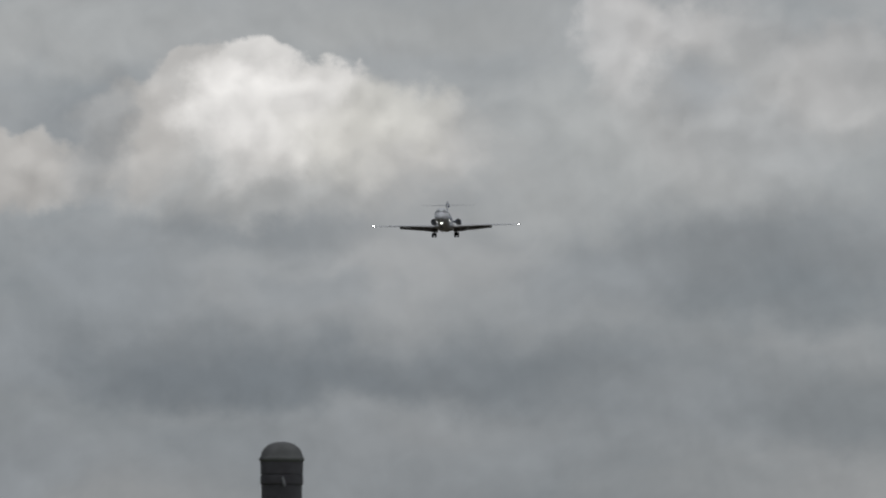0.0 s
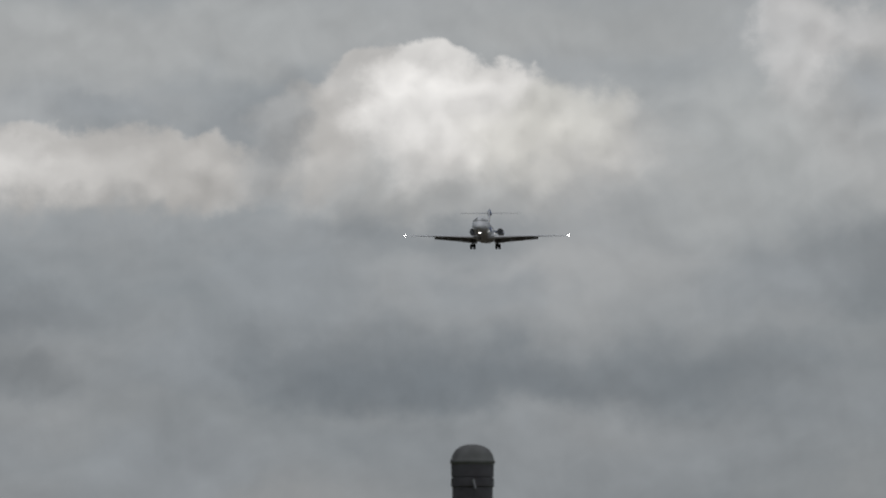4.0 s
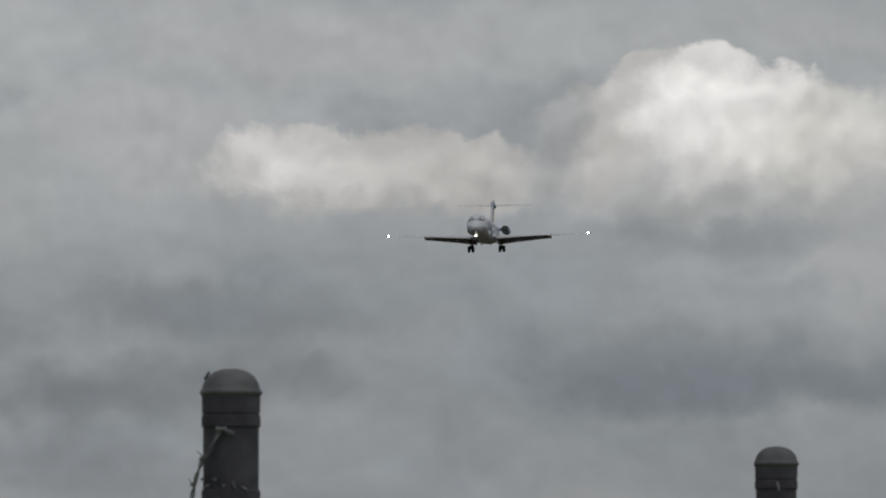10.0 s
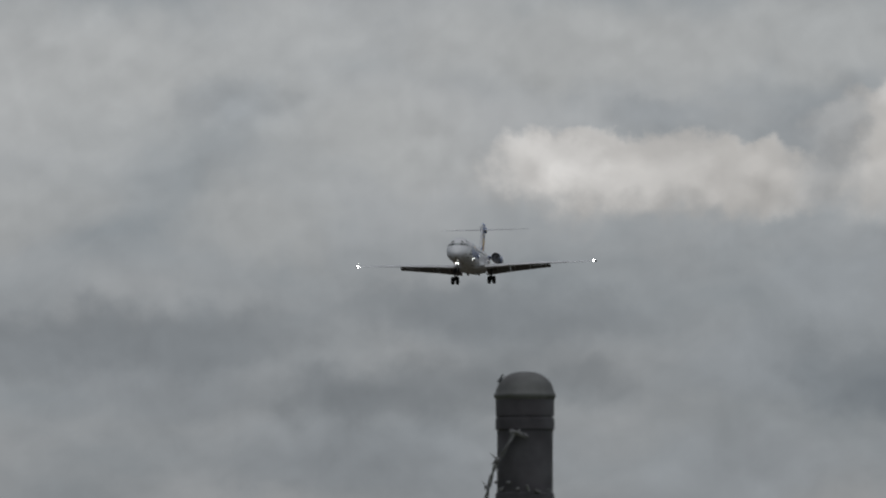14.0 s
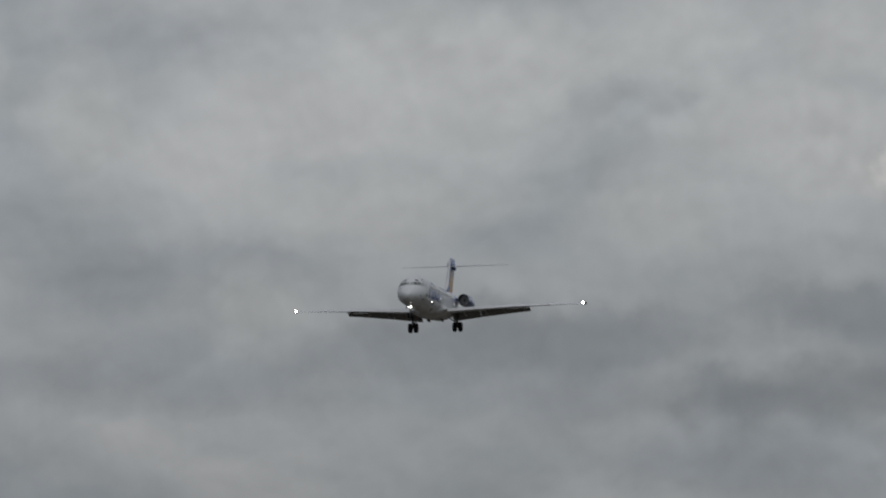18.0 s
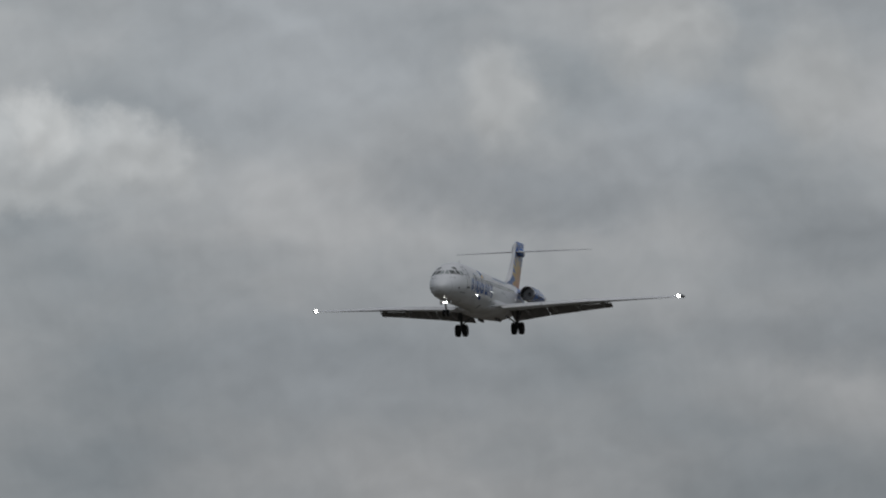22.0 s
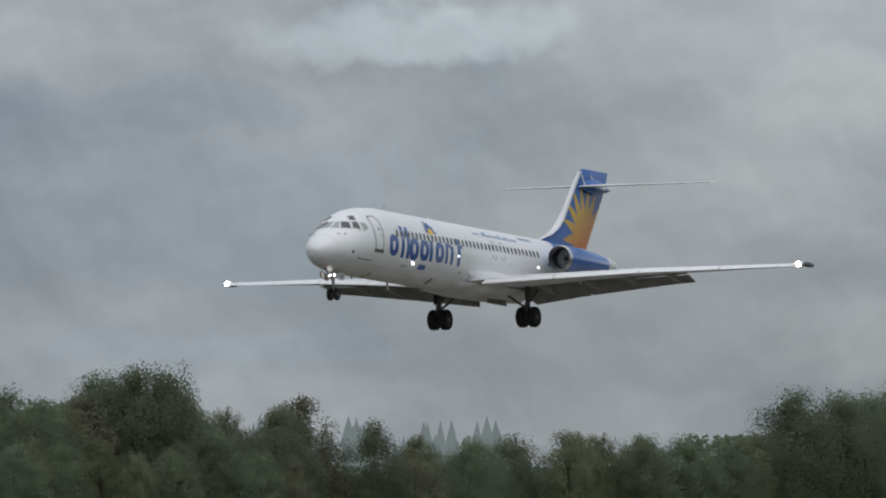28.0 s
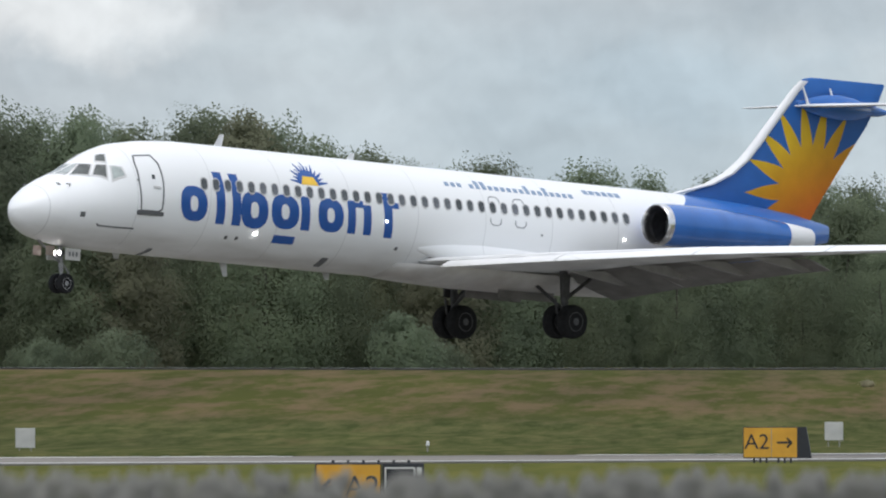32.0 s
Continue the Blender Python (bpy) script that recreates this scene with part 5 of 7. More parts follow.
    part("tail_fairing", bm, BLUE_PAINT, jet, "", True)
    for side in (1, -1):
        bm = bmesh.new()
        loft(bm, [aerofoil(20 - le, ch, th, z, side * y, n=13, twist=-5.2) for le, ch, th, z, y in ((33.5, 3.7, 0.07, 4.93, 0), (35.35, 2.6, 0.07, 5.09, 3), (37.2, 1.4, 0.07, 5.25, 5.95), (37.6, 0.9, 0.05, 5.27, 6.12))])
        part("tailplane", bm, TAIL_WHITE, jet, "white tailplane", True)
        for x in (-13.95, -15.2):
            bm = bmesh.new()
            rod(bm, (x, side * 0.32, 5.0), (x + 0.16, side * 0.2, 5.62), 0.05, 0.03, 8)
            part("hinge_rod", bm, TAIL_WHITE, jet, "white tailplane hinge rod", True)
        bm = bmesh.new()
        loft(bm, [[(-13.6 - 3.6 * u, side * (0.1 + 0.34 * math.sin(math.pi * u) ** 0.7 * (0.5 + 0.5 * math.cos(a))), 5.02 + 0.42 * math.sin(math.pi * u) ** 0.7 * math.sin(a)) for a in [2 * math.pi * k / 14 for k in range(14)]] for u in (0.02, 0.12, 0.3, 0.5, 0.7, 0.88, 0.98)])
        part("tailplane_root_cover", bm, BLUE_PAINT, jet, "blue cover over the tailplane root", True)
    # strakes, antennas, lamps
    for s, z, h, lean in ((8.45, 1.68, 0.4, -0.25), (14.0, 1.69, 0.22, -0.2), (8.9, -1.85, -0.45, -0.2), (13.2, -1.86, -0.25, -0.15), (4.5, -1.86, -0.2, -0.1)):
        bm = bmesh.new()
        loft(bm, [aerofoil(20 - s, 0.34, 0.12, 0, 0, n=7), [p + Vector((lean, 0, h)) for p in aerofoil(20 - s, 0.18, 0.12, 0, 0, n=7)]])
        bmesh.ops.transform(bm, matrix=Matrix.Translation((0, 0, z)), verts=bm.verts[:])
        rings = [(v.co.x, v.co.y, v.co.z) for v in bm.verts]
        part("antenna", bm, JET_PAINT, jet, "", True)
    for side in (1, -1):
        for s, z, r, mat in ((9.07, -0.99, 0.06, TAXI_LAMP), (14.31, -0.24, 0.05, SMALL_LAMP), (24.6, -0.08, 0.045, SMALL_LAMP)):
            p, nr = on_hull(s, z, side, 0.02)
            bm = bmesh.new()
            rod(bm, p - nr * 0.05, p + nr * 0.03, r, r * 0.7, 12)
            part("side_light", bm, mat, jet, "lit white side light")
        p, nr = on_hull(1.85, -0.06, side, 0.0)
        bm = bmesh.new()
        rod(bm, p, p + nr * 0.1, 0.02, 0.02, 6)
        rod(bm, p + nr * 0.1, p + nr * 0.1 + Vector((0.16, 0, 0)), 0.02, 0.012, 6)
        part("pitot_probe", bm, SEAL, jet)
    # nose wheel
    gear = new("nose_gear")
    gear.parent = jet
    bm = bmesh.new()
    rod(bm, (17.62, 0, -1.6), (17.5, 0, -2.62), 0.075)
    rod(bm, (17.5, 0, -2.5), (17.48, 0, -2.96), 0.05)
    rod(bm, (17.48, -0.28, -2.98), (17.48, 0.28, -2.98), 0.05)
    rod(bm, (18.5, 0, -1.7), (17.55, 0, -2.35), 0.04)
    rod(bm, (17.42, 0, -2.4), (17.2, 0, -2.65), 0.025)
    rod(bm, (17.2, 0, -2.65), (17.42, 0, -2.86), 0.025)
    box(bm, (17.5, 0, -2.08), (0.16, 0.5, 0.08))
    part("strut", bm, GEAR_METAL, gear, "steel nose wheel strut", True)
    for side in (1, -1):
        wheel_parts(gear, "nose_wheel", 17.48, side * 0.18, -2.98, 0.31, 0.19, TYRE, TRUCK_RIM_GREY)
        bm = bmesh.new()
        turned(bm, [(0.0, -0.08), (0.065, -0.07), (0.075, 0.02), (0.055, 0.04), (0.0, 0.05)], "X", 14, (17.66, side * 0.11, -2.05))
        part("taxi_light", bm, TAXI_LAMP, gear, "lit white nose gear light", True)
        # shroud added to keep the lamp's glow off the belly
        bm = bmesh.new()
        turned(bm, [(0.0, -0.12), (0.08, -0.11), (0.09, 0.08), (0.082, 0.08), (0.08, -0.06)], "X", 14, (17.66, side * 0.11, -2.05), caps=False)
        part("light_shroud", bm, SEAL, gear, "", True)
        bm = bmesh.new()
        box(bm, (17.44, side * 0.42, -2.09), (0.6, 0.035, 0.36), None, 0.012)
        part("gear_door", bm, JET_PAINT, gear, "white nose gear door")
        bm = bmesh.new()
        box(bm, (18.25, side * 0.3, -2.02), (0.34, 0.03, 0.3), None, 0.012)
        part("front_door", bm, DOOR_TAN, gear, "dull tan inner gear door")
    bm = bmesh.new()
    for k in range(3):
        box(bm, (17.3 + 0.14 * k, 0.439, -2.08), (0.07, 0.006, 0.13))
    part("door_marking", bm, SEAL, gear, "dark bars on the gear door")
    # main wheels
    for side in (1, -1):
        gear = new("main_gear")
        gear.parent = jet
        bm = bmesh.new()
        rod(bm, (-1.2, side * 2.5, -1.3), (-1.35, side * 2.5, -2.9), 0.14, 0.11)
        rod(bm, (-1.35, side * 2.5 - 0.45, -2.92), (-1.35, side * 2.5 + 0.45, -2.92), 0.08)
        rod(bm, (-1.2, side * 2.5, -2.5), (-1.0, side * 1.2, -1.6), 0.06)
        rod(bm, (-1.2, side * 2.5, -2.3), (-2.3, side * 2.6, -1.5), 0.06)
        rod(bm, (-1.0, side * 2.5, -2.7), (-0.9, side * 2.5, -2.2), 0.04)
        part("strut", bm, GEAR_DARK, gear, "dark steel main gear strut", True)
        bm = bmesh.new()
        rod(bm, (-1.22, side * 2.5, -2.42), (-1.24, side * 2.5, -2.5), 0.06, 0.06, 10)
        part("brake_fitting", bm, BARE_METAL, gear, "bright metal fitting", True)
        bm = bmesh.new()
        box(bm, (-1.15, side * 2.68, -1.8), (0.34, 0.05, 0.7), None, 0.02)
        part("gear_door", bm, GEAR_DARK, gear, "", True)
        bm = bmesh.new()
        box(bm, (-1.3, side * 0.75, -2.05), (2.4, 0.06, 0.35), None, 0.02)
        part("bay_door", bm, FLAP_SHADE, gear, "", True)
        for dy in (-0.32, 0.32):
            wheel_parts(gear, "main_wheel", -1.35, side * 2.5 + dy, -2.92, 0.54, 0.42, TYRE, RIM)
    return jet


jet = build_jet()
jet.scale = (1.02, 1.0, 1.0)


# ---------------------------------------------------------------- the wood behind the dike
BARK = surface("grey_bark", (0.075, 0.065, 0.055), 0.95, vary=0.3, scale=5, bump=0.5, bump_scale=12)


def leaf_material(name, colour, per):
    """Thin leaves: half of the light goes through them."""
    m = surface(name, colour, 0.8, vary=0.2, scale=0.9, second=(colour[0] * 0.82, colour[1] * 0.83, colour[2] * 0.86), second_scale=0.3, per_object=per)
    n, l = m.node_tree.nodes, m.node_tree.links
    b = n["Principled BSDF"]
    b.inputs["Specular IOR Level"].default_value = 0.05
    tint = b.inputs["Base Color"].links[0].from_socket
    thin = n.new("ShaderNodeBsdfTranslucent")
    l.new(tint, thin.inputs["Color"])
    mix = n.new("ShaderNodeMixShader")
    mix.inputs[0].default_value = 0.62
    l.new(b.outputs[0], mix.inputs[1])
    l.new(thin.outputs[0], mix.inputs[2])
    l.new(mix.outputs[0], n["Material Output"].inputs["Surface"])
    return m


LEAVES = [leaf_material("dark_green_leaves", (0.21, 0.25, 0.165), 0.2), leaf_material("green_leaves", (0.225, 0.265, 0.17), 0.2), leaf_material("olive_leaves", (0.245, 0.27, 0.165), 0.2), leaf_material("young_brown_leaves", (0.235, 0.24, 0.16), 0.15)]


def crown_mesh(name, seed, height, width, base, clumps, leaves, leaf, tall=1.0):
    """A crown of many small leaf blades gathered in clumps round an uneven egg, with gaps."""
    rnd = np.random.RandomState(seed)
    cents, sizes = [], []
    while len(cents) < clumps * 1.3:
        u = rnd.uniform(0, 1)
        z = base + (height - base) * u
        env = width * 0.5 * (math.sin(math.pi * min(1, 0.12 + 0.8 * u ** 0.8)) ** 0.45)
        a, r = rnd.uniform(0, 2 * math.pi), env * rnd.uniform(0.6, 1.0) * (1.0 if u < 0.88 else rnd.random())
        cents.append((r * math.cos(a), r * math.sin(a), z * rnd.uniform(0.97, 1.03)))
        sizes.append(rnd.uniform(0.55, 1.15) * width * 0.14 * (1.2 - 0.6 * u))
    cents, sizes = np.array(cents), np.array(sizes)
    k = rnd.choice(len(cents), leaves, p=sizes ** 2 / np.sum(sizes ** 2))
    d = rnd.normal(size=(leaves, 3))
    d /= np.linalg.norm(d, axis=1)[:, None]
    pos = cents[k] + d * (sizes[k] * (1.25 - 0.85 * rnd.uniform(0, 1, leaves) ** 1.6))[:, None] * np.array([1, 1, 0.9 * tall])
    out = cents[k] * np.array([1, 1, 0]) / (np.linalg.norm(cents[k][:, :2], axis=1)[:, None] + 0.5)
    nrm = d * 0.25 + out * 0.95 + rnd.normal(scale=0.14, size=(leaves, 3)) + np.array([0, 0, 0.3])
    nrm /= np.linalg.norm(nrm, axis=1)[:, None]
    t = np.cross(nrm, rnd.normal(size=(leaves, 3)))
    t /= np.linalg.norm(t, axis=1)[:, None]
    b = np.cross(nrm, t)
    sz = (leaf * rnd.uniform(0.6, 1.4, leaves))[:, None]
    quad = np.stack([pos + t * sz, pos + b * sz * 0.62, pos - t * sz, pos - b * sz * 0.62], axis=1).reshape(-1, 3)
    me = bpy.data.meshes.new(name)
    me.vertices.add(len(quad))
    me.vertices.foreach_set("co", quad.astype(np.float32).ravel())
    me.loops.add(len(quad))
    me.loops.foreach_set("vertex_index", np.arange(len(quad), dtype=np.int32))
    me.polygons.add(leaves)
    me.polygons.foreach_set("loop_start", np.arange(0, len(quad), 4, dtype=np.int32))
    me.update(calc_edges=True)
    return me


def trunk_mesh(name, seed, height, width, r):
    rnd = random.Random(seed)
    bm = bmesh.new()
    p, rad = Vector((0, 0, -0.4)), r
    for i in range(6):
        q = Vector((rnd.uniform(-0.25, 0.25), rnd.uniform(-0.25, 0.25), height * (i + 1) / 6.4))
        rod(bm, p, q, rad, rad * 0.8, 7)
        p, rad = q, rad * 0.8
        if 1 <= i <= 4:
            for _ in range(3):
                a = rnd.uniform(0, 6.28)
                e = q + Vector((math.cos(a) * width * 0.3, math.sin(a) * width * 0.3, height * rnd.uniform(0.04, 0.1)))
                rod(bm, q, e, rad * 0.45, rad * 0.12, 5)
    me = bpy.data.meshes.new(name)
    bm.to_mesh(me)
    bm.free()
    me.materials.append(BARK)
    return me


TREES = []
for k, (h, w, base, clumps, leaves, mat) in enumerate(((18, 9, 0.8, 330, 15000, 0), (20, 10, 1.0, 360, 17000, 1), (16, 8, 0.5, 200, 13000, 1), (19, 7.0, 1.0, 200, 13000, 2), (17, 10, 0.5, 250, 16000, 0), (15, 7, 0.5, 170, 11000, 3), (21, 8.5, 1.5, 210, 13000, 1), (7, 6, 0.1, 110, 7000, 0), (6, 7, 0.1, 110, 7000, 0))):
    crown = crown_mesh("crown", 40 + k, h, w, base, clumps, int(leaves * 3.6), 0.1, 1.3)
    crown.materials.append(LEAVES[mat])
    TREES.append((h, trunk_mesh("trunk", 70 + k, h, w, 0.014 * h), crown))
TREE_NAMES = ["leafy dark green broadleaf tree in the wood", "tall green broadleaf tree in the wood", "green broadleaf tree in the wood", "olive green poplar in the wood", "wide dark green broadleaf tree in the wood", "brownish tree in young leaf in the wood", "tall airy green tree in the wood", "low olive shrub at the wood's edge", "low green shrub at the wood's edge"]


def plant(kind, x, y, scale, turn, wide=1.0):
    h, trunk, crown = TREES[kind]
    t = new("tree" if kind < 7 else "shrub")
    t.matrix_basis = pose(x, y, ground_height(x, y), 0, 0, turn) @ Matrix.Diagonal((scale * wide, scale * wide, scale, 1))
    tagged(t, TREE_NAMES[kind], "tree" if kind < 7 else "shrub", "wood behind the dike road")
    shared("trunk", trunk, t, Matrix())
    shared("crown", crown, t, Matrix())
    return t


# how high the wood stands along the dike
WOOD_Y = (450, 459, 471, 485, 527, 599, 656, 667, 679, 723, 734, 745, 761, 800, 813, 833, 847, 860, 869, 878, 889, 903, 915, 935, 951, 965, 979, 990, 1002, 1015, 1029, 1047, 1064, 1073, 1084, 1104, 1126)
WOOD_H = (20.3, 20.2, 20.8, 18.2, 16.1, 19.5, 20.5, 19.8, 19.2, 20.6, 19.7, 20.4, 20.1, 19.7, 21.4, 21.5, 21.7, 21.0, 22.8, 22.6, 20.3, 20.8, 19.8, 21.1, 20.2, 21.1, 19.7, 20.8, 21.1, 18.8, 23.5, 18.9, 20.4, 21.4, 18.0, 16.3, 17.9)
FAR_Y = (1202, 1229, 1239, 1257, 1279, 1288, 1299, 1320, 1331, 1343, 1357, 1377, 1394, 1435, 1459, 1481, 1496, 1536, 1548, 1558, 1574, 1597, 1625, 1658, 1703)
FAR_H = (23.4, 24.3, 24.4, 24.0, 23.8, 23.4, 23.0, 23.1, 21.7, 24.2, 23.8, 21.1, 16.2, 20.9, 21.4, 21.9, 22.9, 23.8, 26.8, 24.5, 24.0, 25.0, 24.0, 26.2, 27.0)


def top_line(y):
    return float(np.interp(y, WOOD_Y, WOOD_H) if y < 1190 else np.interp(y, FAR_Y, FAR_H))


rnd_wood = random.Random(5)
y = 400.0
while y < 1723:
    near = y < 1050
    rows = ((-588, 0.74), (-600, 1.0)) if near else ((-600, 1.0),)
    for x0, share in rows:
        kind = rnd_wood.choice((0, 1, 2, 3, 4, 6, 1, 0, 5))
        yy = y + rnd_wood.uniform(-2, 2)
        want = top_line(yy) * share * rnd_wood.uniform(0.955, 1.015)
        plant(kind, x0 + rnd_wood.uniform(-3, 3), yy, want / TREES[kind][0], rnd_wood.uniform(0, 360), rnd_wood.uniform(1.0, 1.3) * (0.9 if 1040 < yy < 1110 else 1.0))
    if near and rnd_wood.random() < 0.45:
        plant(rnd_wood.choice((7, 8)), -579 + rnd_wood.uniform(-3, 3), y + rnd_wood.uniform(-3, 3), rnd_wood.uniform(0.7, 1.2), rnd_wood.uniform(0, 360))
    y += rnd_wood.uniform(4.9, 7.1) * (1.0 if near else 1.3)


for kind, x, y, high, wide in ((1, -597, 1027, 23.5, 1.1), (4, -597, 1033, 23.3, 1.0), (4, -604, 452, 21.6, 1.0), (0, -604, 456, 21.3, 1.1), (1, -604, 460.5, 20.8, 1.0), (4, -604, 464.5, 20.2, 1.0), (0, -602, 468.5, 21.5, 1.1),
                               (1, -604, 472, 21.6, 1.1), (4, -603, 476.5, 20.9, 1.0), (2, -604, 480.5, 19.8, 1.1), (4, -604, 484.5, 19.0, 1.0), (0, -604, 489, 18.3, 1.1), (1, -604, 494, 17.8, 1.1), (2, -602, 527, 16.6, 1.1), (4, -604, 533, 16.8, 1.0)):
    plant(kind, x, y, high * (0.965 if y < 500 else 1.0) / TREES[kind][0], 40 * kind, wide)


def thicket():
    """The dense inside of the wood, where single trees cannot be told apart."""
    r = np.random.RandomState(8)
    n = 330000
    yy = r.uniform(395, 1300, n)
    top = np.array([top_line(v) for v in np.linspace(395, 1300, 2000)])
    cap = np.interp(yy, np.linspace(395, 1300, 2000), top) * np.where(yy < 1040, 0.9, 0.8)
    pos = np.stack([r.uniform(-614, -604, n), yy, cap * r.uniform(0.0, 1.0, n) ** 0.9], 1)
    t = r.normal(size=(n, 3))
    t /= np.linalg.norm(t, axis=1)[:, None]
    b = np.cross(t, r.normal(size=(n, 3)))
    b /= np.linalg.norm(b, axis=1)[:, None]
    sz = r.uniform(0.25, 0.5, n)[:, None]
    quad = np.stack([pos + t * sz, pos + b * sz * 0.7, pos - t * sz, pos - b * sz * 0.7], axis=1).reshape(-1, 3)
    me = bpy.data.meshes.new("thicket")
    me.from_pydata(quad.tolist(), [], np.arange(4 * n).reshape(-1, 4).tolist())
    me.materials.append(LEAVES[1])
    tagged(new("thicket", me), "dense green leaves deep inside the wood", "thicket", kind="stuff")


thicket()


# ---------------------------------------------------------------- fence posts by the camera
POST_STEEL = surface("weathered_post_steel", (0.138, 0.134, 0.148), 0.65, 0.35, vary=0.3, scale=18, second=(0.1, 0.094, 0.104), second_scale=6, bump=0.25, bump_scale=120)
CAP_STEEL = surface("dull_cap_casting", (0.21, 0.215, 0.21), 0.7, 0.2, vary=0.2, scale=25, second=(0.15, 0.15, 0.148), second_scale=8, bump=0.3, bump_scale=160)
WIRE_STEEL = surface("galvanised_wire", (0.3, 0.3, 0.31), 0.55, 0.4, vary=0.2, scale=40)


def twisted_wire(bm, pts, r=0.0022):
    """Two strands wound round each other along a line of points."""
    pts = [Vector(p) for p in pts]
    for ph in (0.0, math.pi):
        last = None
        for a, b in zip(pts, pts[1:]):
            n = max(2, int((b - a).length / 0.012))
            d = (b - a).normalized()
            u = d.orthogonal().normalized()
            v = d.cross(u)
            for i in range(n + 1):
                w = ph + i * 1.1
                p = a.lerp(b, i / n) + (u * math.cos(w) + v * math.sin(w)) * 0.0026
                if last is not None and (p - last).length > 1e-5:
                    rod(bm, last, p, r, r, 5, False)
                last = p
    return bm


def barb(bm, p, rnd):
    p = Vector(p)
    for _ in range(4):
        d = Vector((rnd.uniform(-1, 1), rnd.uniform(-1, 1), rnd.uniform(-1, 1))).normalized()
        rod(bm, p, p + d * rnd.uniform(0.012, 0.02), 0.002, 0.0006, 5)
    rod(bm, p - Vector((0, 0, 0.004)), p + Vector((0, 0, 0.004)), 0.0055, 0.0055, 6)


def build_post(x, y, rim, wires, seed):
    """A terminal fence post: pipe, bands, domed cap, ends of barbed wire."""
    rnd = random.Random(seed)
    post = new("fence_post")
    post.matrix_basis = pose(x, y, 0)
    tagged(post, "dark grey steel fence post with domed cap and wire", "fence post", "posts of the airfield fence")
    bm = bmesh.new()
    turned(bm, [(0.056, -0.3), (0.056, rim - 0.02)], "Z", 32)
    part("pipe", bm, POST_STEEL, post, "dark weathered steel pipe", True)
    bm = bmesh.new()
    turned(bm, [(0.0585, rim - 0.041), (0.0588, rim - 0.006)], "Z", 36)
    part("collar", bm, POST_STEEL, post, "dark cap collar", True)
    bm = bmesh.new()
    prof = [(0.0588, rim - 0.008), (0.0605, rim - 0.005), (0.0625, rim - 0.001), (0.0625, rim + 0.002), (0.060, rim + 0.005)]
    prof += [(0.058 * math.cos(a) ** 0.85, rim + 0.005 + 0.0435 * math.sin(a)) for a in [radians(9 * k) for k in range(1, 10)]] + [(0.0005, rim + 0.0485)]
    turned(bm, prof, "Z", 36)
    part("cap", bm, CAP_STEEL, post, "grey domed post cap", True)
    for top, tall in ((rim - 0.044, 0.026), (rim - 0.195, 0.03), (rim - 0.42, 0.025), (rim - 0.8, 0.025)):
        bm = bmesh.new()
        turned(bm, [(0.0565, top - tall), (0.0592, top - tall + 0.002), (0.0592, top - 0.002), (0.0565, top)], "Z", 32)
        box(bm, (0.01, 0.064, top - tall / 2), (0.004, 0.016, tall * 0.9))
        box(bm, (0.002, 0.064, top - tall / 2), (0.004, 0.016, tall * 0.9))
        part("brace_band", bm, POST_STEEL, post, "", True)
    if wires:
        bm = bmesh.new()
        twisted_wire(bm, [(0.002, -0.0625, rim - 0.071), (-0.012, -0.063, rim - 0.078), (-0.03, -0.062, rim - 0.112), (-0.048, -0.055, rim - 0.135), (-0.062, -0.04, rim - 0.165), (-0.072, -0.03, rim - 0.2), (-0.095, 0.0, rim - 0.3), (-0.15, 0.2, rim - 0.5)])
        twisted_wire(bm, [(-0.02, -0.0615, rim - 0.072), (0.0, -0.0635, rim - 0.078), (0.016, -0.061, rim - 0.085)])
        for q in ((-0.046, -0.057, rim - 0.13), (-0.072, -0.03, rim - 0.185)):
            barb(bm, q, rnd)
        part("barbed_wire", bm, WIRE_STEEL, post, "loose ends of barbed wire")
        for k in range(7):
            bm = bmesh.new()
            a = radians(200 + 22 * k)
            p = Vector((0.0605 * math.cos(a), 0.0605 * math.sin(a), rim - 0.185 + rnd.uniform(-0.012, 0.012)))
            rod(bm, p, p + Vector((rnd.uniform(-0.01, 0.01), -0.004, rnd.uniform(-0.02, 0.02))), 0.003, 0.003, 5)
            part("wire_tie", bm, WIRE_STEEL, post, "twisted wire tie")
        bm = bmesh.new()
        rod(bm, (-0.05, -0.02, rim + 0.026), (-0.041, -0.02, rim + 0.042), 0.004, 0.002, 5)
        part("cap_stub", bm, SEAL, post, "dark broken stub on the cap")
    else:
        bm = bmesh.new()
        rod(bm, (0.01, -0.0595, rim - 0.05), (0.016, -0.0615, rim - 0.075), 0.004, 0.004, 5)
        part("wire_tie", bm, WIRE_STEEL, post, "twisted wire tie")
    return post


build_post(-3.756, 29.66, 2.752, False, 3)
build_post(-3.819, 21.45, 2.664, True, 4)


# ---------------------------------------------------------------- vehicles on the dike road
# local axes: x forward from the front bumper, y left, z up
CAR_GLASS = surface("car_glass", (0.03, 0.033, 0.036), 0.08, vary=0.2, scale=2)
# second car glass, made pale to carry the sky's reflection in its colour
PALE_GLASS = surface("sky_lit_glass", (0.16, 0.185, 0.2), 0.08, vary=0.15, scale=2)
CHROME = surface("chrome", (0.7, 0.7, 0.72), 0.18, 1.0, vary=0.05)
BLACK_TRIM = surface("black_trim", (0.02, 0.02, 0.022), 0.6, vary=0.2, scale=6)
TRUCK_WHITE = surface("truck_white_paint", (0.74, 0.75, 0.76), 0.3, vary=0.06, scale=1.5, coat=0.3)
TRUCK_RIM = surface("pale_truck_rim", (0.55, 0.55, 0.56), 0.4, 0.2, vary=0.15, scale=6)
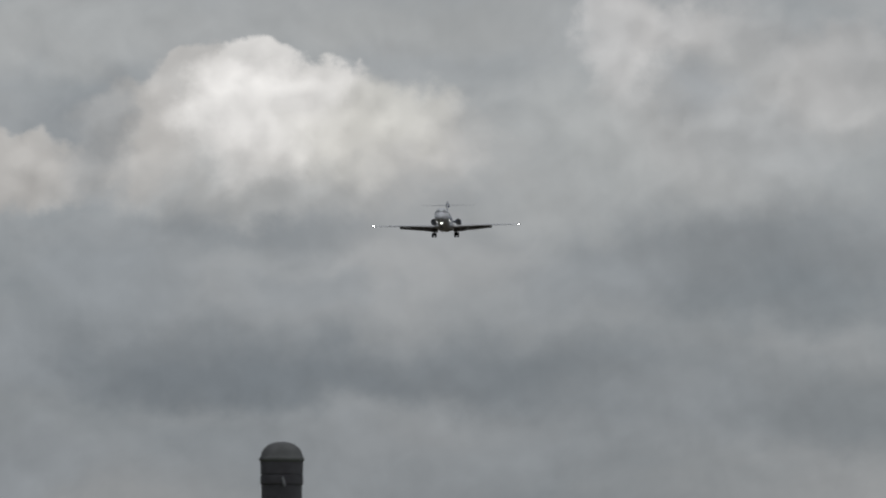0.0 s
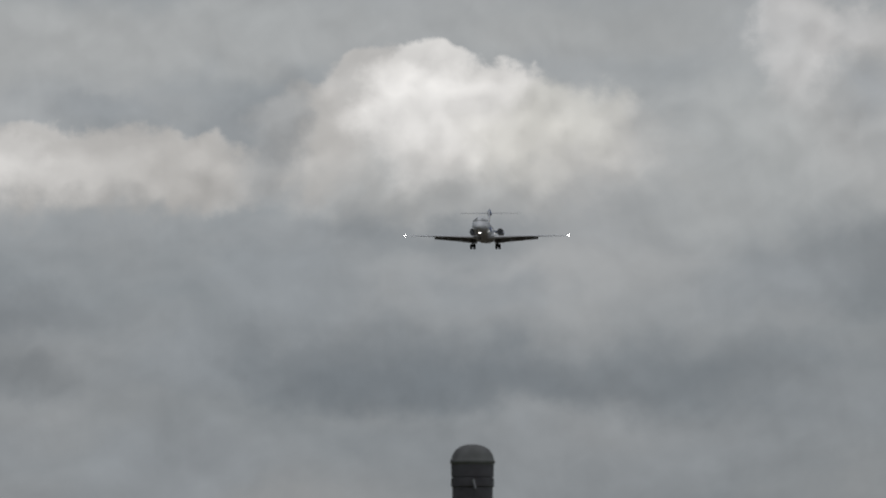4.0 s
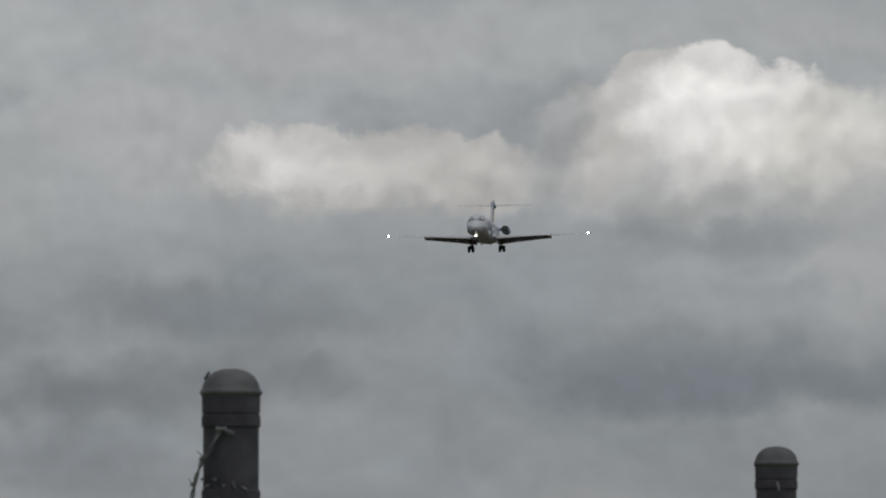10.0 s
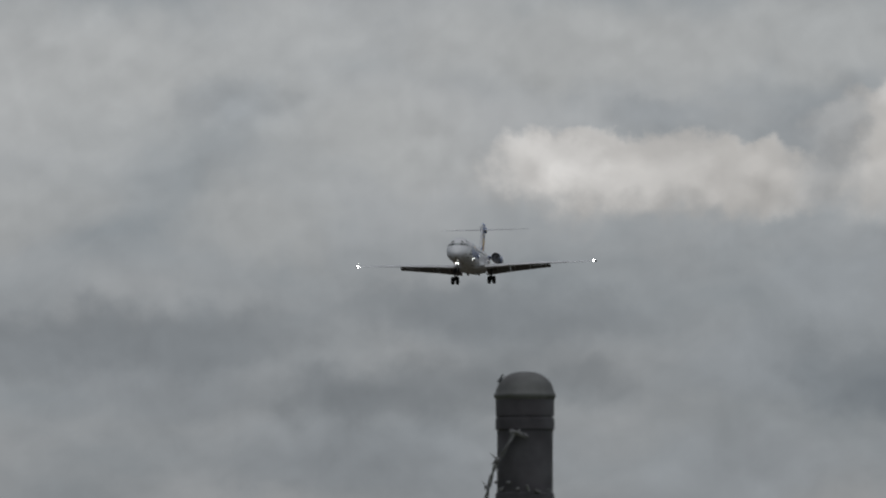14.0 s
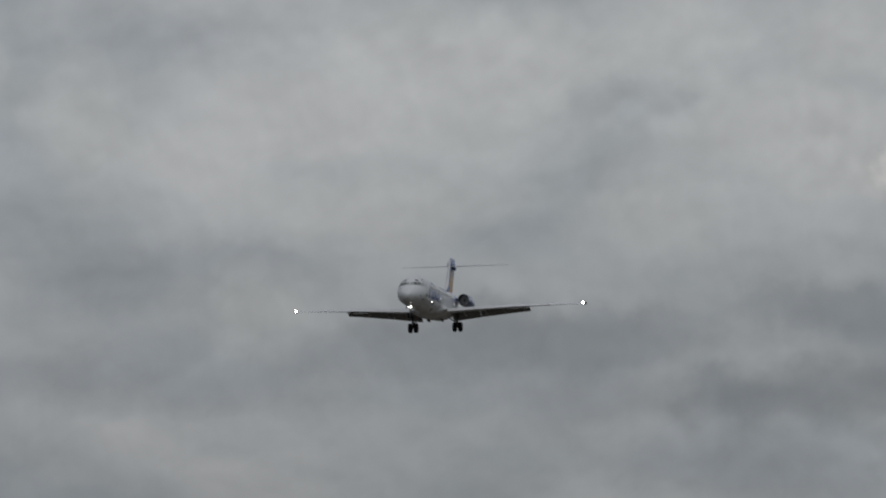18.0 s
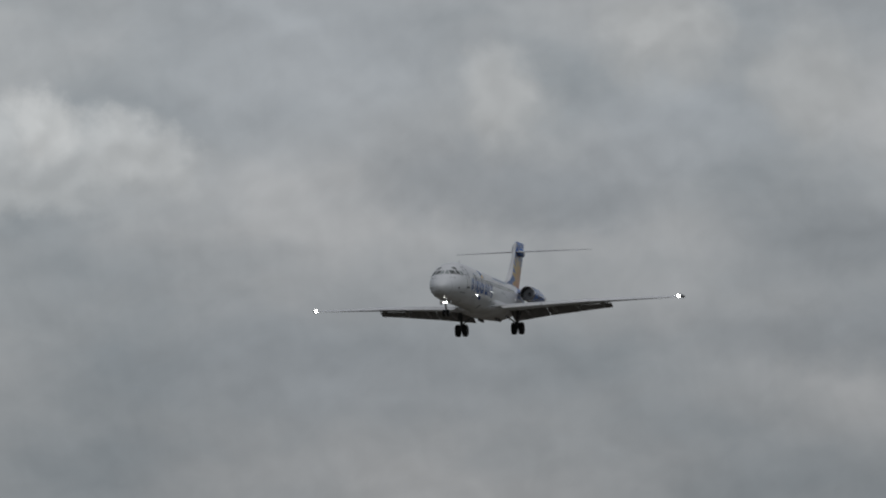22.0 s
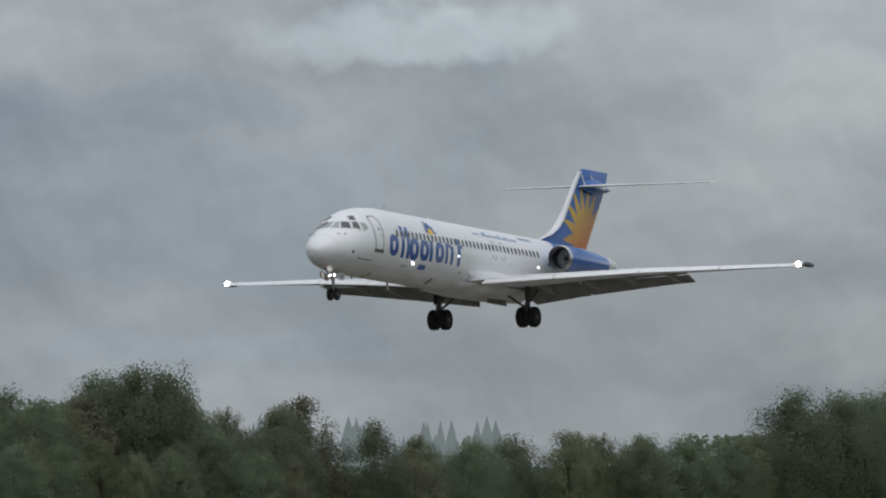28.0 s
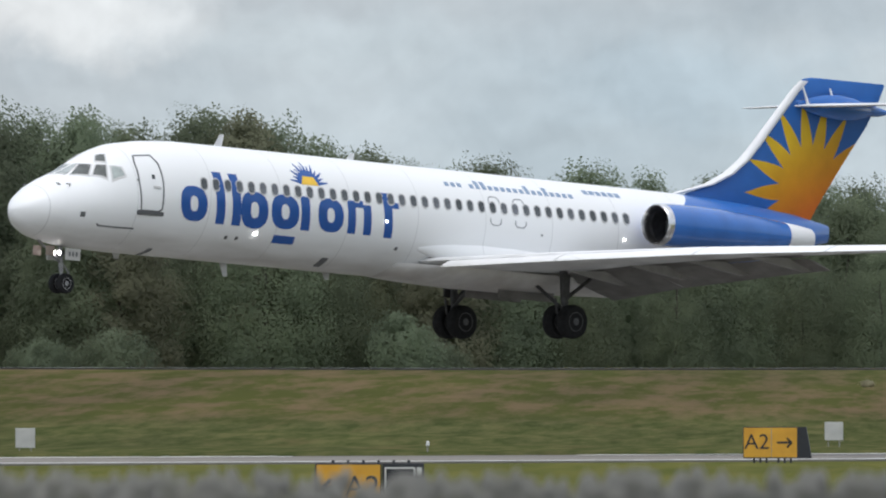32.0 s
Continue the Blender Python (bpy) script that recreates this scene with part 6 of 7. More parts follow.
TRUCK_GREEN = surface("truck_skirt_green", (0.025, 0.04, 0.045), 0.4, vary=0.15, scale=2)
WRAP = surface("white_lumber_wrap", (0.84, 0.84, 0.84), 0.45, vary=0.1, scale=2.0, second=(0.72, 0.72, 0.73), second_scale=1.2, bump=0.5, bump_scale=2.5, per_object=0.06)
STRAP = surface("dark_strap", (0.03, 0.03, 0.032), 0.7, vary=0.2)
RUSTY = surface("trailer_steel", (0.09, 0.075, 0.065), 0.7, 0.3, vary=0.3, scale=3)
RACK = surface("hauler_rack_steel", (0.045, 0.05, 0.058), 0.55, 0.4, vary=0.3, scale=4)
RACK_BRIGHT = surface("bare_ramp_steel", (0.38, 0.38, 0.38), 0.5, 0.6, vary=0.2, scale=5)
MAROON = surface("maroon_car_paint", (0.05, 0.006, 0.01), 0.28, vary=0.1, scale=2, coat=0.5)
TEAL = surface("teal_car_paint", (0.01, 0.2, 0.24), 0.28, vary=0.1, scale=2, coat=0.5)
JEEP_PAINT = surface("dark_blue_grey_paint", (0.014, 0.018, 0.022), 0.4, vary=0.12, scale=2, coat=0.3)
LENS_RED = surface("tail_lens", (0.35, 0.02, 0.02), 0.2)
CLEAR_LENS = surface("clear_lens", (0.7, 0.7, 0.68), 0.15)


def slab(name, outline, y0, y1, mat, parent, bevel=0.04, label="", taper=None):
    """A side outline (x, z) given width, edges rounded; taper: (z above which it narrows, how much)."""
    bm = bmesh.new()
    prism(bm, outline, y0, y1)
    if taper:
        for v in bm.verts:
            if v.co.z > taper[0]:
                v.co.y *= 1 - taper[1] * (v.co.z - taper[0])
    if bevel:
        bmesh.ops.bevel(bm, geom=bm.edges[:], offset=bevel, segments=2, affect="EDGES", profile=0.6)
    return part(name, bm, mat, parent, label, True)


def road_wheels(v, xs, half, r, width, rim=None):
    for x in xs:
        for s in (1, -1):
            wheel_parts(v, "wheel", x, s * half, r, r, width, TYRE, rim or TRUCK_RIM)


def tractor(v, paint, skirt, roof):
    """A long-nosed road tractor, front bumper at x = 0."""
    K = 0.74

    def sh(outline):
        return [(x * K, z) for x, z in outline]

    slab("hood", sh([(-0.2, 0.75), (-0.2, 1.62), (-0.5, 1.78), (-2.1, 2.02), (-2.1, 0.8)]), -0.95, 0.95, paint, v, 0.07, "", (1.2, 0.1))
    for s in (1, -1):
        slab("fender", sh([(-0.3, 0.62), (-0.35, 1.2), (-0.8, 1.38), (-1.9, 1.3), (-2.2, 0.95), (-2.05, 0.75), (-1.8, 1.05), (-1.0, 1.1), (-0.85, 0.7)]), s * 0.85, s * 1.2, paint, v, 0.04)
        slab("headlight", sh([(-0.24, 0.95), (-0.24, 1.15), (-0.6, 1.17), (-0.6, 0.97)]), s * 0.8, s * 1.19, CLEAR_LENS, v, 0.02, "clear headlight")
    slab("grille", sh([(-0.13, 0.85), (-0.13, 1.55), (-0.24, 1.6), (-0.24, 0.85)]), -0.42, 0.42, BLACK_TRIM, v, 0.02, "dark grille")
    bm = bmesh.new()
    for k in range(5):
        box(bm, (-0.085, -0.36 + 0.18 * k, 1.2), (0.02, 0.03, 0.66))
    part("grille_bar", bm, CHROME, v)
    slab("bumper", sh([(0.0, 0.38), (0.0, 0.72), (-0.35, 0.74), (-0.35, 0.36)]), -1.2, 1.2, BLACK_TRIM, v, 0.05, "dark bumper")
    slab("cab", sh([(-2.05, 0.75), (-2.05, 2.0), (-2.75, 2.72), (-4.3, 2.8), (-4.3, 0.75)]), -1.12, 1.12, paint, v, 0.06, "", (2.0, 0.08))
    slab("windscreen", sh([(-1.97, 2.04), (-2.62, 2.7), (-2.74, 2.62), (-2.1, 1.98)]), -0.98, 0.98, CAR_GLASS, v, 0.0, "dark windscreen")
    for s in (1, -1):
        slab("side_window", sh([(-2.75, 1.95), (-2.95, 2.58), (-3.9, 2.6), (-3.9, 1.95)]), s * 1.08, s * 1.135, CAR_GLASS, v, 0.0)
        slab("door", sh([(-2.55, 0.9), (-2.6, 1.88), (-4.0, 1.88), (-4.0, 0.9)]), s * 1.1, s * 1.14, paint, v, 0.01)
        bm = bmesh.new()
        rod(bm, (-1.7, s * 1.1, 2.4), (-1.63, s * 1.5, 2.4), 0.025)
        box(bm, (-1.63, s * 1.5, 2.15), (0.08, 0.2, 0.6), None, 0.02)
        part("mirror", bm, CHROME, v)
        slab("fuel_tank", sh([(-3.0, 0.45), (-3.0, 0.95), (-5.6, 0.95), (-5.6, 0.45)]), s * 0.75, s * 1.18, skirt, v, 0.12)
        bm = bmesh.new()
        rod(bm, (-3.3 if not roof else -4.95, s * 1.0, 1.0), (-3.3 if not roof else -4.95, s * 1.0, 3.4), 0.07)
        part("exhaust_stack", bm, CHROME, v, "", True)
        slab("drive_fender", sh([(-6.6, 1.0), (-6.9, 1.18), (-9.4, 1.18), (-9.5, 1.0)]), s * 0.85, s * 1.22, BLACK_TRIM, v, 0.02)
    if roof:
        slab("sleeper", sh([(-4.2, 0.85), (-4.2, 2.75), (-3.1, 2.8), (-3.5, 3.55), (-4.2, 3.95), (-6.5, 4.05), (-6.5, 0.85)]), -1.18, 1.18, paint, v, 0.12, "white sleeper with roof fairing")
    else:
        slab("sleeper", sh([(-4.2, 0.85), (-4.2, 2.82), (-5.6, 2.85), (-5.6, 0.85)]), -1.15, 1.15, paint, v, 0.08)
    slab("chassis", sh([(-0.6, 0.55), (-0.6, 0.85), (-9.6, 0.95), (-9.6, 0.65)]), -0.45, 0.45, BLACK_TRIM, v, 0.02)
    road_wheels(v, (-1.3,), 1.0, 0.52, 0.3)
    road_wheels(v, (-5.75, -7.1), 0.95, 0.52, 0.6)


def lumber_truck():
    v = new("lumber_truck")
    tagged(v, "white lorry with flatbed load of wrapped white lumber", "truck")
    tractor(v, TRUCK_WHITE, TRUCK_GREEN, True)
    slab("flatbed", [(-5.2, 1.18), (-5.2, 1.36), (-20.2, 1.36), (-20.2, 1.18)], -1.27, 1.27, RUSTY, v, 0.02, "dark steel flatbed")
    slab("frame_rail", [(-6.5, 0.95), (-6.5, 1.2), (-20.0, 1.2), (-20.0, 0.9), (-15, 0.8), (-9, 0.8)], -0.5, 0.5, RUSTY, v, 0.02)
    cuts = (-5.25, -5.85, -6.9, -9.0, -11.6, -14.05, -16.3, -18.5, -19.7, -20.2)
    for i, (a, b) in enumerate(zip(cuts, cuts[1:])):
        h = 4.28 - 0.02 * i - (0.04 if i in (0, 8) else 0)
        bm = bmesh.new()
        box(bm, ((a + b) / 2, 0, (1.37 + h) / 2), (abs(a - b) - 0.1, 2.46, h - 1.37), None, 0.1)
        part("load_block", bm, WRAP, v, "white plastic-wrapped lumber bundle", True)
    for a in cuts[1:-1]:
        bm = bmesh.new()
        for s in (1, -1):
            box(bm, (a, s * 1.265, 2.8), (0.1, 0.02, 2.95))
        box(bm, (a, 0, 4.29), (0.1, 2.54, 0.03))
        part("strap", bm, STRAP, v, "dark tie-down strap")
    road_wheels(v, (-16.2, -19.0), 0.95, 0.5, 0.6)
    for s in (1, -1):
        bm = bmesh.new()
        box(bm, (-19.9, s * 0.95, 0.62), (0.03, 0.6, 0.9))
        part("mudflap", bm, BLACK_TRIM, v)
        bm = bmesh.new()
        rod(bm, (-8.8, s * 0.8, 0.15), (-8.8, s * 0.8, 1.2), 0.07)
        part("landing_leg", bm, RUSTY, v)
    v.scale = (1.045, 1.0, 1.0)
    return v


def car_hauler():
    v = new("car_hauler")
    tagged(v, "white tractor with an empty dark car-transporter rack", "truck")
    tractor(v, TRUCK_WHITE, CHROME, False)
    for s in (1, -1):
        for pts, r, mat in (([(-0.32, 3.2), (-2.00, 3.15), (-5.20, 3.25), (-7.60, 3.1), (-11.20, 2.6), (-15.20, 2.3), (-19.20, 1.6), (-22.00, 1.0)], 0.09, RACK),
                            ([(-7.20, 1.1), (-9.60, 0.9), (-13.60, 0.8), (-17.60, 1.0), (-21.60, 0.9)], 0.12, RACK),
                            ([(-12.40, 4.5), (-16.00, 4.55), (-19.60, 4.5)], 0.07, RACK)):
            for a, b in zip(pts, pts[1:]):
                bm = bmesh.new()
                rod(bm, (a[0], s * 1.15, a[1]), (b[0], s * 1.15, b[1]), r, r, 8)
                part("rack_rail", bm, mat, v, "dark steel rack rail")
        for x0, x1, z0, z1, mat in ((-0.96, -1.60, 3.2, 1.7, RACK), (-5.12, -5.12, 1.0, 3.3, RACK), (-7.68, -7.68, 1.0, 3.6, RACK), (-9.76, -9.76, 0.9, 3.4, RACK), (-10.16, -10.16, 0.9, 3.4, RACK_BRIGHT), (-12.40, -12.32, 0.9, 4.5, RACK), (-13.76, -14.16, 3.4, 0.8, RACK_BRIGHT), (-14.64, -14.88, 4.5, 0.9, RACK), (-15.36, -15.84, 3.5, 0.9, RACK_BRIGHT), (-16.80, -17.28, 0.9, 3.6, RACK_BRIGHT), (-17.84, -18.24, 0.8, 4.5, RACK), (-19.36, -19.52, 1.2, 4.5, RACK), (-20.72, -20.72, 0.6, 2.4, RACK_BRIGHT)):
            bm = bmesh.new()
            rod(bm, (x0, s * 1.17, z0), (x1, s * 1.17, z1), 0.075, 0.075, 8)
            part("rack_post", bm, mat, v)
    for x0, x1, z0, z1 in ((-5.28, -9.20, 3.25, 2.95), (-10.00, -14.00, 2.7, 2.35), (-15.20, -19.20, 2.25, 1.6), (-7.60, -12.80, 0.98, 0.85), (-13.60, -18.40, 0.85, 1.0)):
        bm = bmesh.new()
        for s in (0.75, -0.75):
            box(bm, ((x0 + x1) / 2, s, (z0 + z1) / 2), (math.hypot(x1 - x0, z1 - z0), 0.55, 0.05), Matrix.Translation(((x0 + x1) / 2, 0, (z0 + z1) / 2)) @ pose(0, 0, 0, 0, -math.degrees(math.atan2(z0 - z1, x0 - x1)), 0) @ Matrix.Translation((-(x0 + x1) / 2, 0, -(z0 + z1) / 2)))
        part("deck_ramp", bm, RACK, v, "dark perforated deck ramp")
    for x, z in ((-6.40, 3.2), (-9.92, 2.75), (-13.20, 2.45), (-16.00, 2.15), (-18.80, 1.7), (-10.40, 0.9), (-15.20, 0.85)):
        bm = bmesh.new()
        rod(bm, (x, -1.15, z), (x, 1.15, z), 0.06, 0.06, 8)
        part("cross_bar", bm, RACK, v)
    for s in (1, -1):
        for pts in ([(-6.0, 1.0), (-6.0, 3.0), (-6.9, 3.05), (-7.0, 1.0)], [(-8.2, 0.9), (-8.3, 2.2), (-9.4, 2.0), (-9.5, 0.85)], [(-11.0, 0.8), (-11.2, 1.7), (-12.2, 1.6), (-12.2, 0.8)], [(-16.2, 0.9), (-16.4, 1.6), (-17.2, 1.5), (-17.2, 0.9)]):
            slab("side_plate", pts, s * 1.05, s * 1.13, RACK, v, 0.02, "dark steel side plate")
        for x0, x1, z0, z1 in ((-6.2, -8.6, 3.1, 1.0), (-8.8, -11.0, 3.0, 0.9), (-11.4, -13.4, 0.9, 2.5), (-13.0, -15.4, 4.5, 2.3), (-15.6, -18.0, 2.2, 4.5), (-17.6, -19.0, 1.7, 0.9), (-19.8, -21.2, 1.5, 0.7)):
            bm = bmesh.new()
            rod(bm, (x0, s * 1.12, z0), (x1, s * 1.12, z1), 0.06, 0.06, 8)
            part("rack_brace", bm, RACK, v, "dark diagonal rack brace")
        for x in (-7.2, -10.6, -13.0, -17.0):
            bm = bmesh.new()
            rod(bm, (x, s * 1.24, 0.95), (x + 0.25, s * 1.24, 1.95), 0.05, 0.05, 8)
            part("hydraulic_ram", bm, RACK_BRIGHT, v, "bare steel hydraulic ram")
    slab("tail_ramp", [(-21.28, 0.75), (-22.08, 1.15), (-23.36, 0.7), (-23.36, 0.6), (-21.28, 0.6)], -1.1, 1.1, RACK, v, 0.02)
    road_wheels(v, (-18.40, -24.4), 0.95, 0.46, 0.55)
    return v


def saloon(v, paint, length, glass_top, outline, greenhouse, windows, half, wheels, r, rear_glass=None):
    slab("body", outline, -half, half, paint, v, 0.07, "", (0.75, 0.12))
    slab("cabin", greenhouse, -half + 0.1, half - 0.1, glass_top, v, 0.06, "", (0.8, 0.22))
    for s in (1, -1):
        for w in windows:
            bm = bmesh.new()
            zs = [p[1] for p in w]
            prism(bm, w, 0, 0.03)
            for q in bm.verts:
                q.co.y = s * ((half - 0.1) * (1 - 0.22 * (q.co.z - 0.8)) + 0.012 + (q.co.y - 0.03))
            part("side_window", bm, PALE_GLASS, v)
    road_wheels(v, wheels, half - 0.1, r, 0.2)
    for s in (1, -1):
        slab("headlight", [(-0.02, 0.55), (-0.02, 0.7), (-0.2, 0.72), (-0.2, 0.55)], s * (half - 0.45), s * (half - 0.04), CLEAR_LENS, v, 0.02)
        slab("tail_light", [(-length + 0.03, 0.6), (-length + 0.03, 0.8), (-length + 0.15, 0.8), (-length + 0.15, 0.6)], s * (half - 0.45), s * (half - 0.05), LENS_RED, v, 0.02)
    slab("front_bumper", [(0.06, 0.3), (0.06, 0.5), (-0.4, 0.5), (-0.4, 0.28)], -half + 0.03, half - 0.03, BLACK_TRIM, v, 0.04)
    slab("rear_bumper", [(-length - 0.06, 0.32), (-length - 0.06, 0.52), (-length + 0.4, 0.52), (-length + 0.4, 0.3)], -half + 0.03, half - 0.03, BLACK_TRIM, v, 0.04)


def teal_coupe():
    v = new("car")
    tagged(v, "teal two-door coupe with pale windows", "car")
    saloon(v, TEAL, 4.9, TEAL,
           [(0, 0.35), (0, 0.62), (-0.4, 0.72), (-1.5, 0.86), (-3.6, 0.92), (-4.85, 0.88), (-4.9, 0.4), (-4.3, 0.28), (-0.5, 0.26)],
           [(-1.35, 0.8), (-2.2, 1.28), (-3.1, 1.33), (-3.6, 1.28), (-4.5, 0.86)],
           [[(-1.7, 0.9), (-2.25, 1.2), (-2.85, 1.24), (-2.85, 0.9)], [(-2.95, 0.9), (-2.95, 1.24), (-3.45, 1.2), (-3.9, 0.92)]], 0.88, (-0.95, -3.75), 0.31)
    slab("windscreen", [(-1.4, 0.86), (-2.14, 1.27), (-2.2, 1.24), (-1.5, 0.84)], -0.68, 0.68, CAR_GLASS, v, 0.0)
    slab("rear_window", [(-3.62, 1.29), (-4.45, 0.92), (-4.4, 0.88), (-3.58, 1.25)], -0.66, 0.66, PALE_GLASS, v, 0.0)
    return v


def pickup():
    v = new("pickup_truck")
    tagged(v, "maroon pickup truck with a white-framed bed canopy", "car")
    saloon(v, MAROON, 5.5, MAROON,
           [(0, 0.42), (0, 0.88), (-0.3, 1.0), (-1.5, 1.08), (-5.45, 1.08), (-5.5, 0.5), (-4.9, 0.38), (-0.6, 0.36)],
           [(-1.4, 1.02), (-2.0, 1.66), (-3.1, 1.7), (-3.1, 1.02)],
           [[(-1.75, 1.12), (-2.1, 1.56), (-3.0, 1.6), (-3.0, 1.12)]], 0.95, (-0.95, -4.3), 0.37)
    slab("canopy", [(-3.15, 1.08), (-3.15, 1.76), (-5.3, 1.74), (-5.45, 1.08)], -0.88, 0.88, MAROON, v, 0.05, "maroon bed canopy")
    for s in (1, -1):
        slab("canopy_window", [(-3.3, 1.24), (-3.3, 1.6), (-4.4, 1.6), (-4.4, 1.24)], s * 0.87, s * 0.9, CAR_GLASS, v, 0.0)
        bm = bmesh.new()
        for x, z, a, b in ((-3.85, 1.68, 1.35, 0.12), (-3.85, 1.17, 1.35, 0.1), (-3.22, 1.42, 0.1, 0.6), (-4.48, 1.42, 0.1, 0.6)):
            box(bm, (x, s * 0.9, z), (a, 0.03, b))
        part("window_frame", bm, TRUCK_WHITE, v, "white canopy window frame")
    slab("canopy_roof", [(-3.1, 1.77), (-3.1, 1.82), (-5.4, 1.8), (-5.4, 1.75)], -0.85, 0.85, TRUCK_WHITE, v, 0.01, "white canopy roof edge")
    slab("windscreen", [(-1.40, 1.12), (-1.94, 1.68), (-2.04, 1.62), (-1.54, 1.08)], -0.74, 0.74, CAR_GLASS, v, 0.0)
    v.scale = (0.93, 1.0, 1.0)
    return v


def jeep():
    v = new("off_roader")
    tagged(v, "dark open-framed off-road car with a black soft top", "car")
    slab("body", [(-0.25, 0.5), (-0.25, 1.02), (-1.5, 1.08), (-1.55, 1.12), (-3.75, 1.1), (-3.75, 0.5), (-3.3, 0.42), (-0.7, 0.42)], -0.76, 0.76, JEEP_PAINT, v, 0.05)
    slab("soft_top", [(-1.85, 1.74), (-1.9, 1.8), (-3.6, 1.78), (-3.75, 1.7), (-3.76, 1.62), (-1.86, 1.66)], -0.72, 0.72, BLACK_TRIM, v, 0.03, "black canvas top")
    slab("windscreen", [(-1.5, 1.12), (-1.84, 1.72), (-1.9, 1.7), (-1.58, 1.1)], -0.68, 0.68, PALE_GLASS, v, 0.0, "pale windscreen")
    for s in (1, -1):
        slab("fender", [(-0.05, 0.78), (-0.1, 0.92), (-1.15, 0.95), (-1.4, 0.7), (-1.3, 0.68), (-1.05, 0.86), (-0.2, 0.84)], s * 0.7, s * 0.86, JEEP_PAINT, v, 0.02)
        slab("rear_fender", [(-2.7, 0.7), (-2.8, 0.9), (-3.7, 0.9), (-3.8, 0.78), (-3.7, 0.76), (-2.9, 0.8)], s * 0.74, s * 0.86, BLACK_TRIM, v, 0.02)
        slab("door_pillar", [(-2.62, 1.08), (-2.62, 1.72), (-2.72, 1.72), (-2.72, 1.08)], s * 0.66, s * 0.73, BLACK_TRIM, v, 0.01)
        slab("rear_pillar", [(-3.6, 1.08), (-3.6, 1.72), (-3.74, 1.72), (-3.75, 1.08)], s * 0.66, s * 0.73, BLACK_TRIM, v, 0.01)
        slab("rear_window", [(-2.82, 1.2), (-2.82, 1.64), (-3.55, 1.64), (-3.58, 1.2)], s * 0.7, s * 0.735, PALE_GLASS, v, 0.0, "pale plastic rear window")
        slab("side_window", [(-1.75, 1.14), (-1.95, 1.62), (-2.6, 1.64), (-2.6, 1.14)], s * 0.69, s * 0.72, CAR_GLASS, v, 0.0)
        bm = bmesh.new()
        turned(bm, [(0.0, 0.04), (0.07, 0.03), (0.08, -0.04)], "X", 12, (-0.22, s * 0.45, 0.85))
        part("headlight", bm, CLEAR_LENS, v, "clear round headlight", True)
    slab("front_bumper", [(0.0, 0.48), (0.0, 0.62), (-0.15, 0.62), (-0.15, 0.48)], -0.8, 0.8, BLACK_TRIM, v, 0.02)
    hub = wheel_parts(v, "spare_wheel", 0, 0, 0, 0.36, 0.22, TYRE, RIM)
    hub.matrix_basis = pose(-3.9, 0, 0.95, 0, 0, 90)
    road_wheels(v, (-0.72, -3.1), 0.72, 0.37, 0.24)
    v.scale = (1.07, 1.0, 0.98)
    return v


trucks = {"lumber": lumber_truck(), "hauler": car_hauler(), "teal": teal_coupe(), "pickup": pickup(), "jeep": jeep()}


def on_road(y, lane, way):
    """The pose of a vehicle whose front is at y; way -1 drives towards smaller y."""
    turn = road_turn(y)
    heading = 90 - turn if way > 0 else -90 - turn
    return pose(road_x(y) + lane, y, road_z(y) + 0.005, 0, 0, heading)


def drive(v, y0, t0, speed, lane, way):
    stops = list(range(0, 28, 3)) + [28, 28.5, 29, 29.5, 30, 30.5, 31, 31.5, 32]
    walk(v, [(t, on_road(y0 + way * speed * (t - t0), lane, way)) for t in stops])


# ---------------------------------------------------------------- drums, signs, markers
ORANGE = surface("drum_orange", (0.5, 0.075, 0.025), 0.5, vary=0.12, scale=5, per_object=0.1)
REFLECTIVE = surface("drum_white_band", (0.72, 0.72, 0.7), 0.4, vary=0.1, scale=6)
RUBBER = surface("drum_rubber_base", (0.02, 0.02, 0.02), 0.9, vary=0.2)
SIGN_YELLOW = surface("sign_yellow", (0.68, 0.36, 0.035), 0.45, vary=0.1, scale=2, second=(0.62, 0.31, 0.03), second_scale=1.5)
SIGN_BLACK = surface("sign_black", (0.02, 0.022, 0.028), 0.5, vary=0.2, scale=4)
MARKER_WHITE = surface("marker_white", (0.52, 0.52, 0.5), 0.6, vary=0.12, scale=4, second=(0.45, 0.45, 0.43), second_scale=2)
DARK_PIPE = surface("dark_pipe", (0.035, 0.035, 0.035), 0.8, vary=0.2, scale=3)
PIPE_GREY = surface("culvert_concrete", (0.3, 0.29, 0.27), 0.85, vary=0.2, scale=3, bump=0.3)


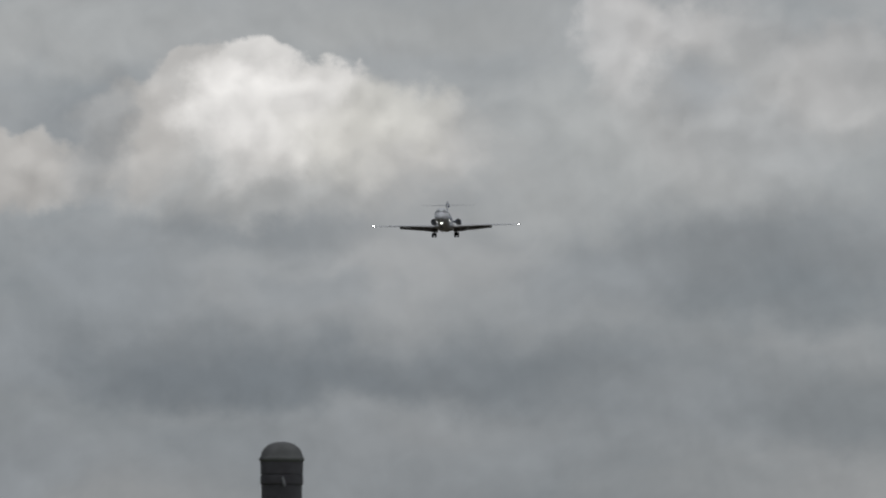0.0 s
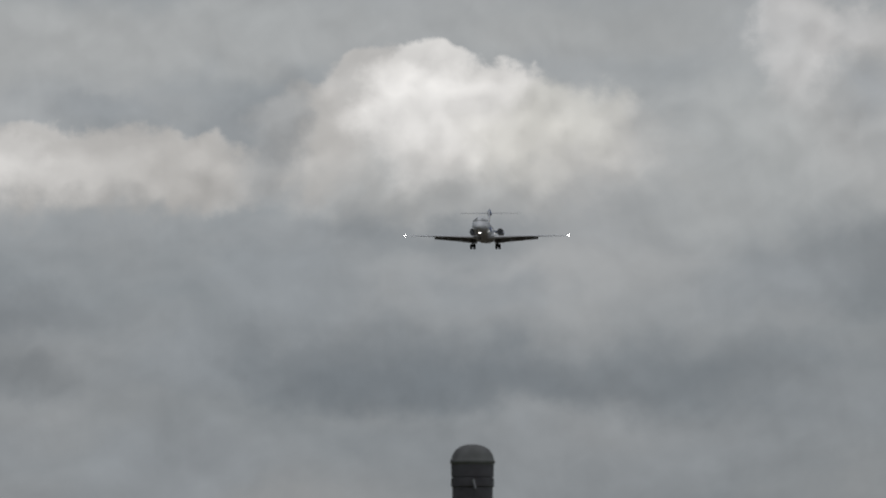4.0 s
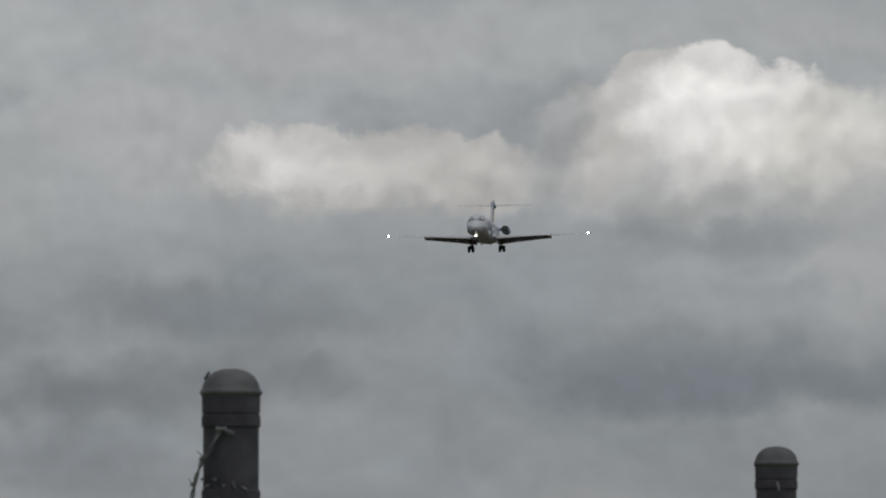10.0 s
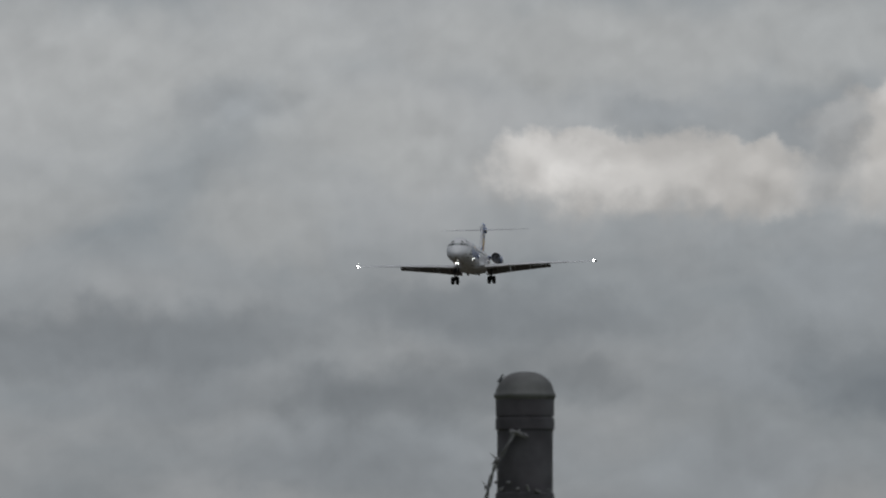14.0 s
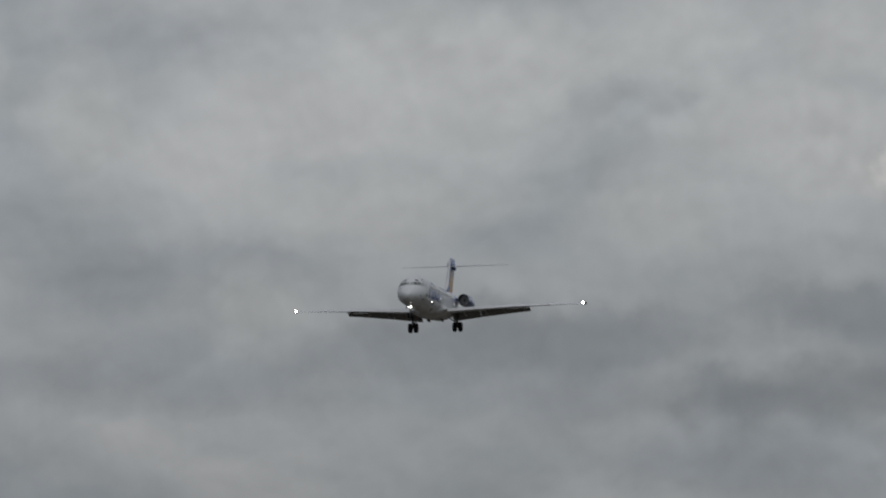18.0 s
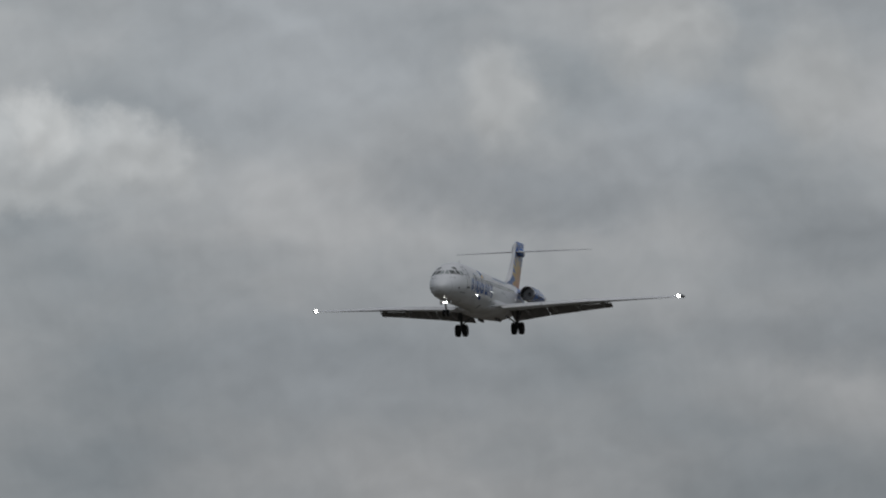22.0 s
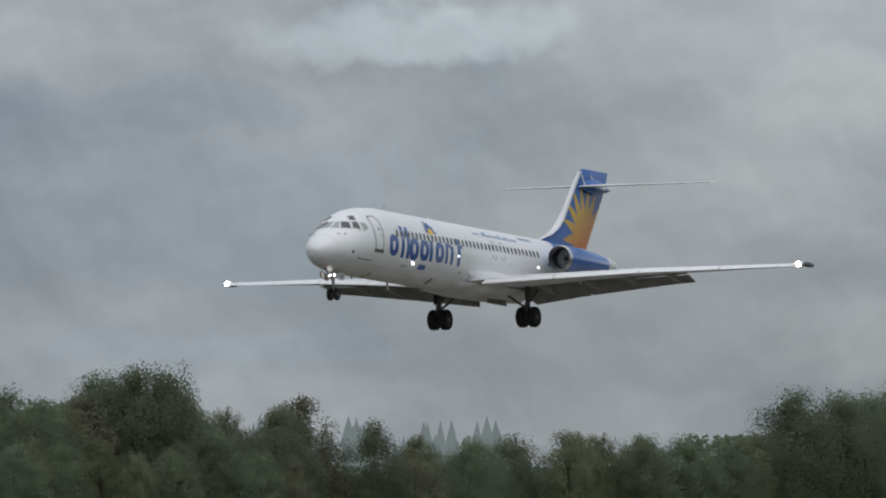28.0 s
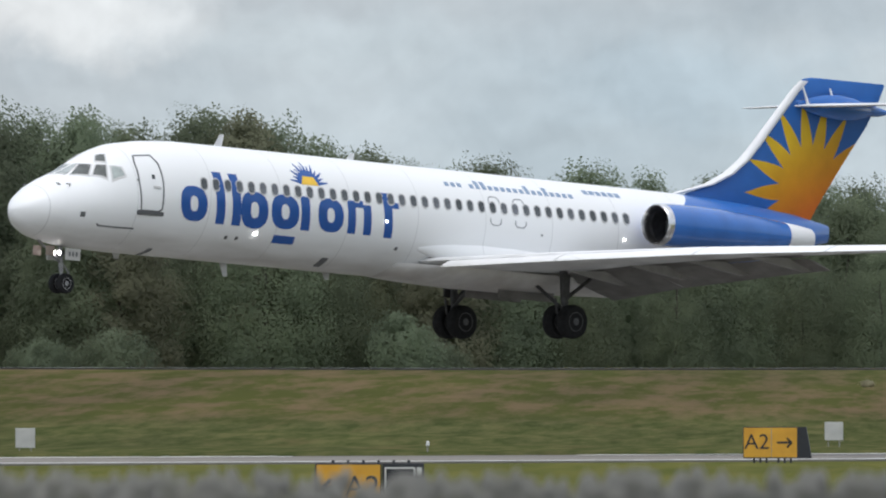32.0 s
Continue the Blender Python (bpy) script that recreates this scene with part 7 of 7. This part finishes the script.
def build_drum():
    d = new("traffic_drum")
    tagged(d, "orange and white plastic traffic drum beside the road", "traffic drum", "drums along the dike road")
    prof = [(0.29, 0.06), (0.285, 0.3), (0.275, 0.31), (0.27, 0.48), (0.26, 0.49), (0.255, 0.68), (0.245, 0.69), (0.24, 0.86), (0.23, 0.95), (0.17, 1.0), (0.0, 1.02)]
    bm = bmesh.new()
    turned(bm, prof, "Z", 20)
    part("barrel", bm, ORANGE, d, "orange plastic barrel", True)
    for z0, z1, r0, r1 in ((0.32, 0.45, 0.279, 0.275), (0.7, 0.82, 0.25, 0.246)):
        bm = bmesh.new()
        turned(bm, [(r0 - 0.01, z0), (r0 + 0.004, z0), (r1 + 0.004, z1), (r1 - 0.01, z1)], "Z", 20)
        part("reflective_band", bm, REFLECTIVE, d, "white reflective band", True)
    bm = bmesh.new()
    turned(bm, [(0.36, 0.0), (0.36, 0.05), (0.29, 0.08)], "Z", 20)
    part("base_ring", bm, RUBBER, d, "black rubber base", True)
    bm = bmesh.new()
    box(bm, (0, 0, 1.045), (0.2, 0.04, 0.06), None, 0.012)
    part("handle", bm, ORANGE, d)
    return d


first = None
for y in (435.35, 437.45, 439.95, 442.2, 445.4, 447.8, 450.95, 454.1, 457.3, 460.1, 462.55, 465.2, 469.2, 473.0, 705.2, 707.7, 710.4, 713.4, 715.2, 718.4, 721.2, 724.3):
    m = pose(road_x(y) + 7.75, y, ground_height(road_x(y) + 7.75, y) - 0.01, 0, 0, (y * 37) % 360)
    if first is None:
        first = build_drum()
        first.matrix_basis = m
    else:
        copy_thing(first, m)


def lettering(text, size, mat, parent, m, name="lettering"):
    c = bpy.data.curves.new(name, "FONT")
    c.body, c.size, c.extrude, c.align_x, c.align_y = text, size, 0.004, "CENTER", "CENTER"
    ob = new(name, c)
    bpy.context.view_layer.update()
    me = bpy.data.meshes.new_from_object(ob.evaluated_get(bpy.context.evaluated_depsgraph_get()))
    bpy.data.objects.remove(ob)
    me.materials.append(mat)
    return shared(name, me, parent, m)


def arrow(bm, cx, cz, ln, way, y):
    h = 0.03
    box(bm, (cx, y, cz), (ln, 0.008, 0.06))
    for s in (1, -1):
        tip = Vector((cx + way * ln / 2, y, cz))
        d = Vector((-way * 0.13, 0, s * 0.13))
        rod(bm, tip, tip + d, h, h, 4)


def sign_panel(sign, x0, x1, z0, z1, mat, label):
    bm = bmesh.new()
    box(bm, ((x0 + x1) / 2, 0, (z0 + z1) / 2), (x1 - x0, 0.14, z1 - z0), None, 0.012)
    part("frame", bm, SIGN_BLACK, sign, "black sign case")
    bm = bmesh.new()
    box(bm, ((x0 + x1) / 2, -0.073, (z0 + z1) / 2), (x1 - x0 - 0.05, 0.01, z1 - z0 - 0.05))
    part("face", bm, mat, sign, label)


def taxi_signs():
    # local axes: the face looks along -y, x to the right
    sign = new("taxiway_sign")
    sign.matrix_basis = pose(-236.0, 204.9, -0.1, 0, 0, 47)
    tagged(sign, "yellow airfield sign with black A2 and an arrow", "sign")
    sign_panel(sign, -0.82, 0.76, 0.12, 1.02, SIGN_YELLOW, "yellow sign face")
    bm = bmesh.new()
    box(bm, (0, -0.08, 0.57), (0.014, 0.006, 0.84))
    part("panel_joint", bm, PIPE_GREY, sign)
    lettering("A2", 0.62, SIGN_BLACK, sign, pose(-0.42, -0.079, 0.57, 90, 0, 0))
    bm = bmesh.new()
    arrow(bm, 0.37, 0.57, 0.42, 1, -0.08)
    part("arrow", bm, SIGN_BLACK, sign, "black arrow")
    bm = bmesh.new()
    prism(bm, [(0.76, 0.12), (0.76, 1.02), (1.0, 1.02), (1.16, 0.12)], -0.06, 0.3)
    part("end_cap", bm, SIGN_BLACK, sign, "black sloping sign end")
    for x in (-0.5, -0.32, -0.14, 0.2, 0.38, 0.56):
        bm = bmesh.new()
        rod(bm, (x, 0, -0.1), (x, 0, 0.14), 0.03, 0.03, 8)
        part("leg", bm, SIGN_BLACK, sign)
    sign = new("taxiway_sign")
    sign.matrix_basis = pose(-139.44, 112.29, 0.0, 0, 0, 52)
    tagged(sign, "yellow and black airfield sign with A2, half hidden", "sign")
    sign_panel(sign, -0.9, 0.2, 0.02, 0.74, SIGN_YELLOW, "yellow sign face")
    sign_panel(sign, 0.21, 0.9, 0.02, 0.74, SIGN_BLACK, "black sign face")
    lettering("A2", 0.5, SIGN_BLACK, sign, pose(-0.12, -0.079, 0.34, 90, 0, 0))
    bm = bmesh.new()
    arrow(bm, -0.62, 0.34, 0.3, -1, -0.08)
    part("arrow", bm, SIGN_BLACK, sign, "black arrow")
    bm = bmesh.new()
    for x, z, a, b in ((0.5, 0.66, 0.5, 0.025), (0.5, 0.1, 0.5, 0.025), (0.26, 0.38, 0.025, 0.56), (0.74, 0.38, 0.025, 0.56)):
        box(bm, (x, -0.08, z), (a, 0.006, b))
    part("border", bm, REFLECTIVE, sign, "thin pale border")
    lettering("A", 0.42, SIGN_YELLOW, sign, pose(0.5, -0.079, 0.34, 90, 0, 0))
    bm = bmesh.new()
    box(bm, (0.82, -0.08, 0.6), (0.08, 0.01, 0.14))
    part("tag", bm, REFLECTIVE, sign, "small white tag")
    # dark knobs added on the sign for the small lights standing behind it
    for k in range(6):
        bm = bmesh.new()
        rod(bm, (-0.6 + 0.25 * k, 0, 0.73), (-0.6 + 0.25 * k, 0, 0.79), 0.03, 0.02, 8)
        part("top_knob", bm, SIGN_BLACK, sign)


taxi_signs()


def marker(x, y, z, size, turn):
    m = new("edge_marker")
    m.matrix_basis = pose(x, y, z, 0, 0, turn)
    tagged(m, "square white marker board standing in the grass", "marker", "white markers beyond the runway")
    bm = bmesh.new()
    box(bm, (0, 0, 0.12 + size / 2), (size, 0.05, size), None, 0.01)
    part("board", bm, MARKER_WHITE, m)
    for s in (1, -1):
        bm = bmesh.new()
        rod(bm, (s * size * 0.3, 0.03, -0.2), (s * size * 0.3, 0.03, 0.5), 0.025, 0.025, 6)
        part("leg", bm, PIPE_GREY, m)


for y in (226.3, 263.5, 301.1, 338.5):
    marker(-300.0, y, ground_height(-300.0, y) + (0.12 if y > 250 else -0.02), 0.68, 47 if y > 240 else 54)


def edge_light(x, y):
    e = new("runway_light")
    e.matrix_basis = pose(x, y, -0.2)
    tagged(e, "small runway edge light on a short stem", "runway light", "lights along the runway")
    bm = bmesh.new()
    rod(bm, (0, 0, -0.1), (0, 0, 0.28), 0.025, 0.025, 8)
    part("stem", bm, PIPE_GREY, e)
    bm = bmesh.new()
    turned(bm, [(0.06, 0.27), (0.07, 0.3), (0.06, 0.4), (0.03, 0.44), (0.0, 0.45)], "Z", 12)
    part("lens", bm, CLEAR_LENS, e, "clear glass lens", True)


for k in range(3):
    edge_light(-289.5, 235.7 + 57.3 * k)


def slope_debris(x, y, turn, size):
    c = new("culvert_pipe")
    c.matrix_basis = pose(x, y, ground_height(x, y) + size * 0.25, 0, 0, turn)
    tagged(c, "dark debris on the grassy slope, given the shape of a pipe", "pipe")
    bm = bmesh.new()
    turned(bm, [(size * 0.4, -0.75), (size * 0.5, -0.75), (size * 0.5, 0.75), (size * 0.4, 0.75), (size * 0.4, -0.75)], "X", 20, caps=False)
    part("pipe", bm, DARK_PIPE, c, "", True)


# unidentified dark debris, stood in for by a short pipe
slope_debris(-412.0, 404.6, 45, 0.42)


# ---------------------------------------------------------------- tufts and grass of the dike
SAGE = leaf_material("grey_sage_leaves", (0.36, 0.335, 0.225), 0.15)


def tuft_mesh(seed, n, wide, high, mat):
    """A tuft of narrow bent blades fanning from one root."""
    r = np.random.RandomState(seed)
    a = r.uniform(0, 2 * np.pi, n)
    rad = wide * np.sqrt(r.uniform(0, 1, n)) * 0.5
    lean = rad * r.uniform(0.5, 1.3, n)
    h = high * r.uniform(0.5, 1.0, n) * (1.1 - 0.6 * (2 * rad / wide) ** 2)
    w = r.uniform(0.025, 0.06, n)
    bx, by = rad * np.cos(a) * 0.7, rad * np.sin(a) * 0.7
    tx, ty = bx + lean * np.cos(a), by + lean * np.sin(a)
    px, py = -np.sin(a) * w, np.cos(a) * w
    z0 = np.full(n, -0.1)
    quad = np.stack([np.stack([bx - px, by - py, z0], 1), np.stack([bx + px, by + py, z0], 1), np.stack([tx + px * 0.4, ty + py * 0.4, h], 1), np.stack([tx - px * 0.4, ty - py * 0.4, h], 1)], 1).reshape(-1, 3)
    me = bpy.data.meshes.new("tuft")
    me.from_pydata(quad.tolist(), [], np.arange(4 * n).reshape(-1, 4).tolist())
    me.materials.append(mat)
    return me


SAGES = [tuft_mesh(3 + k, 420, 1.4 + 0.12 * k, 0.85 + 0.06 * k, SAGE) for k in range(4)]
rnd_sage = random.Random(11)
for k in range(245):
    if k < 190:
        u = rnd_sage.uniform(0.0, 0.84)
        y = rnd_sage.gauss(343 + 71 * u, 8.5)
    elif k < 215:
        y, u = rnd_sage.uniform(388, 490), rnd_sage.uniform(0.2, 0.95)
    else:
        y, u = rnd_sage.uniform(490, 640), rnd_sage.random()
    x = road_x(y) + 460 - 345 - 96 * u
    s = new("sage_tuft", SAGES[k % 4])
    sc = rnd_sage.uniform(0.18, 0.38)
    s.matrix_basis = pose(x, y, ground_height(x, y), 0, 0, rnd_sage.uniform(0, 360)) @ Matrix.Diagonal((sc, sc, sc * rnd_sage.uniform(1.0, 1.5), 1))
    tagged(s, "grey-green dry tuft on the grassy dike slope", "plant", "tufts on the dike slope")


def tall_weeds():
    """Tall weeds with pale seed heads close to the camera, as one piece."""
    r = np.random.RandomState(77)
    verts, faces = [], []

    def tube(a, b, ra, rb):
        k = len(verts)
        for p, q in ((a, ra), (b, rb)):
            for t in (0.0, 2.094, 4.189):
                verts.append((p[0] + q * math.cos(t), p[1] + q * math.sin(t), p[2]))
        faces.extend([(k, k + 1, k + 4, k + 3), (k + 1, k + 2, k + 5, k + 4), (k + 2, k, k + 3, k + 5)])

    for k in range(420):
        b = radians(r.uniform(-57.0, -46.8))
        d = r.uniform(4.2, 5.2)
        lump = noise.noise((b * 90, d * 2.0, 2)) + 0.6 * noise.noise((b * 260, d, 5))
        top = 1.9 - d * math.tan(radians(0.47)) + 0.0032 * lump - abs(r.normal(0, 0.005))
        x, y = d * math.sin(b), d * math.cos(b)
        lx, ly = r.normal(0, 0.04), r.normal(0, 0.04)
        tube((x, y, -0.15), (x + lx, y + ly, top - 0.004), 0.0024, 0.0012)
        for q in range(3):
            cx, cy, cz = x + lx + r.normal(0, 0.004), y + ly + r.normal(0, 0.004), top - 0.007 * q
            tube((cx, cy, cz - 0.006), (cx, cy, cz), 0.002, 0.0045)
            tube((cx, cy, cz), (cx, cy, cz + 0.006), 0.0045, 0.0008)
        tube((x + lx, y + ly, top - 0.02), (x + lx + r.normal(0, 0.02), y + ly + r.normal(0, 0.02), top - 0.008), 0.003, 0.0005)
    me = bpy.data.meshes.new("tall_weeds")
    me.from_pydata(verts, [], faces)
    me.materials.append(leaf_material("weed_stalks", (0.46, 0.45, 0.42), 0.0))
    ob = tagged(new("tall_weeds", me), "tall grey-green weeds with pale seed heads")
    tagged(ob, category="weeds", kind="stuff")


tall_weeds()


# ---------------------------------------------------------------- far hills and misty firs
def painted_haze(name, colour):
    """Far haze painted as a faintly mottled glowing colour in place of the thing's own."""
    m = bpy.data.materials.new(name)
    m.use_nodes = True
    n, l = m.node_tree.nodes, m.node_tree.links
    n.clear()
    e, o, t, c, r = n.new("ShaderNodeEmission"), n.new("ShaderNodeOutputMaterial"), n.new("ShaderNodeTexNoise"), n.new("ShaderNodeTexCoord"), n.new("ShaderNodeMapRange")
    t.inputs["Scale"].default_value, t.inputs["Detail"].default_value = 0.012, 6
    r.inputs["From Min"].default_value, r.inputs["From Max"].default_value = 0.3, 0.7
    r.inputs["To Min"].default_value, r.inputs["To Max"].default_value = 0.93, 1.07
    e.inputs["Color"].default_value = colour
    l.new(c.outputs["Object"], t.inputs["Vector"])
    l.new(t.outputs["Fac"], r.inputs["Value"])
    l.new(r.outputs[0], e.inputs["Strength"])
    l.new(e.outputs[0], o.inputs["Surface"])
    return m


def hills():
    R = 4000.0
    bm = bmesh.new()
    rings = []
    for i in range(0, 141):
        az = -30.0 + i * 0.1
        a = radians(az)
        up = 0.86 + 0.13 * noise.noise((az * 0.45, 2.0, 0)) + 0.05 * noise.noise((az * 1.7, 4.0, 0)) + 0.16 * math.exp(-((az + 17.6) / 0.9) ** 2) - 0.05 * math.exp(-((az + 20.5) / 1.0) ** 2) - 0.075 * min(max(-23.6 - az, 0.0), 4.0)
        top = 1.9 + R * math.tan(radians(up))
        rings.append([(q * math.sin(a), q * math.cos(a), h) for q, h in ((R, -5.0), (R, top), (R + 60, top - 4), (R + 60, -5.0))])
    loft(bm, rings)
    ob = part("hill_backdrop", bm, painted_haze("blue_hill_haze_glow", (0.5, 0.62, 0.7, 1)), None, "hazy blue-grey hills on the horizon", True)
    tagged(ob, category="hills", kind="structure")
    # firs standing in mist behind the wood
    r = random.Random(31)
    bm = bmesh.new()
    for k in range(120):
        az = radians(r.uniform(-30.0, -28.2) if k < 90 else r.uniform(-31.4, -27.0))
        d = r.uniform(1880, 1960)
        x, y = d * math.sin(az), d * math.cos(az)
        h = r.uniform(23, 29.5) * (1.0 if k < 90 else 0.85)
        for j in range(6):
            z = h * (0.12 + 0.14 * j)
            rad = h * 0.21 * (1 - 0.155 * j) * r.uniform(0.8, 1.2)
            rod(bm, (x, y, z), (x, y, z + h * 0.24 if j < 5 else h), rad, 0.05, 7)
        rod(bm, (x, y, -0.5), (x, y, h * 0.2), 0.4, 0.3, 6)
    ob = part("far_firs", bm, painted_haze("misty_fir_glow", (0.22, 0.265, 0.27, 1)), None, "misty grey fir trees far behind the wood")
    tagged(ob, category="trees", kind="stuff")


hills()


# ---------------------------------------------------------------- what moves
def motions():
    walk(jet, [
        (0.0, pose(-267.56, 2402.13, 123.85, 0.88, -2.40, -86.20)),
        (0.5, pose(-267.60, 2368.47, 121.21, 0.82, -2.45, -86.20)),
        (1.0, pose(-267.64, 2334.80, 118.68, 0.77, -2.50, -86.20)),
        (1.5, pose(-267.69, 2301.11, 116.41, 0.61, -2.55, -86.20)),
        (2.0, pose(-267.73, 2267.41, 114.57, 0.32, -2.60, -86.20)),
        (2.5, pose(-267.73, 2233.69, 112.99, 0.23, -2.56, -86.20)),
        (3.0, pose(-267.69, 2199.96, 111.60, 0.23, -2.53, -86.20)),
        (3.5, pose(-267.62, 2166.21, 110.21, 0.05, -2.49, -86.20)),
        (4.0, pose(-267.53, 2132.45, 108.85, -0.03, -2.45, -86.20)),
        (4.5, pose(-267.41, 2098.68, 107.47, 0.23, -2.25, -86.20)),
        (6.5, pose(-266.65, 1963.44, 101.98, 0.98, -1.00, -86.20)),
        (7.0, pose(-266.39, 1929.59, 100.43, 1.51, -0.85, -86.20)),
        (7.5, pose(-266.12, 1895.73, 98.62, 2.34, -0.90, -86.20)),
        (8.0, pose(-265.89, 1861.85, 96.71, 3.25, -0.95, -86.20)),
        (8.5, pose(-265.73, 1827.96, 94.79, 3.50, -1.05, -86.20)),
        (9.0, pose(-265.65, 1794.05, 92.99, 2.74, -1.15, -86.20)),
        (9.5, pose(-265.66, 1760.13, 91.20, 1.83, -1.07, -86.18)),
        (10.0, pose(-265.72, 1726.20, 89.34, 0.76, -1.00, -86.16)),
        (10.5, pose(-265.77, 1692.25, 87.40, -0.00, -1.10, -86.14)),
        (11.0, pose(-265.77, 1658.29, 85.49, 0.23, -1.20, -86.12)),
        (11.5, pose(-265.77, 1624.31, 83.58, 1.00, -1.23, -86.10)),
        (12.0, pose(-265.83, 1590.31, 81.65, 1.73, -1.25, -86.08)),
        (12.5, pose(-265.93, 1556.31, 79.50, 1.98, -1.35, -86.06)),
        (13.0, pose(-266.03, 1522.28, 77.21, 1.37, -1.45, -86.04)),
        (13.5, pose(-266.16, 1488.25, 74.86, 0.90, -1.55, -86.02)),
        (14.0, pose(-266.25, 1454.20, 72.51, 1.16, -1.65, -86.00)),
        (14.5, pose(-266.36, 1420.13, 70.14, 1.49, -1.70, -85.93)),
        (16.5, pose(-266.92, 1283.72, 61.29, 1.60, -1.90, -85.67)),
        (17.0, pose(-267.05, 1249.58, 59.13, 1.47, -1.90, -85.60)),
        (17.5, pose(-267.17, 1215.43, 57.02, 1.27, -1.90, -85.54)),
        (18.0, pose(-267.23, 1181.26, 54.99, 1.42, -1.90, -85.48)),
        (18.5, pose(-267.27, 1147.08, 53.03, 1.27, -1.89, -85.42)),
        (19.0, pose(-267.28, 1112.88, 51.13, 0.57, -1.88, -85.37)),
        (19.5, pose(-267.27, 1078.67, 49.30, -0.30, -1.86, -85.31)),
        (20.0, pose(-267.26, 1044.45, 47.50, -0.02, -1.85, -85.25)),
        (20.5, pose(-267.24, 1010.21, 45.74, 1.36, -1.97, -85.15)),
        (21.0, pose(-267.23, 975.95, 43.99, 2.34, -2.08, -85.05)),
        (21.5, pose(-267.23, 941.68, 42.22, 2.61, -2.20, -84.95)),
        (22.0, pose(-267.23, 907.40, 40.42, 1.96, -2.31, -84.85)),
        (22.5, pose(-267.26, 873.10, 38.57, 1.74, -2.41, -84.75)),
        (23.0, pose(-267.30, 838.78, 36.68, 1.39, -2.52, -84.65)),
        (23.5, pose(-267.33, 804.46, 34.79, 0.52, -2.45, -84.65)),
        (24.0, pose(-267.34, 770.11, 32.95, -0.35, -2.35, -84.65)),
        (24.5, pose(-267.38, 735.76, 31.09, 0.14, -2.22, -84.65)),
        (25.0, pose(-267.43, 701.38, 29.34, 1.28, -2.12, -84.65)),
        (25.5, pose(-267.42, 667.00, 27.35, 1.10, -2.11, -84.65)),
        (26.0, pose(-267.35, 632.60, 25.36, 0.61, -2.18, -84.65)),
        (26.5, pose(-267.32, 598.18, 23.39, 0.43, -2.27, -84.65)),
        (28.5, pose(-267.38, 460.38, 16.28, 2.12, -2.92, -85.07)),
        (29.0, pose(-267.43, 425.89, 14.57, 2.99, -3.22, -85.18)),
        (29.5, pose(-267.16, 391.39, 13.28, 2.36, -3.60, -85.18)),
        (30.0, pose(-266.89, 356.87, 11.65, 1.47, -3.91, -85.18)),
        (30.5, pose(-266.61, 322.34, 10.29, 0.97, -4.03, -85.18)),
        (31.0, pose(-266.34, 287.79, 9.14, 0.32, -3.96, -85.18)),
        (31.5, pose(-266.08, 253.23, 8.09, -0.05, -3.66, -85.18)),
        (32.0, pose(-265.80, 218.65, 7.15, -0.18, -3.42, -85.18)),
    ])
    walk(clouds, [(0.0, pose(0, 0, 1.9)), (32.0, pose(0, 0, 1.9, 0, 0, 0.663))])
    drive(trucks["lumber"], 579.6, 30.0, 21.3, -3.0, -1)
    drive(trucks["hauler"], 652.5, 29.5, 18.6, -3.0, -1)
    drive(trucks["pickup"], 658.0, 29.5, 26.4, 3.0, 1)
    drive(trucks["jeep"], 428.3, 31.5, 24.7, -3.0, -1)
    drive(trucks["teal"], 400.9, 31.5, 31.8, 3.0, 1)


motions()
